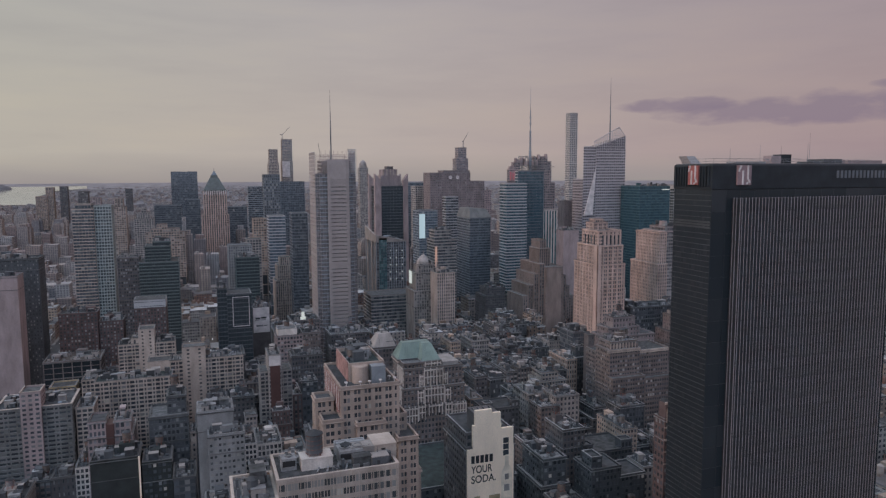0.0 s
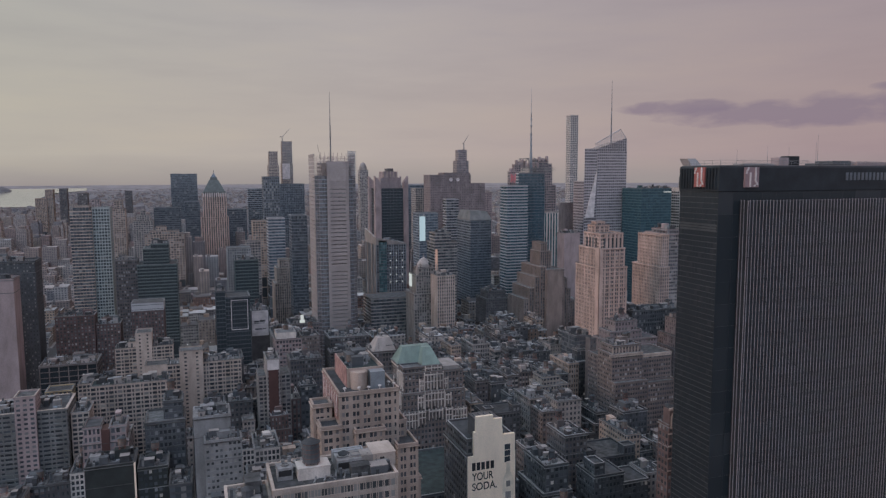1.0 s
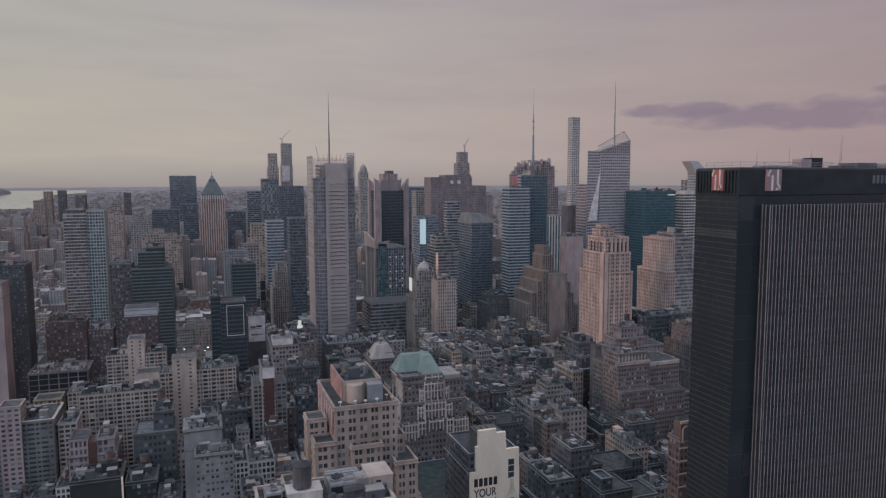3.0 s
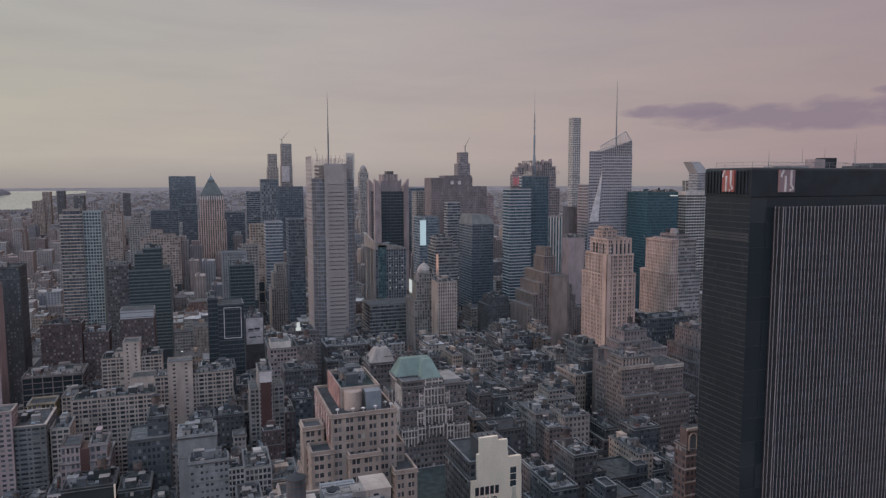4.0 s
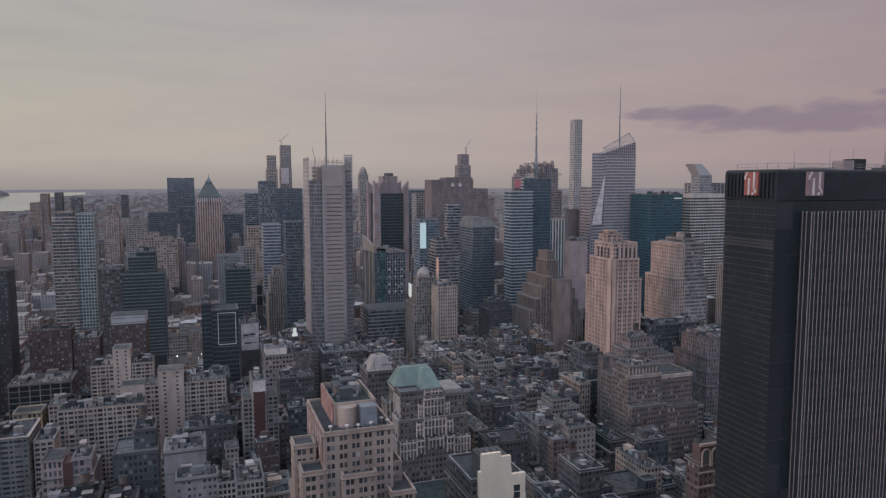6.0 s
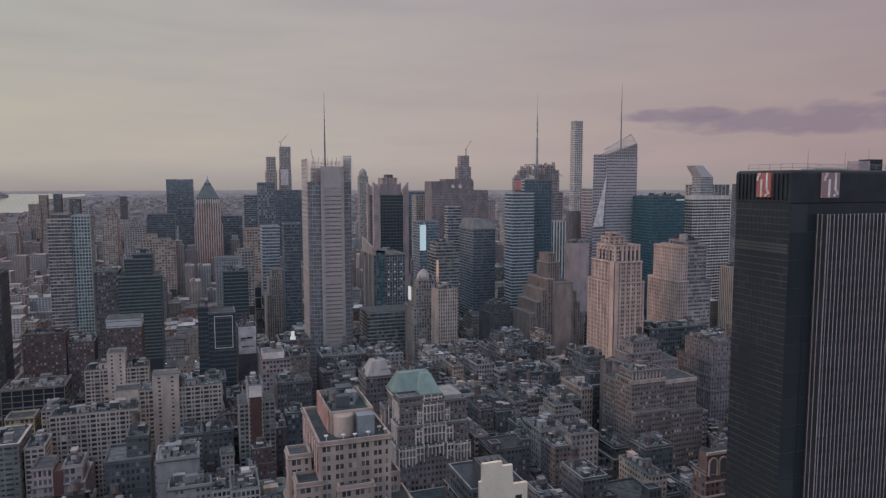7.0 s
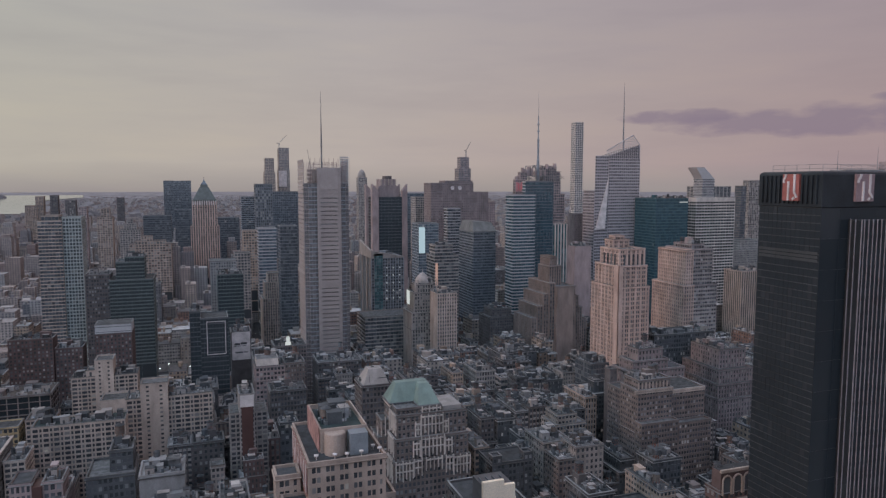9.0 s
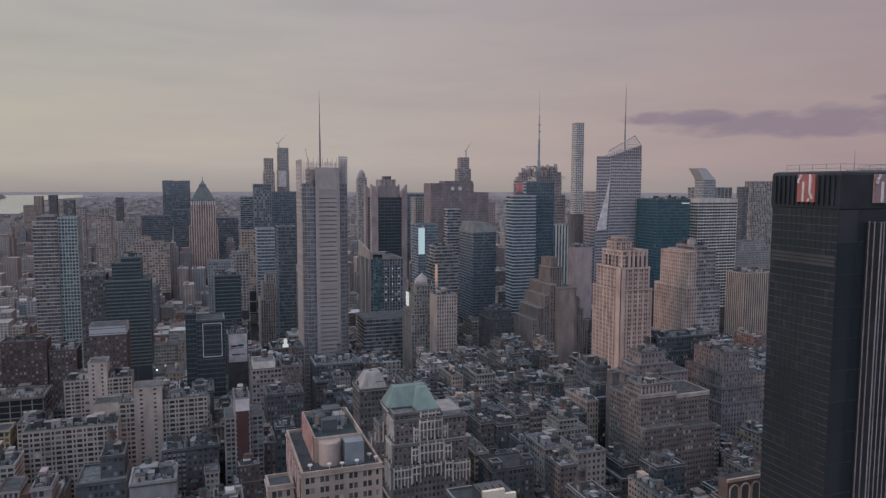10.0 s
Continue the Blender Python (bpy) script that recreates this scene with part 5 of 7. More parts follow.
for x, z0, z1 in ((334, 234, 239), (338, 234, 241), (343, 244, 251), (347, 244, 249), (352, 242, 252), (357, 242, 250), (380, 252, 256), (386, 252, 254), (392, 252, 257)):
    crown.box(x - o.x, x + 2.6 - o.x, 697 - o.y, 702 - o.y, z0 - 2.5, z1)
for x in (345, 351, 363, 372, 378):
    crown.turned(x - o.x, 698 - o.y, [(1.6, 240), (2.2, 246), (1.6, 247)], 9)
crown.part("crown_gear", "mauve", D, "pale dishes and machine boxes round the mast", kind="stuff")

# super-slim white grid tower
take(1048, 1096, 1812, 1850)
building("residential_tower", "very slender white concrete grid tower with square windows", [(1069, 1097, 1815, 1843, 0, 426)], "grid", wall="white", pane="g_pale", bay=4.7, pw=1.5, fh=4.7, sh=1.7)

# brick tower with a copper pyramid
take(-92, -38, 1200, 1250)
V = building("office_tower", "tan brick tower with a green copper pyramid and glass tip", [(-90, -40, 1202, 1248, 0, 150), (-86, -43, 1205, 1245, 150, 196)], "deco", wall="tan", spandrel="rosetan", pane="g_slab", bay=2.6, pw=1.9, dp=0.5, ds=0.2, sh=1.3, roof="copper_dark")
o = V.location
sq = lambda r, z: [(-64.5 + s * r - o.x, 1225 + t * r - o.y, z) for s, t in ((-1, -1), (1, -1), (1, 1), (-1, 1))]
Shape().loft([sq(21, 196), sq(21, 200), sq(19.5, 201), sq(8.5, 222.5)]).part("copper_roof", "copper_dark", V, "dark green copper pyramid")
for k in range(11):
    Shape().box(-85.5 + k * 4.0 - o.x, -83.9 + k * 4.0 - o.x, 1203.2 - o.y, 1204.6 - o.y, 190, 198).part("loggia_pier", "signwhite", V, "white stone loggia pier")
Shape().loft([sq(7, 222.5), sq(6.2, 228)]).part("lantern_base", "copper_dark", V)
Shape().loft([sq(5.4, 228), sq(1.8, 234), sq(0.5, 237), sq(0.4, 242)]).part("glass_tip", "g_slate", V)

# slanted-roof tower far east
take(1318, 1396, 1545, 1600)
S = building("office_tower", "pale aluminium tower with a steeply sloped roof", [(1350, 1394, 1550, 1590, 0, 246)], "bands", wall="pale", pane="g_pale", parapet=0.0)
o = S.location
q = lambda a, b, z: [(a - o.x, 1551 - o.y, z), (b - o.x, 1551 - o.y, z), (b - o.x, 1589 - o.y, z), (a - o.x, 1589 - o.y, z)]
Shape().loft([q(1350, 1394, 246), q(1326, 1356, 280)]).part("sloped_roof", "pale", S)

# dark tower with stone fins rising past its roof
take(174, 226, 856, 912)
A = building("office_tower", "dark glass tower between pale stone piers with a flared crown", [(176, 224, 860, 908, 0, 209)], "blackfins", wall="dark", pane="g_ink", bay=3.2, pw=0.25, dp=0.2, parapet=0.3)
o = A.location
for x, y in ((172, 858), (219, 858), (172, 900), (219, 900)):
    w = 10 if x < 200 else 8
    Shape().loft([[(x - o.x, y - o.y, 0), (x + w - o.x, y - o.y, 0), (x + w - o.x, y + 10 - o.y, 0), (x - o.x, y + 10 - o.y, 0)],
                  [(x - o.x, y - o.y, 206), (x + w - o.x, y - o.y, 206), (x + w - o.x, y + 10 - o.y, 206), (x - o.x, y + 10 - o.y, 206)],
                  [(x - o.x, y - o.y, 229 if x < 200 else 218), (x + w - o.x, y - o.y, 218 if x < 200 else 229), (x + w - o.x, y + 10 - o.y, 218 if x < 200 else 229), (x - o.x, y + 10 - o.y, 229 if x < 200 else 218)]]).part("corner_pier", "mauve", A, "pale stone corner pier")
Shape().box(184 - o.x, 214 - o.x, 866 - o.y, 900 - o.y, 209, 226).part("crown", "mauve", A)
Shape().box(188 - o.x, 212 - o.x, 868 - o.y, 896 - o.y, 226, 236).part("plant_house", "mauve", A)
for k in range(5):
    Shape().box(188 + k * 5.6 - o.x, 189.4 + k * 5.6 - o.x, 867.2 - o.y, 868 - o.y, 227, 236.4).part("crown_pier", "pinkwhite", A, "pale crown pier")
Shape().box(196 - o.x, 206 - o.x, 872 - o.y, 890 - o.y, 236, 241).part("tank_house", "brown", A)

# rounded-crown tower
take(323, 350, 1648, 1676)
R = building("residential_tower", "slender beige tower with a rounded dome crown", [(325, 348, 1650, 1674, 0, 246)], "punched", wall="stone", pane="g_blind")
Shape().turned(0, 0, [(11, 246), (11, 250), (10, 256), (7.5, 262), (4, 266), (0.5, 268)], 14).part("dome", "stone", R)

# two far towers, one still being built under a crane
building("residential_tower", "slender beige stone tower among far towers", [(101, 131, 1850, 1885, 0, 262), (104, 128, 1853, 1882, 262, 301)], "punched", wall="pinkwhite", pane="g_slab")
U = building("unfinished_tower", "unfinished concrete tower with netting and a crane", [(145, 177, 1900, 1935, 0, 268), (147, 176, 1902, 1932, 268, 333)], "loftgrey", wall="pinkwhite", spandrel="rosetan", pane="g_pale")
o = U.location
Shape().box(146 - o.x, 168 - o.x, 1899 - o.y, 1899.6 - o.y, 222, 268).part("netting", "signwhite", U)


def crane(x, y, z, h, reach, rise):
    e = thing("tower_crane", "lattice tower crane raised on an unfinished tower", "crane", x, y, z, "tower cranes")
    s = Shape()
    for a, b in ((-1.2, -1.2), (1.2, -1.2), (1.2, 1.2), (-1.2, 1.2)):
        s.bar((a, b, 0), (a, b, h), 0.45)
    for k in range(int(h / 4)):
        s.bar((-1.2, -1.2, 4 * k), (1.2, -1.2, 4 * k + 4), 0.3).bar((1.2, 1.2, 4 * k), (-1.2, 1.2, 4 * k + 4), 0.3)
    s.part("tower", "galv", e)
    j = Shape().bar((0, 0, h), (reach, 0, h + rise), 0.7).bar((0, 0, h + 2), (reach * 0.6, 0, h + rise * 0.6 + 1.6), 0.4)
    j.part("jib", "galv", e)
    Shape().bar((0, 0, h), (-abs(reach) * 0.3 * (1 if reach > 0 else -1), 0, h + 1), 1.4).part("counterweight", "dark", e)


crane(150, 1915, 333.2, 14, 24, 26)
T = building("unfinished_tower", "tapering unfinished tower behind the skyline with a crane", [(578, 612, 1570, 1600, 0, 270), (584, 608, 1573, 1597, 270, 300)], "loftgrey", wall="mauve", pane="g_pale")
crane(604, 1585, 300.2, 18, 14, 24)


# ---- other towers, by depth ----
def tower(label, x0, x1, y0, y1, z, style, name="office_tower", **kw):
    ts = kw.get("tiers") or [(x0, x1, y0, y1, 0, z)]
    e = block(name, label, x0, x1, y0, y1, z, style, **kw)
    if name.split("_")[0] in ("loft", "apartment", "office", "hotel", "parking", "garage") and y0 < 640:
        t = max(ts, key=lambda q: (q[1] - q[0]) * (q[3] - q[2]) if q[5] > 40 else 0)
        if len(ts) > 1:
            t = ts[-1]
        clutter(e, rng, t[0] + 0.9, t[1] - 0.9, t[2] + 0.9, t[3] - 0.9, t[5] + 0.12, kw.get("wall") or "stone", name.startswith("loft") and rng.random() < 0.7, 2 if y0 < 400 else 0)
    return e


tower("twin dark glass towers joined by one base", -168, -95, 1960, 2000, 200, "bluecurtain", tiers=[(-168, -95, 1960, 2000, 0, 150), (-168, -138, 1960, 1985, 150, 238), (-122, -95, 1962, 1990, 150, 238), (-140, -120, 1961, 1984, 150, 237.5)], wall="slate", pane="g_slate")
tower("long low terminal building with a white banded roof", -379, -324, 1150, 1190, 27, "bands", name="terminal_building", wall="white", fh=9, sh=6)
tower("twin brown apartment towers by the river", -585, -535, 2300, 2330, 162, "punched", name="apartment_building", wall="beige", tiers=[(-585, -552, 2300, 2330, 0, 162), (-556, -534, 2304, 2334, 0, 190)])
tower("dark brown apartment tower by the river", -515, -493, 2300, 2325, 193, "punched", name="apartment_building", wall="brown")
tower("red-brown apartment tower in the distance", -300, -281, 1700, 1720, 165, "brick", name="apartment_building", wall="mauve")
tower("slim grey-brown tower in the distance", -304, -285, 2100, 2120, 187, "punched", name="apartment_building", wall="brown")
tower("brown brick apartment tower in the far west", -376, -354, 1700, 1725, 189, "brick", name="apartment_building", wall="brown")
tower("mauve brick apartment tower in the far west", -319, -303, 1500, 1520, 178, "brick", name="apartment_building", wall="mauve")
tower("rose brick apartment tower with a narrower top", -271, -243, 1400, 1425, 178, "brick", name="apartment_building", wall="rosetan", tiers=[(-271, -243, 1400, 1425, 0, 161), (-264, -248, 1402, 1422, 161, 178)])
tower("grey stone tower mass stepping to a peak", -220, -183, 1300, 1330, 150, "punched", name="apartment_building", wall="stone", tiers=[(-220, -183, 1300, 1330, 0, 140), (-213, -190, 1304, 1326, 140, 152), (-206, -197, 1308, 1322, 152, 161)])
tower("broad dark office block behind others", -192, -134, 1500, 1540, 158, "darkbands", wall="slate", pane="g_slate")
tower("pinkish brick apartment house with a small roof tower", -186, -121, 1100, 1130, 140, "brick", name="apartment_building", wall="rosetan", tiers=[(-186, -121, 1100, 1130, 0, 127), (-178, -130, 1103, 1127, 127, 132), (-168, -151, 1104, 1124, 132, 140)])
tower("dark brown glass tower with a pale roof sign", -123, -92, 1400, 1430, 174, "curtain")
tower("grey chequered hotel tower with offset windows", 20, 49, 1100, 1130, 228, "grid", wall="slate", pane="g_blind", bay=2.4, pw=1.2, fh=4.2, sh=1.5)
tower("wide black glass tower with ribbed sides", 64, 116, 1250, 1290, 213, "blackfins")
tower("dark grey tower with narrow windows", 15, 49, 1450, 1480, 200, "darkbands")
tower("low wide dark glass tower", -40, 5, 1360, 1400, 158, "curtain")
tower("brown brick apartment tower", -8, 14, 1010, 1035, 152, "brick", wall="beige", name="apartment_building")
tower("dark blue glass tower behind the screens", 309, 347, 1150, 1190, 210, "bluecurtain")
tower("narrow beige tower with many windows", 308, 331, 1080, 1110, 204, "punched")
BP = tower("broad brown-pink granite tower with stepped shoulders", 308, 421, 1000, 1040, 214, "punched", wall="plum", spandrel="plum", pane="g_loft", bay=2.3, pw=2.2, fh=3.6, sh=2.6, tiers=[(312, 421, 1000, 1040, 0, 214), (312, 392, 1000, 1040, 214, 230), (340, 392, 1004, 1036, 230, 234)])
for x in (352, 366):
    Shape().turned(0, 0, [(3.4, 0), (3.4, 0.6)], 18).part("round_sign", "signwhite", BP, "round white sign disc").matrix_local = pose(x - BP.location.x, 999.2 - BP.location.y, 222, 90)
tower("pink granite tower with wide piers behind others", 404, 470, 1080, 1120, 194, "punched", wall="mauve", spandrel="mauve", bay=2.4, pw=2.2, fh=3.6, sh=2.4)
tower("white-panel tower with dark glass slots", 322, 345, 940, 960, 187, "darkbands", wall="pale")
TS = tower("teal and blue glass tower with pale horizontal bands", 266, 338, 590, 640, 216, "bands", wall="pale", pane="g_deepteal", tiers=[(280, 309, 590, 612, 0, 215), (300, 338, 600, 607, 0, 231)], bay=2.4, sh=1.25)
oo = TS.location
wing = Shape()
for r in range(54):
    for k in range(18):
        a, b, z = 301.0 + k * 2.05 - oo.x, 302.9 + k * 2.05 - oo.x, 20.5 + r * 3.9
        wing.poly([(a, 599.25 - oo.y, z), (b, 599.25 - oo.y, z), (b, 599.25 - oo.y, z + 3.4), (a, 599.25 - oo.y, z + 3.4)])
wing.part("glass_wing", "g_deepteal", TS, "smooth deep teal glass wing", kind="stuff")
Shape().box(300.5 - oo.x, 338.6 - oo.x, 599.3 - oo.y, 599.7 - oo.y, 20, 232).part("wing_frame", "slate", TS)
gw = Shape()
for k in range(54):
    gw.box(300.6 - oo.x, 338.6 - oo.x, 599.05 - oo.y, 599.2 - oo.y, 20 + k * 3.9, 20.5 + k * 3.9)
for k in range(19):
    gw.box(300.8 + k * 2.05 - oo.x, 300.95 + k * 2.05 - oo.x, 598.95 - oo.y, 599.2 - oo.y, 20, 231)
gw.part("mullion_grid", "slate", TS, kind="stuff")
tower("brown granite tower with narrow piers", 438, 458, 720, 740, 185, "punched", wall="mauve", spandrel="mauve", pane="g_loft", bay=2.2, pw=1.8, sh=2.4)
tower("small white-striped tower with teal glass slots", 360.5, 382, 642, 660, 176, "fins", wall="white", spandrel="teal", pane="g_teal", bay=4.6, pw=1.7, fh=5.5, sh=1.0)
tower("plain windowless grey slab wall tower", 347, 369, 560, 578, 154, "punched", plain="sw", wall="mauve")
TG = tower("teal glass tower with a small white roof sign", 497, 548, 610, 657, 209, "tealcurtain", pane="g_deepteal", wall="deepteal")
Shape().box(534 - TG.location.x, 547 - TG.location.x, 609.3 - TG.location.y, 609.7 - TG.location.y, 204.0, 205.2).part("sign_bar", "signlit", TG, "white lit sign bar")
tower("white tower with a regular grid of dark windows", 586, 653, 640, 682, 204.8, "grid", wall="white", pane="g_black", bay=4.8, pw=0.6, fh=4.2, sh=1.6, parapet=5)
tower("broad grey block of tall windows between pale piers", 1374, 1504, 1604, 1650, 222, "fins", wall="stone", pane="g_dark", bay=9, pw=3.0)
tower("dark brown slim tower", 901, 913, 900, 916, 225, "curtain", wall="brown")
tower("beige stone tower with close vertical windows", 966.5, 1030, 950, 966, 236, "fins", wall="stone", spandrel="stone", pane="g_blind")
tower("grey stepped stone tower mass", 700, 790, 700, 750, 125, "punched", tiers=[(700, 790, 700, 750, 0, 105), (712, 780, 704, 745, 105, 125), (728, 770, 708, 740, 125, 140)])
tower("white brick building with dark vertical stripes", 560, 600, 520, 550, 120, "fins", wall="pinkwhite", spandrel="brown", bay=3.2, pw=1.5, sh=2.0)
tower("stepped pale stone building", 600, 640, 530, 560, 118, "punched", wall="white")
# tan art deco tower
TD = tower("tan art deco tower with stepped upper floors", 228, 262, 284, 332, 178, "deco", wall="tan", spandrel="tan", pane="g_dark", ledge="tan", bay=2.5, pw=1.15, ds=0.2, rhythm="pairs", tiers=[(228, 262, 284, 336, 0, 84), (230.3, 257.2, 290, 329.4, 84, 148), (230.6, 254.8, 290.4, 324.7, 148, 164.5), (231.2, 253.4, 292, 318, 164.5, 177.5), (236.5, 250.5, 309, 320, 177.5, 183.5), (239, 247, 311, 318, 183.5, 186.5)], roof="roof")
oo = TD.location
Shape().box(229.5 - oo.x, 230.6 - oo.x, 289.3 - oo.y, 296.4 - oo.y, 84, 165.5).part("corner_pier", "tan", TD, "smooth tan corner strip")
Shape().box(229.5 - oo.x, 233.2 - oo.x, 289.2 - oo.y, 290.4 - oo.y, 84, 165.5).part("corner_pier", "tan", TD, "smooth tan corner strip")
for k in range(5):
    Shape().box(235 + k * 3.9 - oo.x, 236.1 + k * 3.9 - oo.x, 291.1 - oo.y, 291.6 - oo.y, 165.5, 174).part("tall_window", "g_dark", TD)
    Shape().box(236.7 + k * 3.9 - oo.x, 238.3 + k * 3.9 - oo.x, 290.9 - oo.y, 291.7 - oo.y, 163, 178.6).part("buttress", "tan", TD)
for k in range(4):
    Shape().box(230.3 - oo.x, 230.8 - oo.x, 296.5 + k * 5 - oo.y, 297.9 + k * 5 - oo.y, 165.5, 174).part("tall_window", "g_dark", TD)
tower("tan stone tower front with tall narrow windows", 321, 331, 330, 368, 168, "deco", wall="tan", spandrel="tan", pane="g_dark", ledge="tan", bay=2.6, pw=1.25, ds=0.2, tiers=[(321, 331, 328, 372, 0, 140), (324, 331, 330, 368, 140, 170)])
tower("pinkish-grey office tower with horizontal window bands", 331.3, 354, 328, 372, 172, "loft", wall="mauve", spandrel="stone", bay=2.4, pw=0.4, fh=3.5, sh=1.7, tiers=[(331.6, 356, 328.4, 372, 0, 140), (331.6, 352, 330.4, 368, 140, 171), (334, 347, 336, 360, 171, 175)])
tower("dark office building with ribbon windows", 275, 334, 305, 327, 104, "loft", wall="dark")
XT = tower("dark banded office tower with a sloped metal crown", 249, 279, 640, 690, 168, "darkbands", wall="slate", pane="g_slate", bay=2.6, fh=3.6)
oo = XT.location
Shape().loft([[(248 - oo.x, 639 - oo.y, 169), (280 - oo.x, 639 - oo.y, 169), (280 - oo.x, 691 - oo.y, 169), (248 - oo.x, 691 - oo.y, 169)],
              [(252 - oo.x, 650 - oo.y, 182), (277 - oo.x, 650 - oo.y, 180), (277 - oo.x, 686 - oo.y, 180), (252 - oo.x, 686 - oo.y, 182)]]).part("crown", "dimgrey", XT, "sloped grey metal crown")
SR = tower("striped office tower with an amber lit strip", 184, 214, 600, 630, 150, "bands", wall="stone", pane="g_dark", tiers=[(184, 214, 600, 630, 0, 144), (186, 208, 604, 626, 144, 156)])
Shape().box(185.0 - 199, 187.8 - 199, 599 - 615, 599.5 - 615, 110, 136).part("lit_strip", "amber", SR, "amber lit sign strip")
SC = tower("dark glass tower with a tall lit video screen", 202, 230, 720, 750, 175, "bluecurtain")
Shape().box(202 - 216, 210.5 - 216, 718.6 - 735, 719.4 - 735, 136, 171).part("video_screen", "screen", SC, "tall pale blue video screen")
CR = tower("grey stone tower with a domed and pinnacled crown", 129, 154, 500, 526, 112, "deco", wall="stone", tiers=[(126, 157, 498, 530, 0, 98), (129, 154, 500, 526, 98, 118), (133, 150, 504, 522, 118, 126)])
oo = CR.location
Shape().turned(141.5 - oo.x, 513 - oo.y, [(7.5, 127), (7.5, 130), (6, 133), (3, 136), (0.6, 137.5), (0.2, 142)], 12).part("dome", "stone", CR)
for x, y in ((130, 501), (153, 501), (130, 525), (153, 525), (134, 505), (149, 505)):
    Shape().turned(x - oo.x, y - oo.y, [(0.9, 118), (0.8, 128), (0.1, 132)], 6).part("pinnacle", "stone", CR)
Shape().box(125.0 - oo.x, 125.4 - oo.x, 505 - oo.y, 515 - oo.y, 106, 120).part("lit_sign", "signlit", CR)
tower("white striped apartment tower", 143, 163, 470, 490, 121, "fins", name="apartment_building", wall="pinkwhite", spandrel="mauve", pane="g_dark", bay=2.6, pw=1.1, sh=1.6)
tower("dark stepped stone building", 232, 263, 545, 578, 85, "punched", wall="brown", tiers=[(232, 263, 545, 578, 0, 78), (236, 259, 549, 574, 78, 87)])
take(256, 328, 484, 562)
BS = building("office_tower", "brown brick tower with terraced wings beside a plain slab", [(284.5, 306, 488, 540, 0, 118.5), (278, 284, 492, 542, 0, 122), (272, 277.5, 494, 542, 0, 110), (266, 271.5, 496, 542, 0, 97), (260, 265.5, 498, 542, 0, 84), (306.6, 312, 491, 540, 0, 107), (312.6, 318, 493, 540, 0, 94), (318.6, 325, 495, 540, 0, 80), (283, 297, 503, 528, 118, 139), (284.5, 292, 505, 526, 139, 149)], "decobrown", wall="brownstone", spandrel="umber", pane="g_dark", bay=2.6, pw=1.2)
Shape().box(285 - 295.25, 304.6 - 295.25, 487.2 - 514, 487.7 - 514, 0, 119.4).part("blank_front", "brownstone", BS, "plain brown brick front")
HT = tower("teal and white hotel tower with a sloping parapet", 105, 142, 585, 640, 146, "fins", wall="steel", spandrel="slate", pane="g_slab", bay=3.1, pw=0.8, fh=3.5, sh=1.7, name="hotel_tower")
oo = HT.location
Shape().loft([[(104 - oo.x, 584 - oo.y, 146), (143 - oo.x, 584 - oo.y, 146), (143 - oo.x, 590 - oo.y, 146), (104 - oo.x, 590 - oo.y, 146)],
              [(104 - oo.x, 584 - oo.y, 155), (143 - oo.x, 584 - oo.y, 147), (143 - oo.x, 590 - oo.y, 147), (104 - oo.x, 590 - oo.y, 155)]]).part("parapet", "stone", HT)
Shape().loft([[(104 - oo.x, 590 - oo.y, 146), (112 - oo.x, 590 - oo.y, 146), (112 - oo.x, 641 - oo.y, 146), (104 - oo.x, 641 - oo.y, 146)],
              [(104 - oo.x, 590 - oo.y, 155), (106 - oo.x, 590 - oo.y, 155), (106 - oo.x, 641 - oo.y, 163), (104 - oo.x, 641 - oo.y, 163)]]).part("side_parapet", "stone", HT, "pale sloping side parapet")
strip = Shape()
for r in range(19):
    for k in range(4):
        strip.poly([(108.1 + k * 2.4 - oo.x, 583.9 - oo.y, 79 + r * 3.7), (110.3 + k * 2.4 - oo.x, 583.9 - oo.y, 79 + r * 3.7), (110.3 + k * 2.4 - oo.x, 583.9 - oo.y, 82.4 + r * 3.7), (108.1 + k * 2.4 - oo.x, 583.9 - oo.y, 82.4 + r * 3.7)])
strip.part("glass_strip", "g_teal", HT, "smooth teal glass strip", kind="stuff")
Shape().box(107.6 - oo.x, 118 - oo.x, 584 - oo.y, 584.7 - oo.y, 78, 151).part("strip_frame", "slate", HT)
for y in (586, 603, 626):
    Shape().box(103.6 - oo.x, 104.6 - oo.x, y - oo.y, y + 3.2 - oo.y, 78, 147).part("side_pier", "stone", HT, "white upright pier")
dots = Shape()
for k in range(5):
    for j in range(3):
        dots.box(121.5 + j * 7.5 - oo.x, 122.7 + j * 7.5 - oo.x, 583.7 - oo.y, 583.9 - oo.y, 100 + k * 8.6, 101.3 + k * 8.6)
dots.part("window_lamp", "signlit", HT, "small white lit window lamps", kind="stuff")
tower("wide low podium with a lit ribbon of windows", 88, 140, 545, 584, 87, "darkbands", wall="stone", name="podium_building")
tower("dark slate glass tower", 12, 31, 640, 665, 180, "curtain")
tower("stepped pinkish brick tower", -2, 22, 700, 730, 108, "deco", wall="pinkwhite", spandrel="mauve", tiers=[(-4, 24, 698, 732, 0, 88), (-1, 20, 701, 728, 88, 108), (3, 17, 704, 724, 108, 118)])
tower("striped grey glass apartment tower", 8, 34, 900, 930, 162, "bands", name="apartment_building", wall="pale", pane="g_blue")
tower("narrow grey tower beside others", -28, -6, 880, 905, 128, "punched")
tower("dark teal glass block tower", -58, -32, 600, 630, 132, "tealcurtain", wall="greenslate", pane="g_ink")
tower("pale grey stepped tower", -64, -36, 660, 690, 140, "punched", wall="grey")
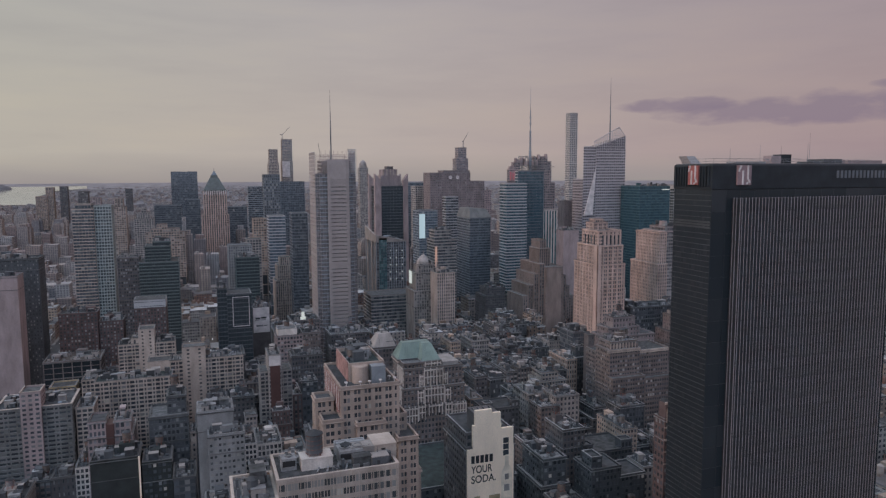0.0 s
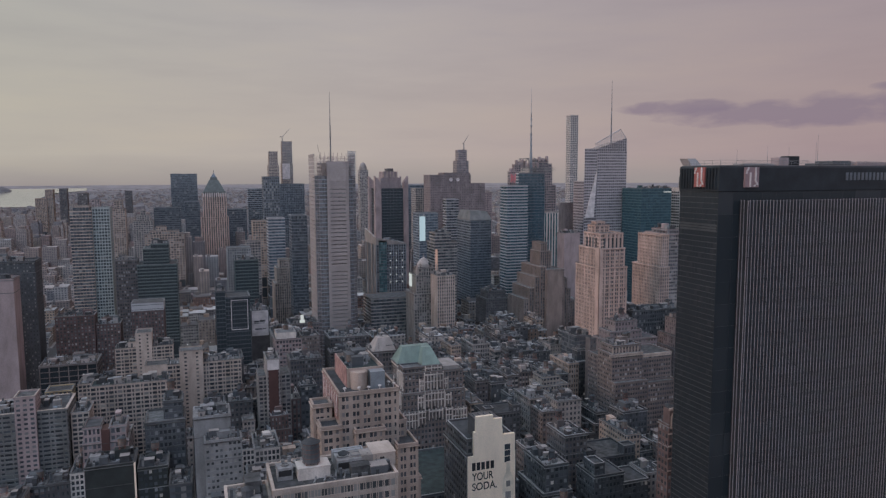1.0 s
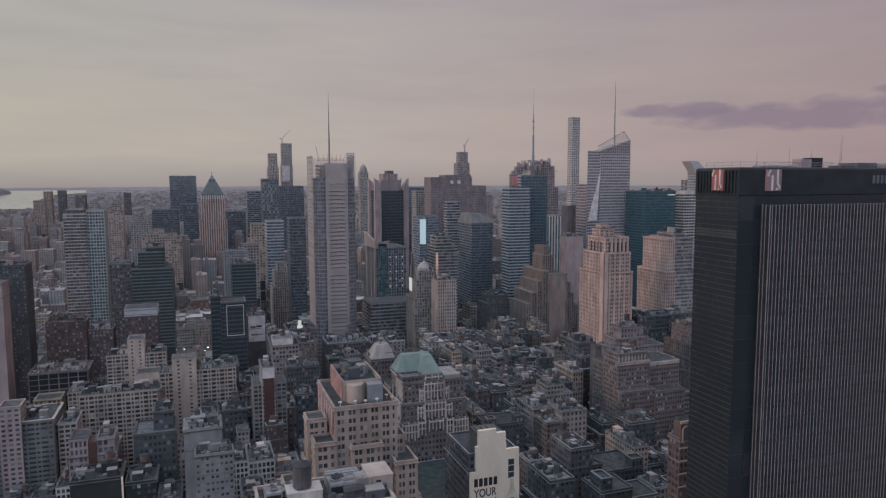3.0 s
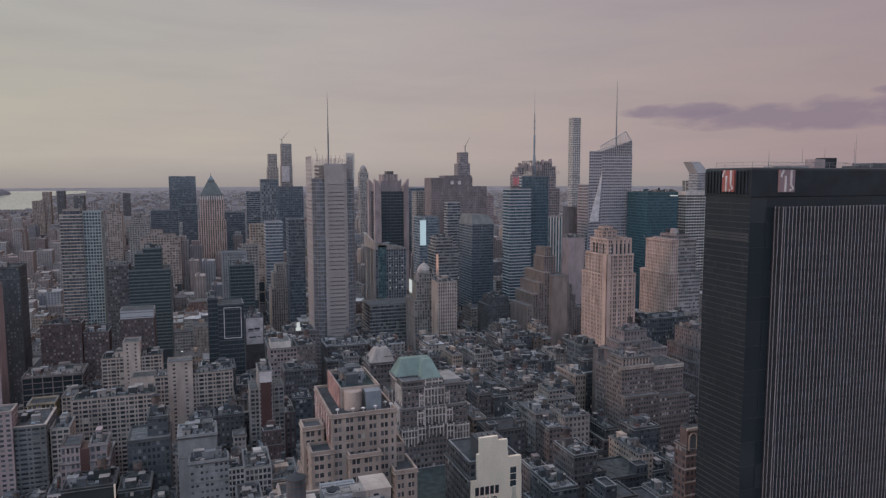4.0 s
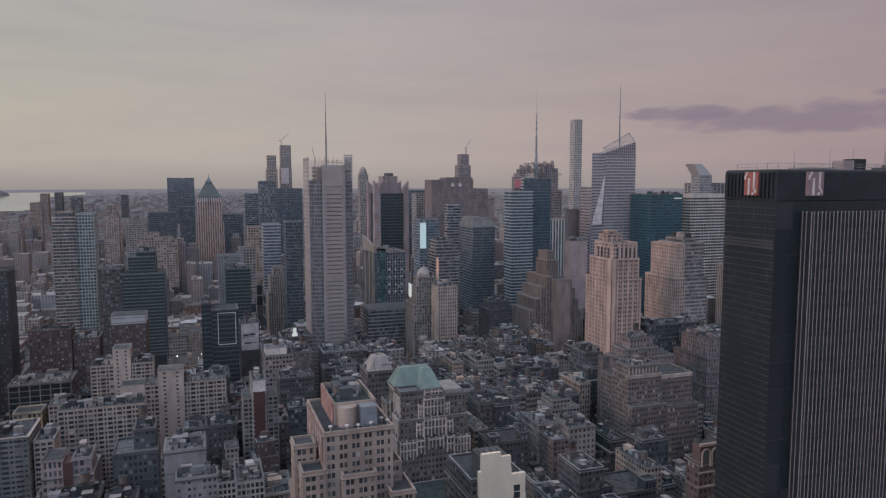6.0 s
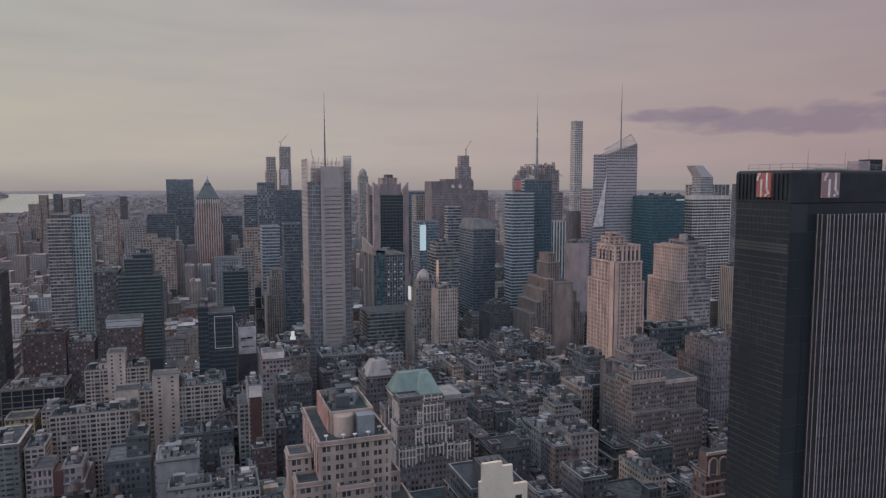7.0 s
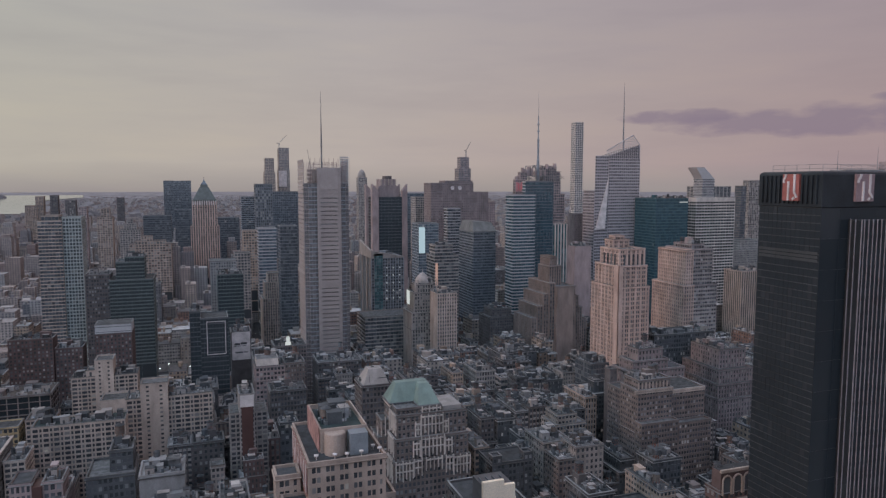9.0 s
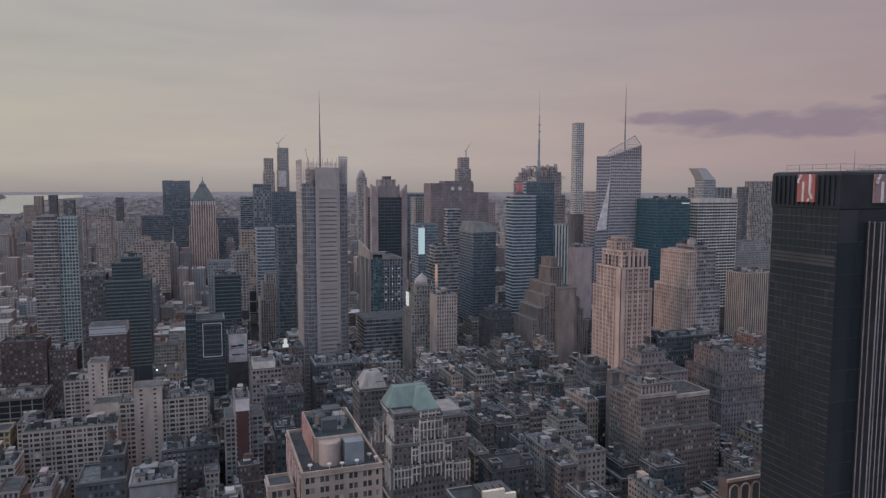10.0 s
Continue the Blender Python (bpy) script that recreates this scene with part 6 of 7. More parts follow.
GF = tower("dark glass tower with a pale outlined panel", -82, -55, 410, 438, 121, "curtain", wall="dark", pane="g_ink", tiers=[(-76, -55, 410, 438, 0, 121), (-84, -76, 414, 438, 0, 126)])
oo = GF.location
fl = Shape()
for x0, x1, z0, z1 in ((-71.5, -71.0, 92, 119), (-57.5, -57.0, 92, 119), (-71.0, -57.5, 118.5, 119), (-71.0, -57.5, 92, 92.5)):
    fl.box(x0 - oo.x, x1 - oo.x, 409.3 - oo.y, 409.75 - oo.y, z0, z1)
fl.part("outline", "signwhite", GF, "pale frame line on dark glass")
tower("pale striped apartment tower beside a blue-green glass wing", -231, -193, 640, 668, 186, "bands", name="apartment_building", wall="pinkwhite", pane="g_slate", fh=3.6, sh=1.0, tiers=[(-231, -209, 640, 668, 0, 190), (-228, -212, 644, 664, 190, 195)])
tower("blue-green glass apartment tower with a white grid", -208.4, -191, 642, 670, 193, "grid", name="apartment_building", wall="celadon", pane="g_dark", bay=3.0, pw=0.8, fh=3.6, sh=1.2)
tower("brown brick apartment tower with balcony bands", -182, -160.5, 590, 615, 138, "loft", name="apartment_building", wall="brown")
tower("wide dark green terracotta office slab", -160, -121, 582, 620, 134, "darkbands", wall="greenslate", pane="g_ink", bay=2.2, fh=3.5, sh=1.3, tiers=[(-160, -120, 582, 622, 0, 133), (-154, -128, 588, 616, 133, 150), (-146, -128, 590, 612, 150, 155)])
tower("red-sided clinic building with a pale banded roof house", -154, -128, 428, 456, 110, "project", wall="red", tiers=[(-154, -128, 428, 456, 0, 110)], roof="silver")
building("roof_house", "long pale metal roof house on a brick building", [(-154, -128, 428.5, 450, 110.2, 118)], "bands", "roof house", wall="pale", pane="g_pale", bay=13, fh=4, sh=3.4, parapet=0.2)
tower("red brick housing slab with small windows", -214, -184, 430, 448, 109, "project", name="apartment_building", wall="red")
tower("red brick housing block with a pale stair tower", -183, -164, 432, 452, 100, "project", name="apartment_building", wall="red")
tower("tall dark slab tower with fine windows", -279, -226.5, 430, 455, 158, "punched", wall="soot", pane="g_blind", bay=2.3, pw=1.3, fh=3.0, sh=1.6)
tower("pale concrete slab tower", -277, -232, 380, 400, 150, "punched", wall="mauve", plain="se")
tower("white brick apartment slab with a raised stair core", -160, -120, 363, 381, 95, "white", name="apartment_building", rhythm="mixed", tiers=[(-161.5, -119.5, 363, 381, 0, 93)], roof="roof")
tower("long white brick apartment slab with a tall stair core", -121, -70, 300, 318, 93, "white", name="apartment_building", rhythm="mixed", tiers=[(-121, -70, 300, 318, 0, 92.5)], roof="roof")
tower("windowless pinkish brick end block", -136, -121.3, 304, 320, 92.2, "white", name="annex_building", plain="sew")
building("stair_core", "plain white brick stair core between apartment wings", [(-112.4, -96.6, 298.6, 312, 0, 102)], "white", "stair core", bay=7.5, pw=6.2, fh=2.9, sh=1.6)
building("stair_core", "plain cream brick stair core rising over an apartment slab", [(-146.2, -134.8, 361.8, 378, 0, 104.6)], "white", "stair core", bay=5.5, pw=4.4, fh=2.9, sh=1.6)
building("roof_house", "low white brick roof house beside a stair core", [(-152, -146.8, 364, 377, 93.2, 97.5)], "white", "roof house", bay=5, pw=3.8)
tower("white brick apartment slab with a roof terrace", -167, -119, 268, 284, 90.5, "white", name="apartment_building", rhythm="mixed", roof="greenroof")
PK = tower("open concrete parking frame with a rusty roof", -216, -176, 370, 398, 82, "loftgrey", name="parking_frame", wall="umber", pane="g_black", bay=6.6, pw=0.7, fh=4.2, sh=0.5, roof="wood")
tower("half-built block wrapped in yellow netting", -207, -190, 340, 356, 70, "loftgrey", name="unfinished_building", wall="yellow", bay=3)
tower("white framed apartment block", -185, -168, 338, 356, 74, "white", name="apartment_building")
tower("grey-green brick apartment block with recessed balconies", -216, -175.6, 231, 262, 89, "white", name="apartment_building", wall="dimgrey", pane="g_dark", bay=3.4, pw=0.7, sh=1.3, dp=0.5, ds=0.9, roof="tar", coping="pinkwhite", rhythm="mixed", tiers=[(-216, -175.6, 232, 262, 0, 88.6)])
building("stair_core", "pinkish brick stair tower with two columns of windows", [(-202, -191.4, 230.2, 244, 0, 98.5)], "white", "stair core", wall="mauve", pane="g_dark", bay=3.4, pw=1.5, fh=2.9, sh=1.4, coping="pinkwhite")
tower("narrow white brick block", -173.6, -164, 236, 256, 84, "white", name="apartment_building")
LB = tower("rose brick building with a dark red middle bay", -161, -138, 190, 214, 86, "loft", wall="mauve", name="loft_building", tiers=[(-161, -138, 190, 214, 0, 80), (-160.5, -152, 190.3, 206, 80, 89), (-147, -139, 190.3, 206, 80, 88.4)], roof="tar")
lo = LB.location
Shape().box(-151.6 - lo.x, -147.4 - lo.x, 189.2 - lo.y, 200 - lo.y, 60, 87.5).part("middle_bay", "redmetal", LB, "dark red middle bay")
tower("black windowless warehouse wall with a pale duct", -157, -132, 166, 187, 75, "loft", name="loft_building", wall="blackwall", plain="s", tiers=[(-157, -133.5, 166, 187, 0, 75)], roof="tar")
DU = thing("wall_duct", "long pale metal duct up a black wall", "duct", -133.0, 164.6)
Shape().box(-0.45, 0.45, -0.4, 0.4, 0, 76).part("duct", "cream", DU)
tower("dark brick loft with a black side wall", -131.5, -117, 166, 186, 71, "loft", name="loft_building", wall="blackwall", tiers=[(-131.5, -117, 166, 186, 0, 71)], roof="tar")
tower("dark grey block with wide windows", -115.5, -104.5, 150, 172, 66, "darkbands", name="office_building", wall="soot", pane="g_dark")
tower("dark brick loft with tall windows", -129, -108, 192, 216, 86, "loft", name="loft_building", wall="dark", roof="roof", tiers=[(-129, -108, 192, 216, 0, 87), (-119, -109, 198, 214, 87, 97)])
tower("smooth grey metal-clad hotel block", -102, -84, 150, 168, 101, "punched", name="hotel_building", wall="grey", plain="sew", roof="silver")
tower("smooth grey metal-clad block with banded lower floors", -97, -79, 138, 149.5, 91, "punched", name="hotel_building", wall="grey", pane="g_blind", bay=2.2, pw=1.0, fh=3.2, sh=1.8, tiers=[(-97, -79, 140, 149.5, 0, 91)], plain="w", roof="roof")
RS = tower("grey brick tower with a deep red panel strip", -60, -38, 268, 288, 89, "white", name="apartment_building", wall="stone", bay=3.2, tiers=[(-60, -38, 268, 288, 0, 87), (-54.5, -46, 262, 284, 0, 100)])
oo = RS.location
Shape().box(-53.6 - oo.x, -46.9 - oo.x, 261.2 - oo.y, 261.66 - oo.y, 0, 93).part("red_strip", "redmetal", RS, "deep red metal panel strip")
Shape().box(-54.2 - oo.x, -46.3 - oo.x, 261.2 - oo.y, 261.66 - oo.y, 93.01, 100).part("white_strip", "signwhite", RS)
AR = tower("brick loft with tall white-trimmed arched top windows", 122, 139, 56, 64, 105, "loft", name="loft_building", wall="red", tiers=[(122, 139, 56, 64, 0, 101)], roof="tar")
oo = AR.location
for k in range(3):
    x = 122.8 + k * 5.4
    ring = Shape()
    for j in range(9):
        a0, a1 = math.pi * j / 9, math.pi * (j + 1) / 9
        ring.bar((x + 2.2 - 2.2 * math.cos(a0) - oo.x, 55.2 - oo.y, 106 + 2.2 * math.sin(a0)), (x + 2.2 - 2.2 * math.cos(a1) - oo.x, 55.2 - oo.y, 106 + 2.2 * math.sin(a1)), 0.55)
    ring.bar((x - oo.x, 55.2 - oo.y, 100), (x - oo.x, 55.2 - oo.y, 106), 0.55).bar((x + 4.4 - oo.x, 55.2 - oo.y, 100), (x + 4.4 - oo.x, 55.2 - oo.y, 106), 0.55)
    ring.part("arch", "pinkwhite", AR, "white terracotta arch")
    Shape().box(x + 0.2 - oo.x, x + 4.2 - oo.x, 55.4 - oo.y, 55.55 - oo.y, 100.2, 107.2).part("arched_window", "g_dark", AR)
Shape().box(122 - oo.x, 139 - oo.x, 55.6 - oo.y, 61 - oo.y, 101.2, 110).part("gable", "red", AR)
Shape().box(122.4 - oo.x, 138.6 - oo.x, 56.2 - oo.y, 60.8 - oo.y, 109.9, 110.3).part("gable_roof", "tar", AR)
Shape().box(121.6 - oo.x, 139.4 - oo.x, 54.9 - oo.y, 55.9 - oo.y, 109.6, 110.8).part("cornice", "pinkwhite", AR)
for z in (97, 90.5, 84, 77.5):
    Shape().box(121.5 - oo.x, 139.4 - oo.x, 55.2 - oo.y, 55.6 - oo.y, z, z + 0.7).part("string_course", "pinkwhite", AR)
AR.location.x += 3.2
BL = tower("big grey-brown brick loft block with a pale arched top storey", 172, 229, 181, 232, 103, "loft", name="loft_building", wall="umber", bay=2.0, pw=0.6, sh=1.55, fh=3.3, pane="g_lit", roof="roof", tiers=[(203.4, 227.4, 181, 187, 0, 79.5), (176, 202.6, 181, 187, 0, 81.8), (177, 202, 187, 205, 0, 101), (202, 227, 187.6, 212, 0, 98.8), (190, 227, 212.5, 240, 0, 90), (179, 201.5, 189, 204, 101, 106.5)])
for x0, x1, y, z0, z1 in ((174.2, 202.2, 186.6, 99.6, 101.8), (202.4, 227.2, 187.2, 97.4, 99.8)):
    Shape().box(x0 - BL.location.x, x1 - BL.location.x, y - 0.45 - BL.location.y, y - BL.location.y, z0, z1).part("cornice", "pinkwhite", BL, "pale stone cornice")
for k in range(9):
    Shape().box(178 + k * 2.6 - BL.location.x, 179 + k * 2.6 - BL.location.x, 188.35 - BL.location.y, 188.7 - BL.location.y, 102, 106.3).part("arcade_pier", "pinkwhite", BL, "pale stone pier")
tower("pinkish brick tower with stepped penthouses", 208, 252, 241, 262, 98, "brick", name="loft_building", wall="plum", tiers=[(208, 254, 241, 262, 0, 96), (211, 240, 242, 258, 96, 103), (216, 236, 243, 256, 103, 111)], roof="tar")
tower("narrow brown windowless brick slab", 192.5, 197.5, 241.5, 248, 99, "brick", name="annex_building", wall="brown", plain="w")
tower("pinkish setback brick building with ribbed upper floors", 290, 330, 246, 300, 98, "deco", name="loft_building", wall="plum", bay=2.6, pw=1.2, tiers=[(290, 330, 246, 300, 0, 66), (293, 329, 250, 298, 66, 76), (297, 328, 254, 296, 76, 86), (302, 326, 260, 292, 86, 100)], roof="tar")
tower("dark glass block with a flat pale roof", 214, 235, 302, 326, 86, "curtain", name="office_building", wall="dark", roof="silver")
tower("low loft with a black tarred roof", 250, 276, 200, 226, 52, "loft", name="loft_building", wall="soot", roof="tar")
tower("dark brick loft with a pale tarred roof", 160, 178, 147, 162, 74, "loft", name="loft_building", wall="soot", roof="silver")
N1 = tower("narrow brick loft with pink stone trim", 100, 114, 116, 138, 77, "loft", name="loft_building", wall="brown", bay=2.2)
tower("pale brick loft with broad paired windows", 113, 131, 188, 212, 75.5, "loft", name="loft_building", wall="stone", bay=3.0, pw=1.2)
tower("dark brick loft with raised corner bays", 74, 98, 173, 192, 76, "loft", name="loft_building", wall="soot", bay=2.4, tiers=[(74, 98, 173, 192, 0, 74), (74, 79, 172.6, 178, 0, 78), (93, 98, 172.6, 178, 0, 78)], roof="tar")
N2 = tower("dark brick loft with corner turrets", 110, 145, 113, 138, 66, "loft", name="loft_building", wall="soot", tiers=[(112, 145, 113, 138, 0, 62), (112, 118, 113, 119, 62, 67), (138, 145, 113, 119, 62, 67)])
tower("dark loft with a pale roof house and tank", 100, 134, 76, 100, 70, "loft", name="loft_building", wall="soot", tiers=[(100, 118, 84, 102, 0, 66), (118.6, 134, 84, 102, 0, 60), (101, 107, 86, 96, 66, 72)], roof="tar")
tower("black-clad block with a pale roof", 136, 150, 190, 206, 72, "loft", name="loft_building", wall="dark", plain="sw", roof="silver")
tower("white stepped loft with terraces", 133, 158, 214, 238, 80, "loft", name="loft_building", wall="pinkwhite", tiers=[(134, 162, 214, 238, 0, 64), (137, 158, 216, 236, 64, 74), (139, 152, 218, 234, 74, 80)])
tower("wide grey loft with a pale parapet", 180, 216, 400, 428, 75, "loftgrey", name="loft_building", wall="soot")
tower("low white banded garage building", 158, 206, 350, 372, 67, "bands", name="garage_building", wall="stone", pane="g_dark", fh=5, sh=2.2, roof="silver")
tower("grey-brown loft with a pale roof and a lift house", 188, 230, 268, 298, 75, "loft", name="loft_building", wall="soot", bay=2.2, pw=0.6, pane="g_lit", tiers=[(187, 231, 268, 298, 0, 73), (200, 208, 274, 282, 73, 82)], roof="silver")
tower("dark glass low block by the deco tower", 238, 258, 302, 326, 85, "curtain", name="office_building", wall="dark", roof="roof")
tower("wide low hall under a plain dark green roof", 6, 68, 112, 172, 57, "loft", name="hall_building", wall="soot", roof="greenroof")
HP = tower("brown brick loft under a pale hipped roof", 17, 38, 250, 274, 104, "loft", name="loft_building", wall="brown", tiers=[(19, 38, 252, 272, 0, 101)])
hq = HP.location
Shape().loft([[(x - hq.x, y - hq.y, z) for x, y, z in r] for r in ([(20, 253, 101.2), (37, 253, 101.2), (37, 271, 101.2), (20, 271, 101.2)], [(24.5, 258, 110.5), (33.5, 258, 110.5), (33.5, 266, 110.5), (24.5, 266, 110.5)])]).part("hipped_roof", "stone", HP, "pale hipped metal roof")
tower("white-parapet loft with rooftop tank", -35, -8, 420, 446, 82, "loft", name="loft_building", wall="stone")
tower("brown loft row building", 20, 58, 430, 462, 72, "loft", name="loft_building", wall="brown")
water_tank(-28, 430, 82.2, 2.4, 4.5, 2.0)
MAT_SIGN = thing("rooftop_sign", "bright white lit rooftop sign on a frame", "sign", -2, 470, 82)
tower("umber brick loft under a lit sign", -14, 14, 462, 490, 82, "loft", name="loft_building", wall="umber")
tower("grey-brown brick loft with close rows of windows", -30, -5, 330, 352, 80, "loft", name="loft_building", wall="brown", bay=2.3, pane="g_lit")
tower("pinkish brick loft with a white plastered top", -37, -15.5, 372, 396, 92, "loft", name="loft_building", wall="mauve", bay=2.6, tiers=[(-37, -15.5, 372, 396, 0, 88)])
CW = tower("umber brick tower loft with narrow windows", -15, 0, 372, 396, 89, "brick", name="loft_building", wall="umber", bay=2.2, pw=1.2)
WT = building("roof_house", "white plastered roof house on a brick loft", [(-36, -20, 374, 390, 88.2, 94)], "white", wall="white", plain="sw", parapet=0.4)
Shape().box(-1.5, 1.5, -7.6, -7.2, 0.6, 9).box(-2.6, 2.6, -7.6, -7.2, 0.6, 4).part("sign_face", "signlit", MAT_SIGN)
Shape().box(-0.2, 0.2, -7.2, -6.8, 0, 8).part("sign_post", "dark", MAT_SIGN)


BB = tower("brown loft with a white painted advertising wall", -51, -34.6, 460, 482, 98, "loft", name="loft_building", wall="brown", plain="s")
oo = BB.location
Shape().box(-50.6 - oo.x, -35.2 - oo.x, 458.9 - oo.y, 459.6 - oo.y, 74, 98.6).part("billboard", "signwhite", BB, "white billboard with dark strokes")
for x0, x1, z0, z1 in ((-48.5, -44, 87.2, 89), (-43.4, -38, 87.6, 89.4), (-48, -41.5, 80, 81.4), (-40.6, -37.5, 80.2, 81.2), (-49, -38.5, 86.2, 86.7)):
    Shape().box(x0 - oo.x, x1 - oo.x, 458.82 - oo.y, 458.9 - oo.y, z0, z1).part("painted_bar", "roof", BB)
take(-148, -74, 648, 716)

# ---- streets: parked cars and lamps ----


def car(x, y, turn):
    """A saloon car: lower body, glazed cabin, four wheels, two lamps."""
    e = thing("car", "dark saloon car with lit headlights on the avenue", "car", x, y, 0.0, "cars on the avenue")
    e.rotation_euler = (0, 0, turn)
    q = lambda a, b, w, z: [(a, -w, z), (b, -w, z), (b, w, z), (a, w, z)]
    Shape().loft([q(-2.2, 2.25, 0.85, 0.3), q(-2.25, 2.3, 0.9, 0.6), q(-2.1, 2.1, 0.82, 0.92)]).part("body", "carpaint", e)
    Shape().loft([q(-1.7, 1.0, 0.78, 0.92), q(-1.2, 0.4, 0.62, 1.45)]).part("cabin", "g_dark", e)
    for wx in (-1.4, 1.4):
        for wy in (-0.8, 0.8):
            w = Shape().turned(0, 0, [(0.33, -0.1), (0.33, 0.1)], 10)
            w.v = [(wx + a, wy + c, 0.33 + b) for a, b, c in w.v]
            w.part("wheel", "tyre", e)
    for wy in (-0.6, 0.6):
        Shape().box(2.25, 2.34, wy - 0.18, wy + 0.18, 0.55, 0.75).part("headlight", "headlight", e)


def street_lamp(x, y):
    e = thing("street_lamp", "tall grey street lamp with a bright white head", "street lamp", x, y, 0.15, "street lamps")
    Shape().turned(0, 0, [(0.12, 0), (0.10, 4), (0.06, 8.4)], 8).part("pole", "galv", e)
    Shape().bar((0, 0, 8.3), (1.4, 0, 8.6), 0.09).part("arm", "galv", e)
    Shape().loft([[(1.2, -0.4, 8.4), (2.2, -0.4, 8.4), (2.2, 0.4, 8.4), (1.2, 0.4, 8.4)], [(1.3, -0.3, 8.65), (2.1, -0.3, 8.65), (2.1, 0.3, 8.65), (1.3, 0.3, 8.65)]]).part("lamp_head", "lampglow", e, "bright white lamp head")


cars = random.Random(11)
for k in range(10):
    car(-282 + cars.choice((0, 3.4, 6.8, 10.2)), 560 + k * 43 + cars.uniform(-5, 5), -math.pi / 2)
for k in range(6):
    car(-6 + cars.choice((0, 3.4, 6.8, 10.2)), 600 + k * 80 + cars.uniform(-6, 6), -math.pi / 2)
for x, y in ((-135, 732.5), (-117, 732.5), (-102, 732.5), (-88, 732.5), (-92, 714), (-126, 714)):
    street_lamp(x, y)

# ---- ordinary city blocks between them ----
PALETTE = [("loft", "soot", "soot-dark brick"), ("loftgrey", "soot", "soot-dark brick"), ("brick", "soot", "sooty brick"), ("loft", "soot", "dark brick"), ("loft", "brown", "brown brick"), ("loft", "beige", "tan brick"), ("loftgrey", "grey", "grey brick"), ("brick", "brown", "brown brick"), ("punched", "stone", "grey stone"), ("project", "red", "dull red brick"), ("white", "white", "white brick"), ("loft", "dark", "dark-painted brick"), ("loftgrey", "stone", "pale stone")]


DIM = [PALETTE[i] for i in (0, 1, 2, 3, 4, 4, 7, 7, 11, 0, 1, 5, 6, 8)] + [("loft", "umber", "umber brick")] * 3


def free(x0, x1, y0, y1):
    return all(x1 < a + 0.4 or x0 > b - 0.4 or y1 < c + 0.4 or y0 > d - 0.4 for a, b, c, d in TAKEN)


def lots(rng, ave, k, wide):
    """Cuts one city block into lots on its two street fronts."""
    x0, x1 = AVENUES[ave] + 17, AVENUES[ave + 1] - 17
    y0, y1 = k * STREET + 9.5, (k + 1) * STREET - 9.5
    mid = (y0 + y1) / 2
    for a, b in ((y0, mid - 0.6), (mid + 0.6, y1)):
        x = x0
        while x < x1 - 8:
            w = min(rng.uniform(*wide), x1 - x)
            yield x, x + w - 0.6, a, b
            x += w


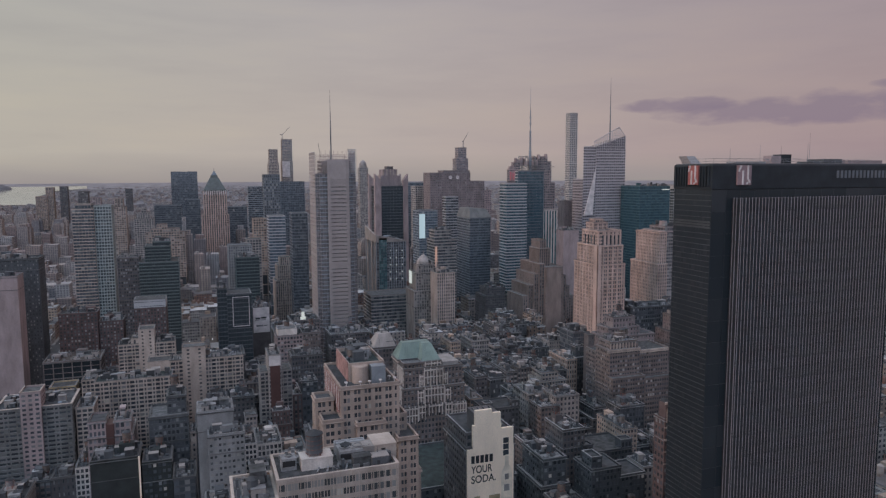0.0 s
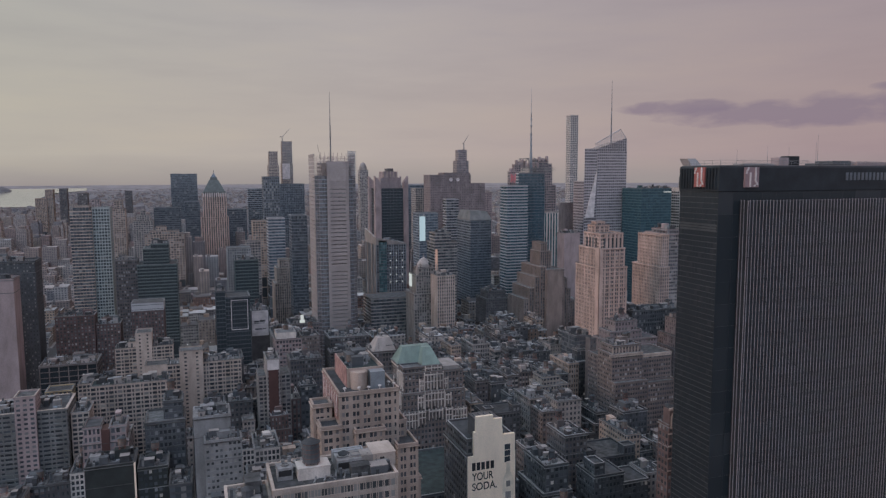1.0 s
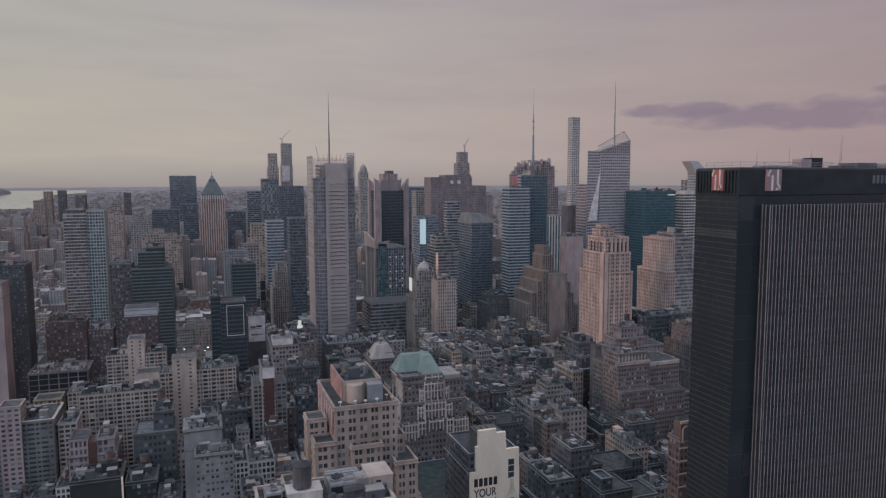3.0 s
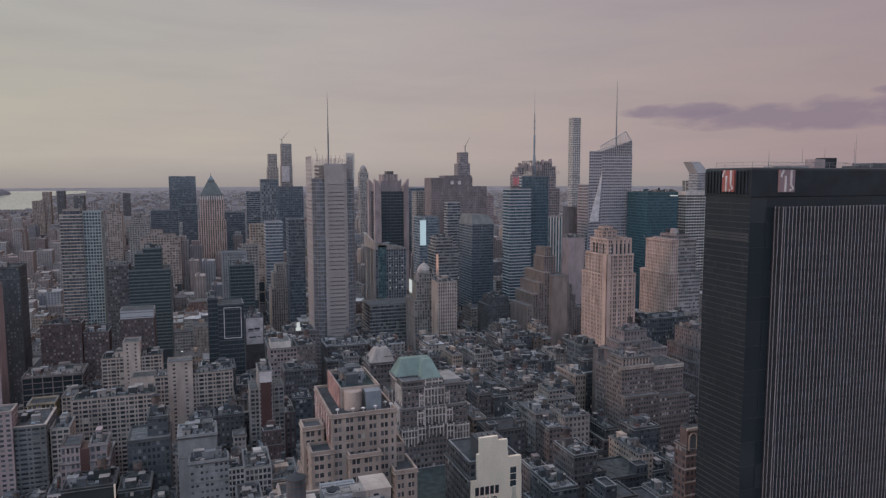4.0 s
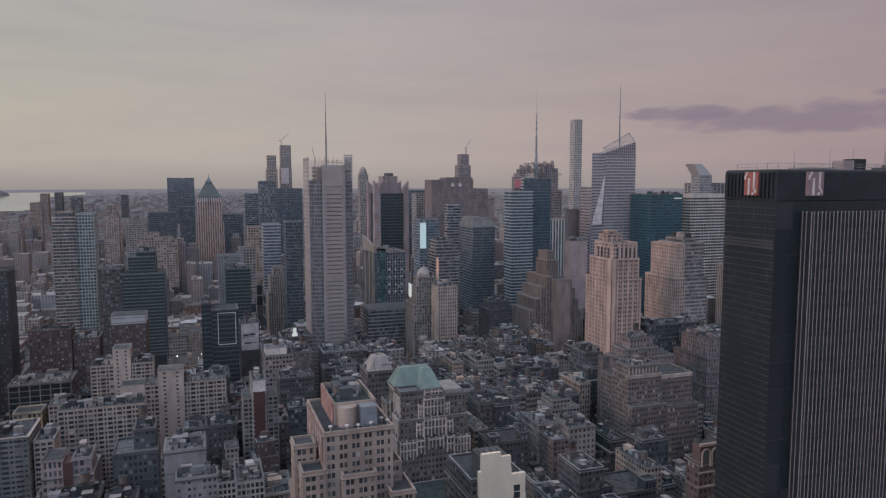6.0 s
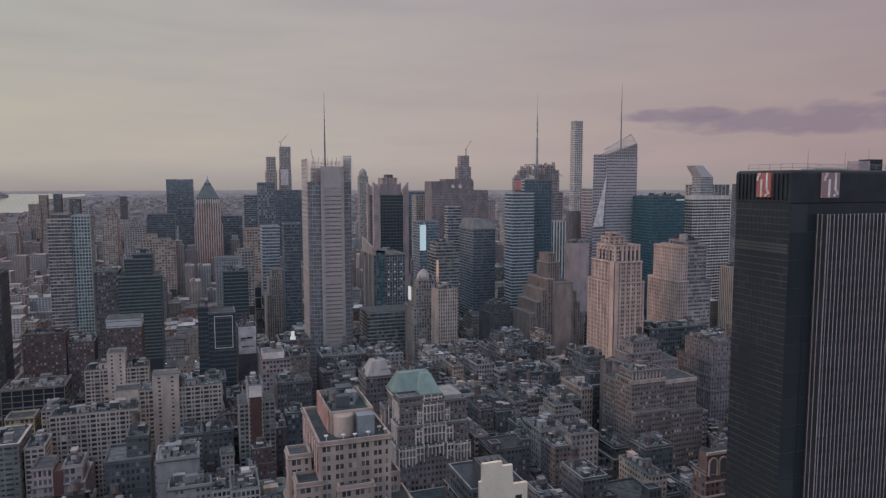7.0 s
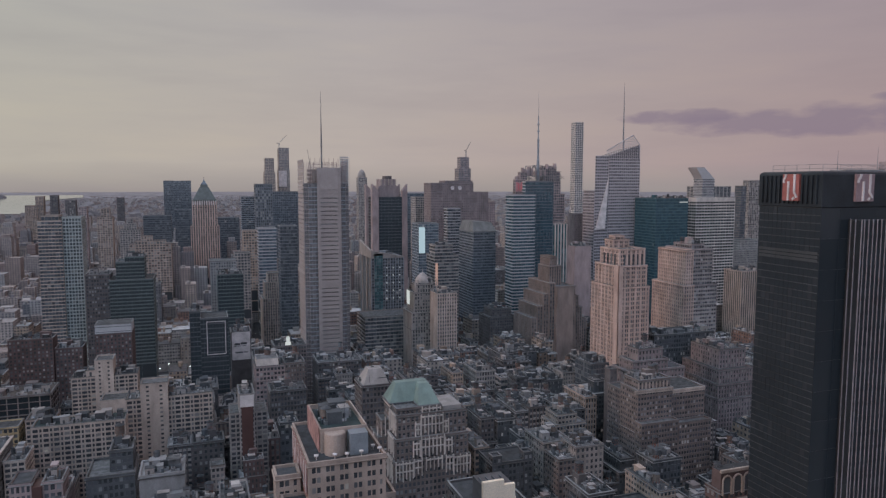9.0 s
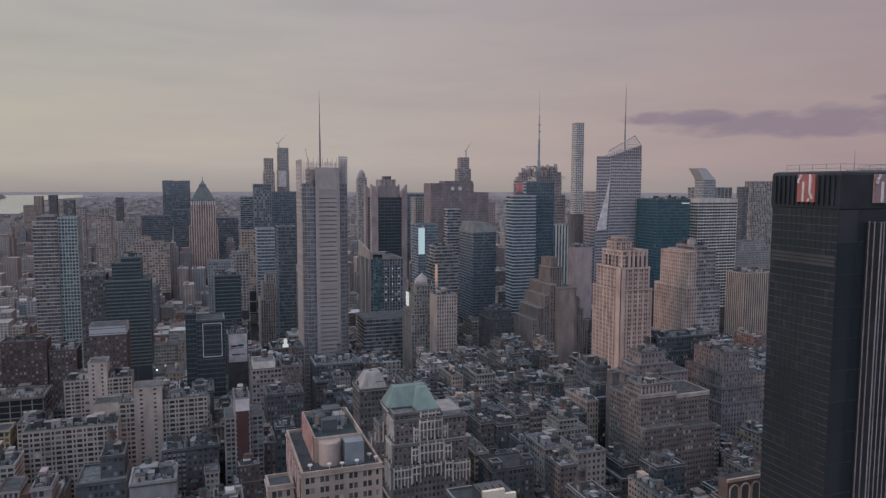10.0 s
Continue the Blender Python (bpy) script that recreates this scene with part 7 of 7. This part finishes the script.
SHOWN = 0
rest = []
for ave in range(1, 9):
    for k in range(-8, 26):
        for x0, x1, y0, y1 in lots(rng, ave, k, (9, 20) if -2 <= k <= 5 and 3 <= ave <= 5 else (15, 30)):
            # towers that stand across a lot leave narrower buildings beside them
            tries = [(x0, x1, y0, y1)] if free(x0, x1, y0, y1) else [t for t in ((x0, (x0 + x1) / 2 - 0.3, y0, y1), ((x0 + x1) / 2 + 0.3, x1, y0, y1), (x0, x1, y0 + 14, y1), (x0, x1, y0, y1 - 14)) if t[1] - t[0] > 7 and t[3] - t[2] > 9 and free(*t)][:1]
            for lot in tries:
                cx, cy = (lot[0] + lot[1]) / 2, (lot[2] + lot[3]) / 2
                near_east = 10 < cx < 275
                if cy < 480:
                    h = rng.choice((rng.uniform(58, 72), rng.uniform(48, 80))) if near_east else rng.uniform(26, 62)
                    if near_east and cy < 150 and cx < 100:
                        h = rng.uniform(46, 72) if cx > 66 else rng.uniform(30, 54)
                elif cy < 900:
                    h = rng.uniform(30, 72) if cx > -30 else (rng.uniform(14, 40) if cx > -130 else rng.uniform(10, 24))
                else:
                    h = rng.choice((rng.uniform(18, 50), rng.uniform(30, 90), rng.uniform(40, 110) if cx > 50 else 30))
                if -25 < cx < 25 and cy < 240:
                    h = min(h, 50)
                if -95 < cx < 10 and 290 < cy < 400:
                    h = rng.uniform(46, 78)
                if cy < 120 and cx < 15:
                    h = min(h, 34)
                if cy < -60:
                    h = rng.uniform(15, 60)
                shown = -90 < cy < 430 and -0.27 * (cy + 260) - 120 < cx < 0.95 * (cy + 260) - 70 and cx < 330
                if shown and SHOWN < 285:
                    SHOWN += 1
                    style, wall, words = rng.choice(DIM if near_east and cy < 330 else PALETTE)
                    roof = rng.choice(("roof", "tar", "silver", "roof", "tar"))
                    tiers = [(*lot, 0, h)]
                    pick = rng.random()
                    if pick < 0.35 and lot[1] - lot[0] > 12:
                        c, f = rng.uniform(1.5, 4), rng.uniform(0.75, 0.9)
                        tiers = [(*lot, 0, h * f), (lot[0] + c, lot[1] - 1, lot[2] + c, lot[3] - c, h * f, h)]
                    elif pick < 0.6 and lot[3] - lot[2] > 18:
                        c = lot[2] + rng.uniform(8, 12)
                        tiers = [(lot[0] + 1.5, lot[1] - 2.5, c + 0.7, lot[3], 0, h * rng.uniform(0.7, 0.92)), (lot[0], lot[1], lot[2], c, 0, h)]
                    storeys = "tall" if h > 55 else "mid-rise"
                    b = building("loft_building" if "loft" in style else "apartment_building", f"{storeys} {words} city building with a flat {'pale' if roof == 'silver' else 'dark'} roof", tiers, style, wall=wall, spandrel=rng.choice((wall, wall, wall, "umber", "stone")), roof=roof, group="ordinary city buildings", bay=rng.choice((2.3, 2.6, 2.9)), fh=rng.choice((3.3, 3.6, 3.8)), parapet=rng.uniform(0.7, 1.5))
                    t = tiers[-1]
                    clutter(b, rng, t[0] + 0.8, t[1] - 0.8, t[2] + 0.8, t[3] - 0.8, h + 0.1, wall, rng.random() < 0.34, rng.choice((0, 0, 1, 1)))
                else:
                    rest.append((*lot, h))


def toned(name, stops, windows=0.0):
    """Many buildings in one mesh: each keeps a tone of its own; far ones carry a fine window pattern."""
    m = material(name, (0.3, 0.3, 0.3), 0.85)
    nt = m.node_tree
    geo = nt.nodes.new("ShaderNodeNewGeometry")
    r = ramp(nt.nodes, stops, "CONSTANT")
    nt.links.new(geo.outputs["Random Per Island"], r.inputs[0])
    v = [n for n in nt.nodes if n.bl_idname == "ShaderNodeVectorMath"][0]
    nt.links.new(r.outputs[0], v.inputs[0])
    if windows:
        tc, sep = nt.nodes.new("ShaderNodeTexCoord"), nt.nodes.new("ShaderNodeSeparateXYZ")
        nt.links.new(tc.outputs["Object"], sep.inputs[0])
        add = nt.nodes.new("ShaderNodeMath")
        nt.links.new(sep.outputs["X"], add.inputs[0])
        nt.links.new(sep.outputs["Y"], add.inputs[1])
        prev = None
        for out, step in ((add.outputs[0], windows), (sep.outputs["Z"], 3.6)):
            d, f, g = nt.nodes.new("ShaderNodeMath"), nt.nodes.new("ShaderNodeMath"), nt.nodes.new("ShaderNodeMath")
            d.operation, f.operation, g.operation = "DIVIDE", "FRACT", "GREATER_THAN"
            d.inputs[1].default_value, g.inputs[1].default_value = step, 0.5
            nt.links.new(out, d.inputs[0])
            nt.links.new(d.outputs[0], f.inputs[0])
            nt.links.new(f.outputs[0], g.inputs[0])
            if prev:
                t = nt.nodes.new("ShaderNodeMath")
                t.operation = "MULTIPLY"
                nt.links.new(prev, t.inputs[0])
                nt.links.new(g.outputs[0], t.inputs[1])
                prev = t.outputs[0]
            else:
                prev = g.outputs[0]
        geo_n = nt.nodes.new("ShaderNodeSeparateXYZ")
        nt.links.new(geo.outputs["Normal"], geo_n.inputs[0])
        flat = nt.nodes.new("ShaderNodeMath")
        flat.operation = "LESS_THAN"
        flat.inputs[1].default_value = 0.5
        nt.links.new(geo_n.outputs["Z"], flat.inputs[0])
        both_n = nt.nodes.new("ShaderNodeMath")
        both_n.operation = "MULTIPLY"
        nt.links.new(prev, both_n.inputs[0])
        nt.links.new(flat.outputs[0], both_n.inputs[1])
        mx = nt.nodes.new("ShaderNodeMix")
        mx.data_type = "RGBA"
        nt.links.new(both_n.outputs[0], mx.inputs[0])
        p = nt.nodes["Principled BSDF"]
        nt.links.new(v.outputs[0], mx.inputs[6])
        mx.inputs[7].default_value = (0.085, 0.09, 0.10, 1)
        nt.links.new(mx.outputs[2], p.inputs["Base Color"])
    return m


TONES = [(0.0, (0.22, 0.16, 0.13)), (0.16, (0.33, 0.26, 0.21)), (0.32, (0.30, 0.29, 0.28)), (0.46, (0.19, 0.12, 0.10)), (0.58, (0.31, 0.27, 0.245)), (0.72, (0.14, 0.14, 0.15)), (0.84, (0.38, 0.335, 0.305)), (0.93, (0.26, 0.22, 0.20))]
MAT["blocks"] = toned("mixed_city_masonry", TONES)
# distance haze is mixed into the far tones: lifted base, less contrast
MAT["farblocks"] = toned("haze_lifted_masonry", [(p, tuple(k + 0.62 * v for k, v in zip((0.118, 0.106, 0.108), c))) for p, c in TONES], 4.2)
MAT["roofs"] = toned("mixed_flat_roofs", [(0.0, (0.16, 0.16, 0.165)), (0.25, (0.07, 0.07, 0.075)), (0.5, (0.28, 0.275, 0.27)), (0.72, (0.42, 0.41, 0.41)), (0.88, (0.12, 0.11, 0.11))])

mid, midpanes, midroof, midgear, far = Shape(), Shape(), Shape(), Shape(), Shape()
for x0, x1, y0, y1, h in rest:
    if y0 < 950 and -330 < x0 < 700 and y0 > -520:
        mid.box(x0, x1, y0, y1, 0, h)
        midroof.box(x0 + 0.5, x1 - 0.5, y0 + 0.5, y1 - 0.5, h - 0.2, h + 0.12)
        for a, b, c, d in ((x0, x1, y0 - 0.01, y0 + 0.4), (x0, x0 + 0.4, y0, y1), (x1 - 0.4, x1 + 0.01, y0, y1)):
            midroof.box(a, b, c, d, h - 0.1, h + 1.0)
        bx, by = rng.uniform(x0 + 1, (x0 + x1) / 2), rng.uniform((y0 + y1) / 2, y1 - 6)
        mid.box(bx, bx + rng.uniform(4, 8), by, by + rng.uniform(3, 6), h, h + rng.uniform(3, 6))
        if y0 < 560 and -0.27 * (y0 + 260) - 60 < x0 < 0.72 * (y0 + 260) and x1 - x0 > 6 and y1 - y0 > 6:
            roof_gear(midgear, rng, x0 + 0.6, x1 - 0.6, y0 + 0.6, y1 - 0.6, h + 0.1)
        if rng.random() < 0.4:
            tx, ty, r = (x0 + x1) / 2 + 2, (y0 + y1) / 2 - 3, rng.uniform(1.5, 2.2)
            mid.turned(tx, ty, [(r, h + 2), (r, h + 6), (0.2, h + 7.2)], 9)
            mid.box(tx - 1, tx + 1, ty - 1, ty + 1, h, h + 2.1)
        nf = max(2, int(h / 3.7))
        fw = rng.uniform(1.2, 2.2)
        for w, face in ((x1 - x0, "s"), (y1 - y0, "w" if (x0 + x1) / 2 > -90 else "e")):
            nb = max(2, int(w / rng.uniform(2.8, 3.8)))
            for k in range(nf // 3, nf):
                z = (k + 0.35) * h / nf
                for i in range(nb):
                    a = (i + 0.5) * w / nb - fw / 2
                    if face == "s":
                        q = [(x0 + a, y0 - 0.06), (x0 + a + fw, y0 - 0.06)]
                    elif face == "w":
                        q = [(x0 - 0.06, y0 + a + fw), (x0 - 0.06, y0 + a)]
                    else:
                        q = [(x1 + 0.06, y0 + a), (x1 + 0.06, y0 + a + fw)]
                    midpanes.poly([(*q[0], z), (*q[1], z), (*q[1], z + 1.9), (*q[0], z + 1.9)])
    else:
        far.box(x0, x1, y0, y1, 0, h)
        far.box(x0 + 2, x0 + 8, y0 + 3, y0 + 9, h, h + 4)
blocks = thing("city_blocks", "dense mid-rise masonry city blocks behind the towers", "city blocks", 0, 0, 0, kind="stuff")
mid.part("masonry", "blocks", blocks, kind="stuff")
midgear.part("roof_gear", "galv tar soot wood silver rust stone", blocks, kind="stuff")
midpanes.part("glazing", "g_loft", blocks, kind="stuff")
midroof.part("roofing", "roofs", blocks, kind="stuff")

# the wider city to the horizon
for _ in range(15500):
    a, d = rng.uniform(-17, 54), math.sqrt(rng.uniform(1900 ** 2, 4500 ** 2))
    x, y = -80 + d * math.sin(radians(a)), -180 + d * math.cos(radians(a))
    if (y < 1950 and -1100 < x < 1700) or (3890 < d < 4580 and a < shore_angle(d) + 0.35):
        continue
    z = far_height(d)
    shrink = 1.0 if d < 3400 else (228 - z) / 228
    w, dp = rng.uniform(14, 40) * max(shrink, 0.4), rng.uniform(14, 36) * max(shrink, 0.4)
    h = (rng.uniform(10, 30) if rng.random() < 0.75 else rng.uniform(28, 80)) * shrink
    if d > 3500:
        h = (rng.uniform(8, 24) if d < 4250 else rng.uniform(3, 9)) * shrink
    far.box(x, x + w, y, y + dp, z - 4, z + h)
for _ in range(240):
    x, y = rng.uniform(-620, 40), rng.uniform(950, 2600)
    if -100 < x < -30 and y < 1300:
        continue
    w, h = rng.uniform(16, 28), rng.uniform(60, 120) if x > -130 or y > 1650 else rng.uniform(20, 48)
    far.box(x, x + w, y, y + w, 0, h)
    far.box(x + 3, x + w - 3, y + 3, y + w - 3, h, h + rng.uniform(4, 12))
for _ in range(1500):
    x, y = rng.uniform(-640, 60), rng.uniform(930, 2500)
    if -100 < x < -30 and y < 1300:
        continue
    w, d, h = rng.uniform(8, 20), rng.uniform(10, 22), rng.choice((rng.uniform(14, 30), rng.uniform(24, 56)))
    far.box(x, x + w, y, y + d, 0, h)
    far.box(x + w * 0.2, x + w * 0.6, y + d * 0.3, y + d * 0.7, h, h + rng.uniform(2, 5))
tagged(far.part("far_city", "farblocks", None, "endless far city of mixed mid-rise buildings in haze-paled colours"), category="city", kind="stuff")
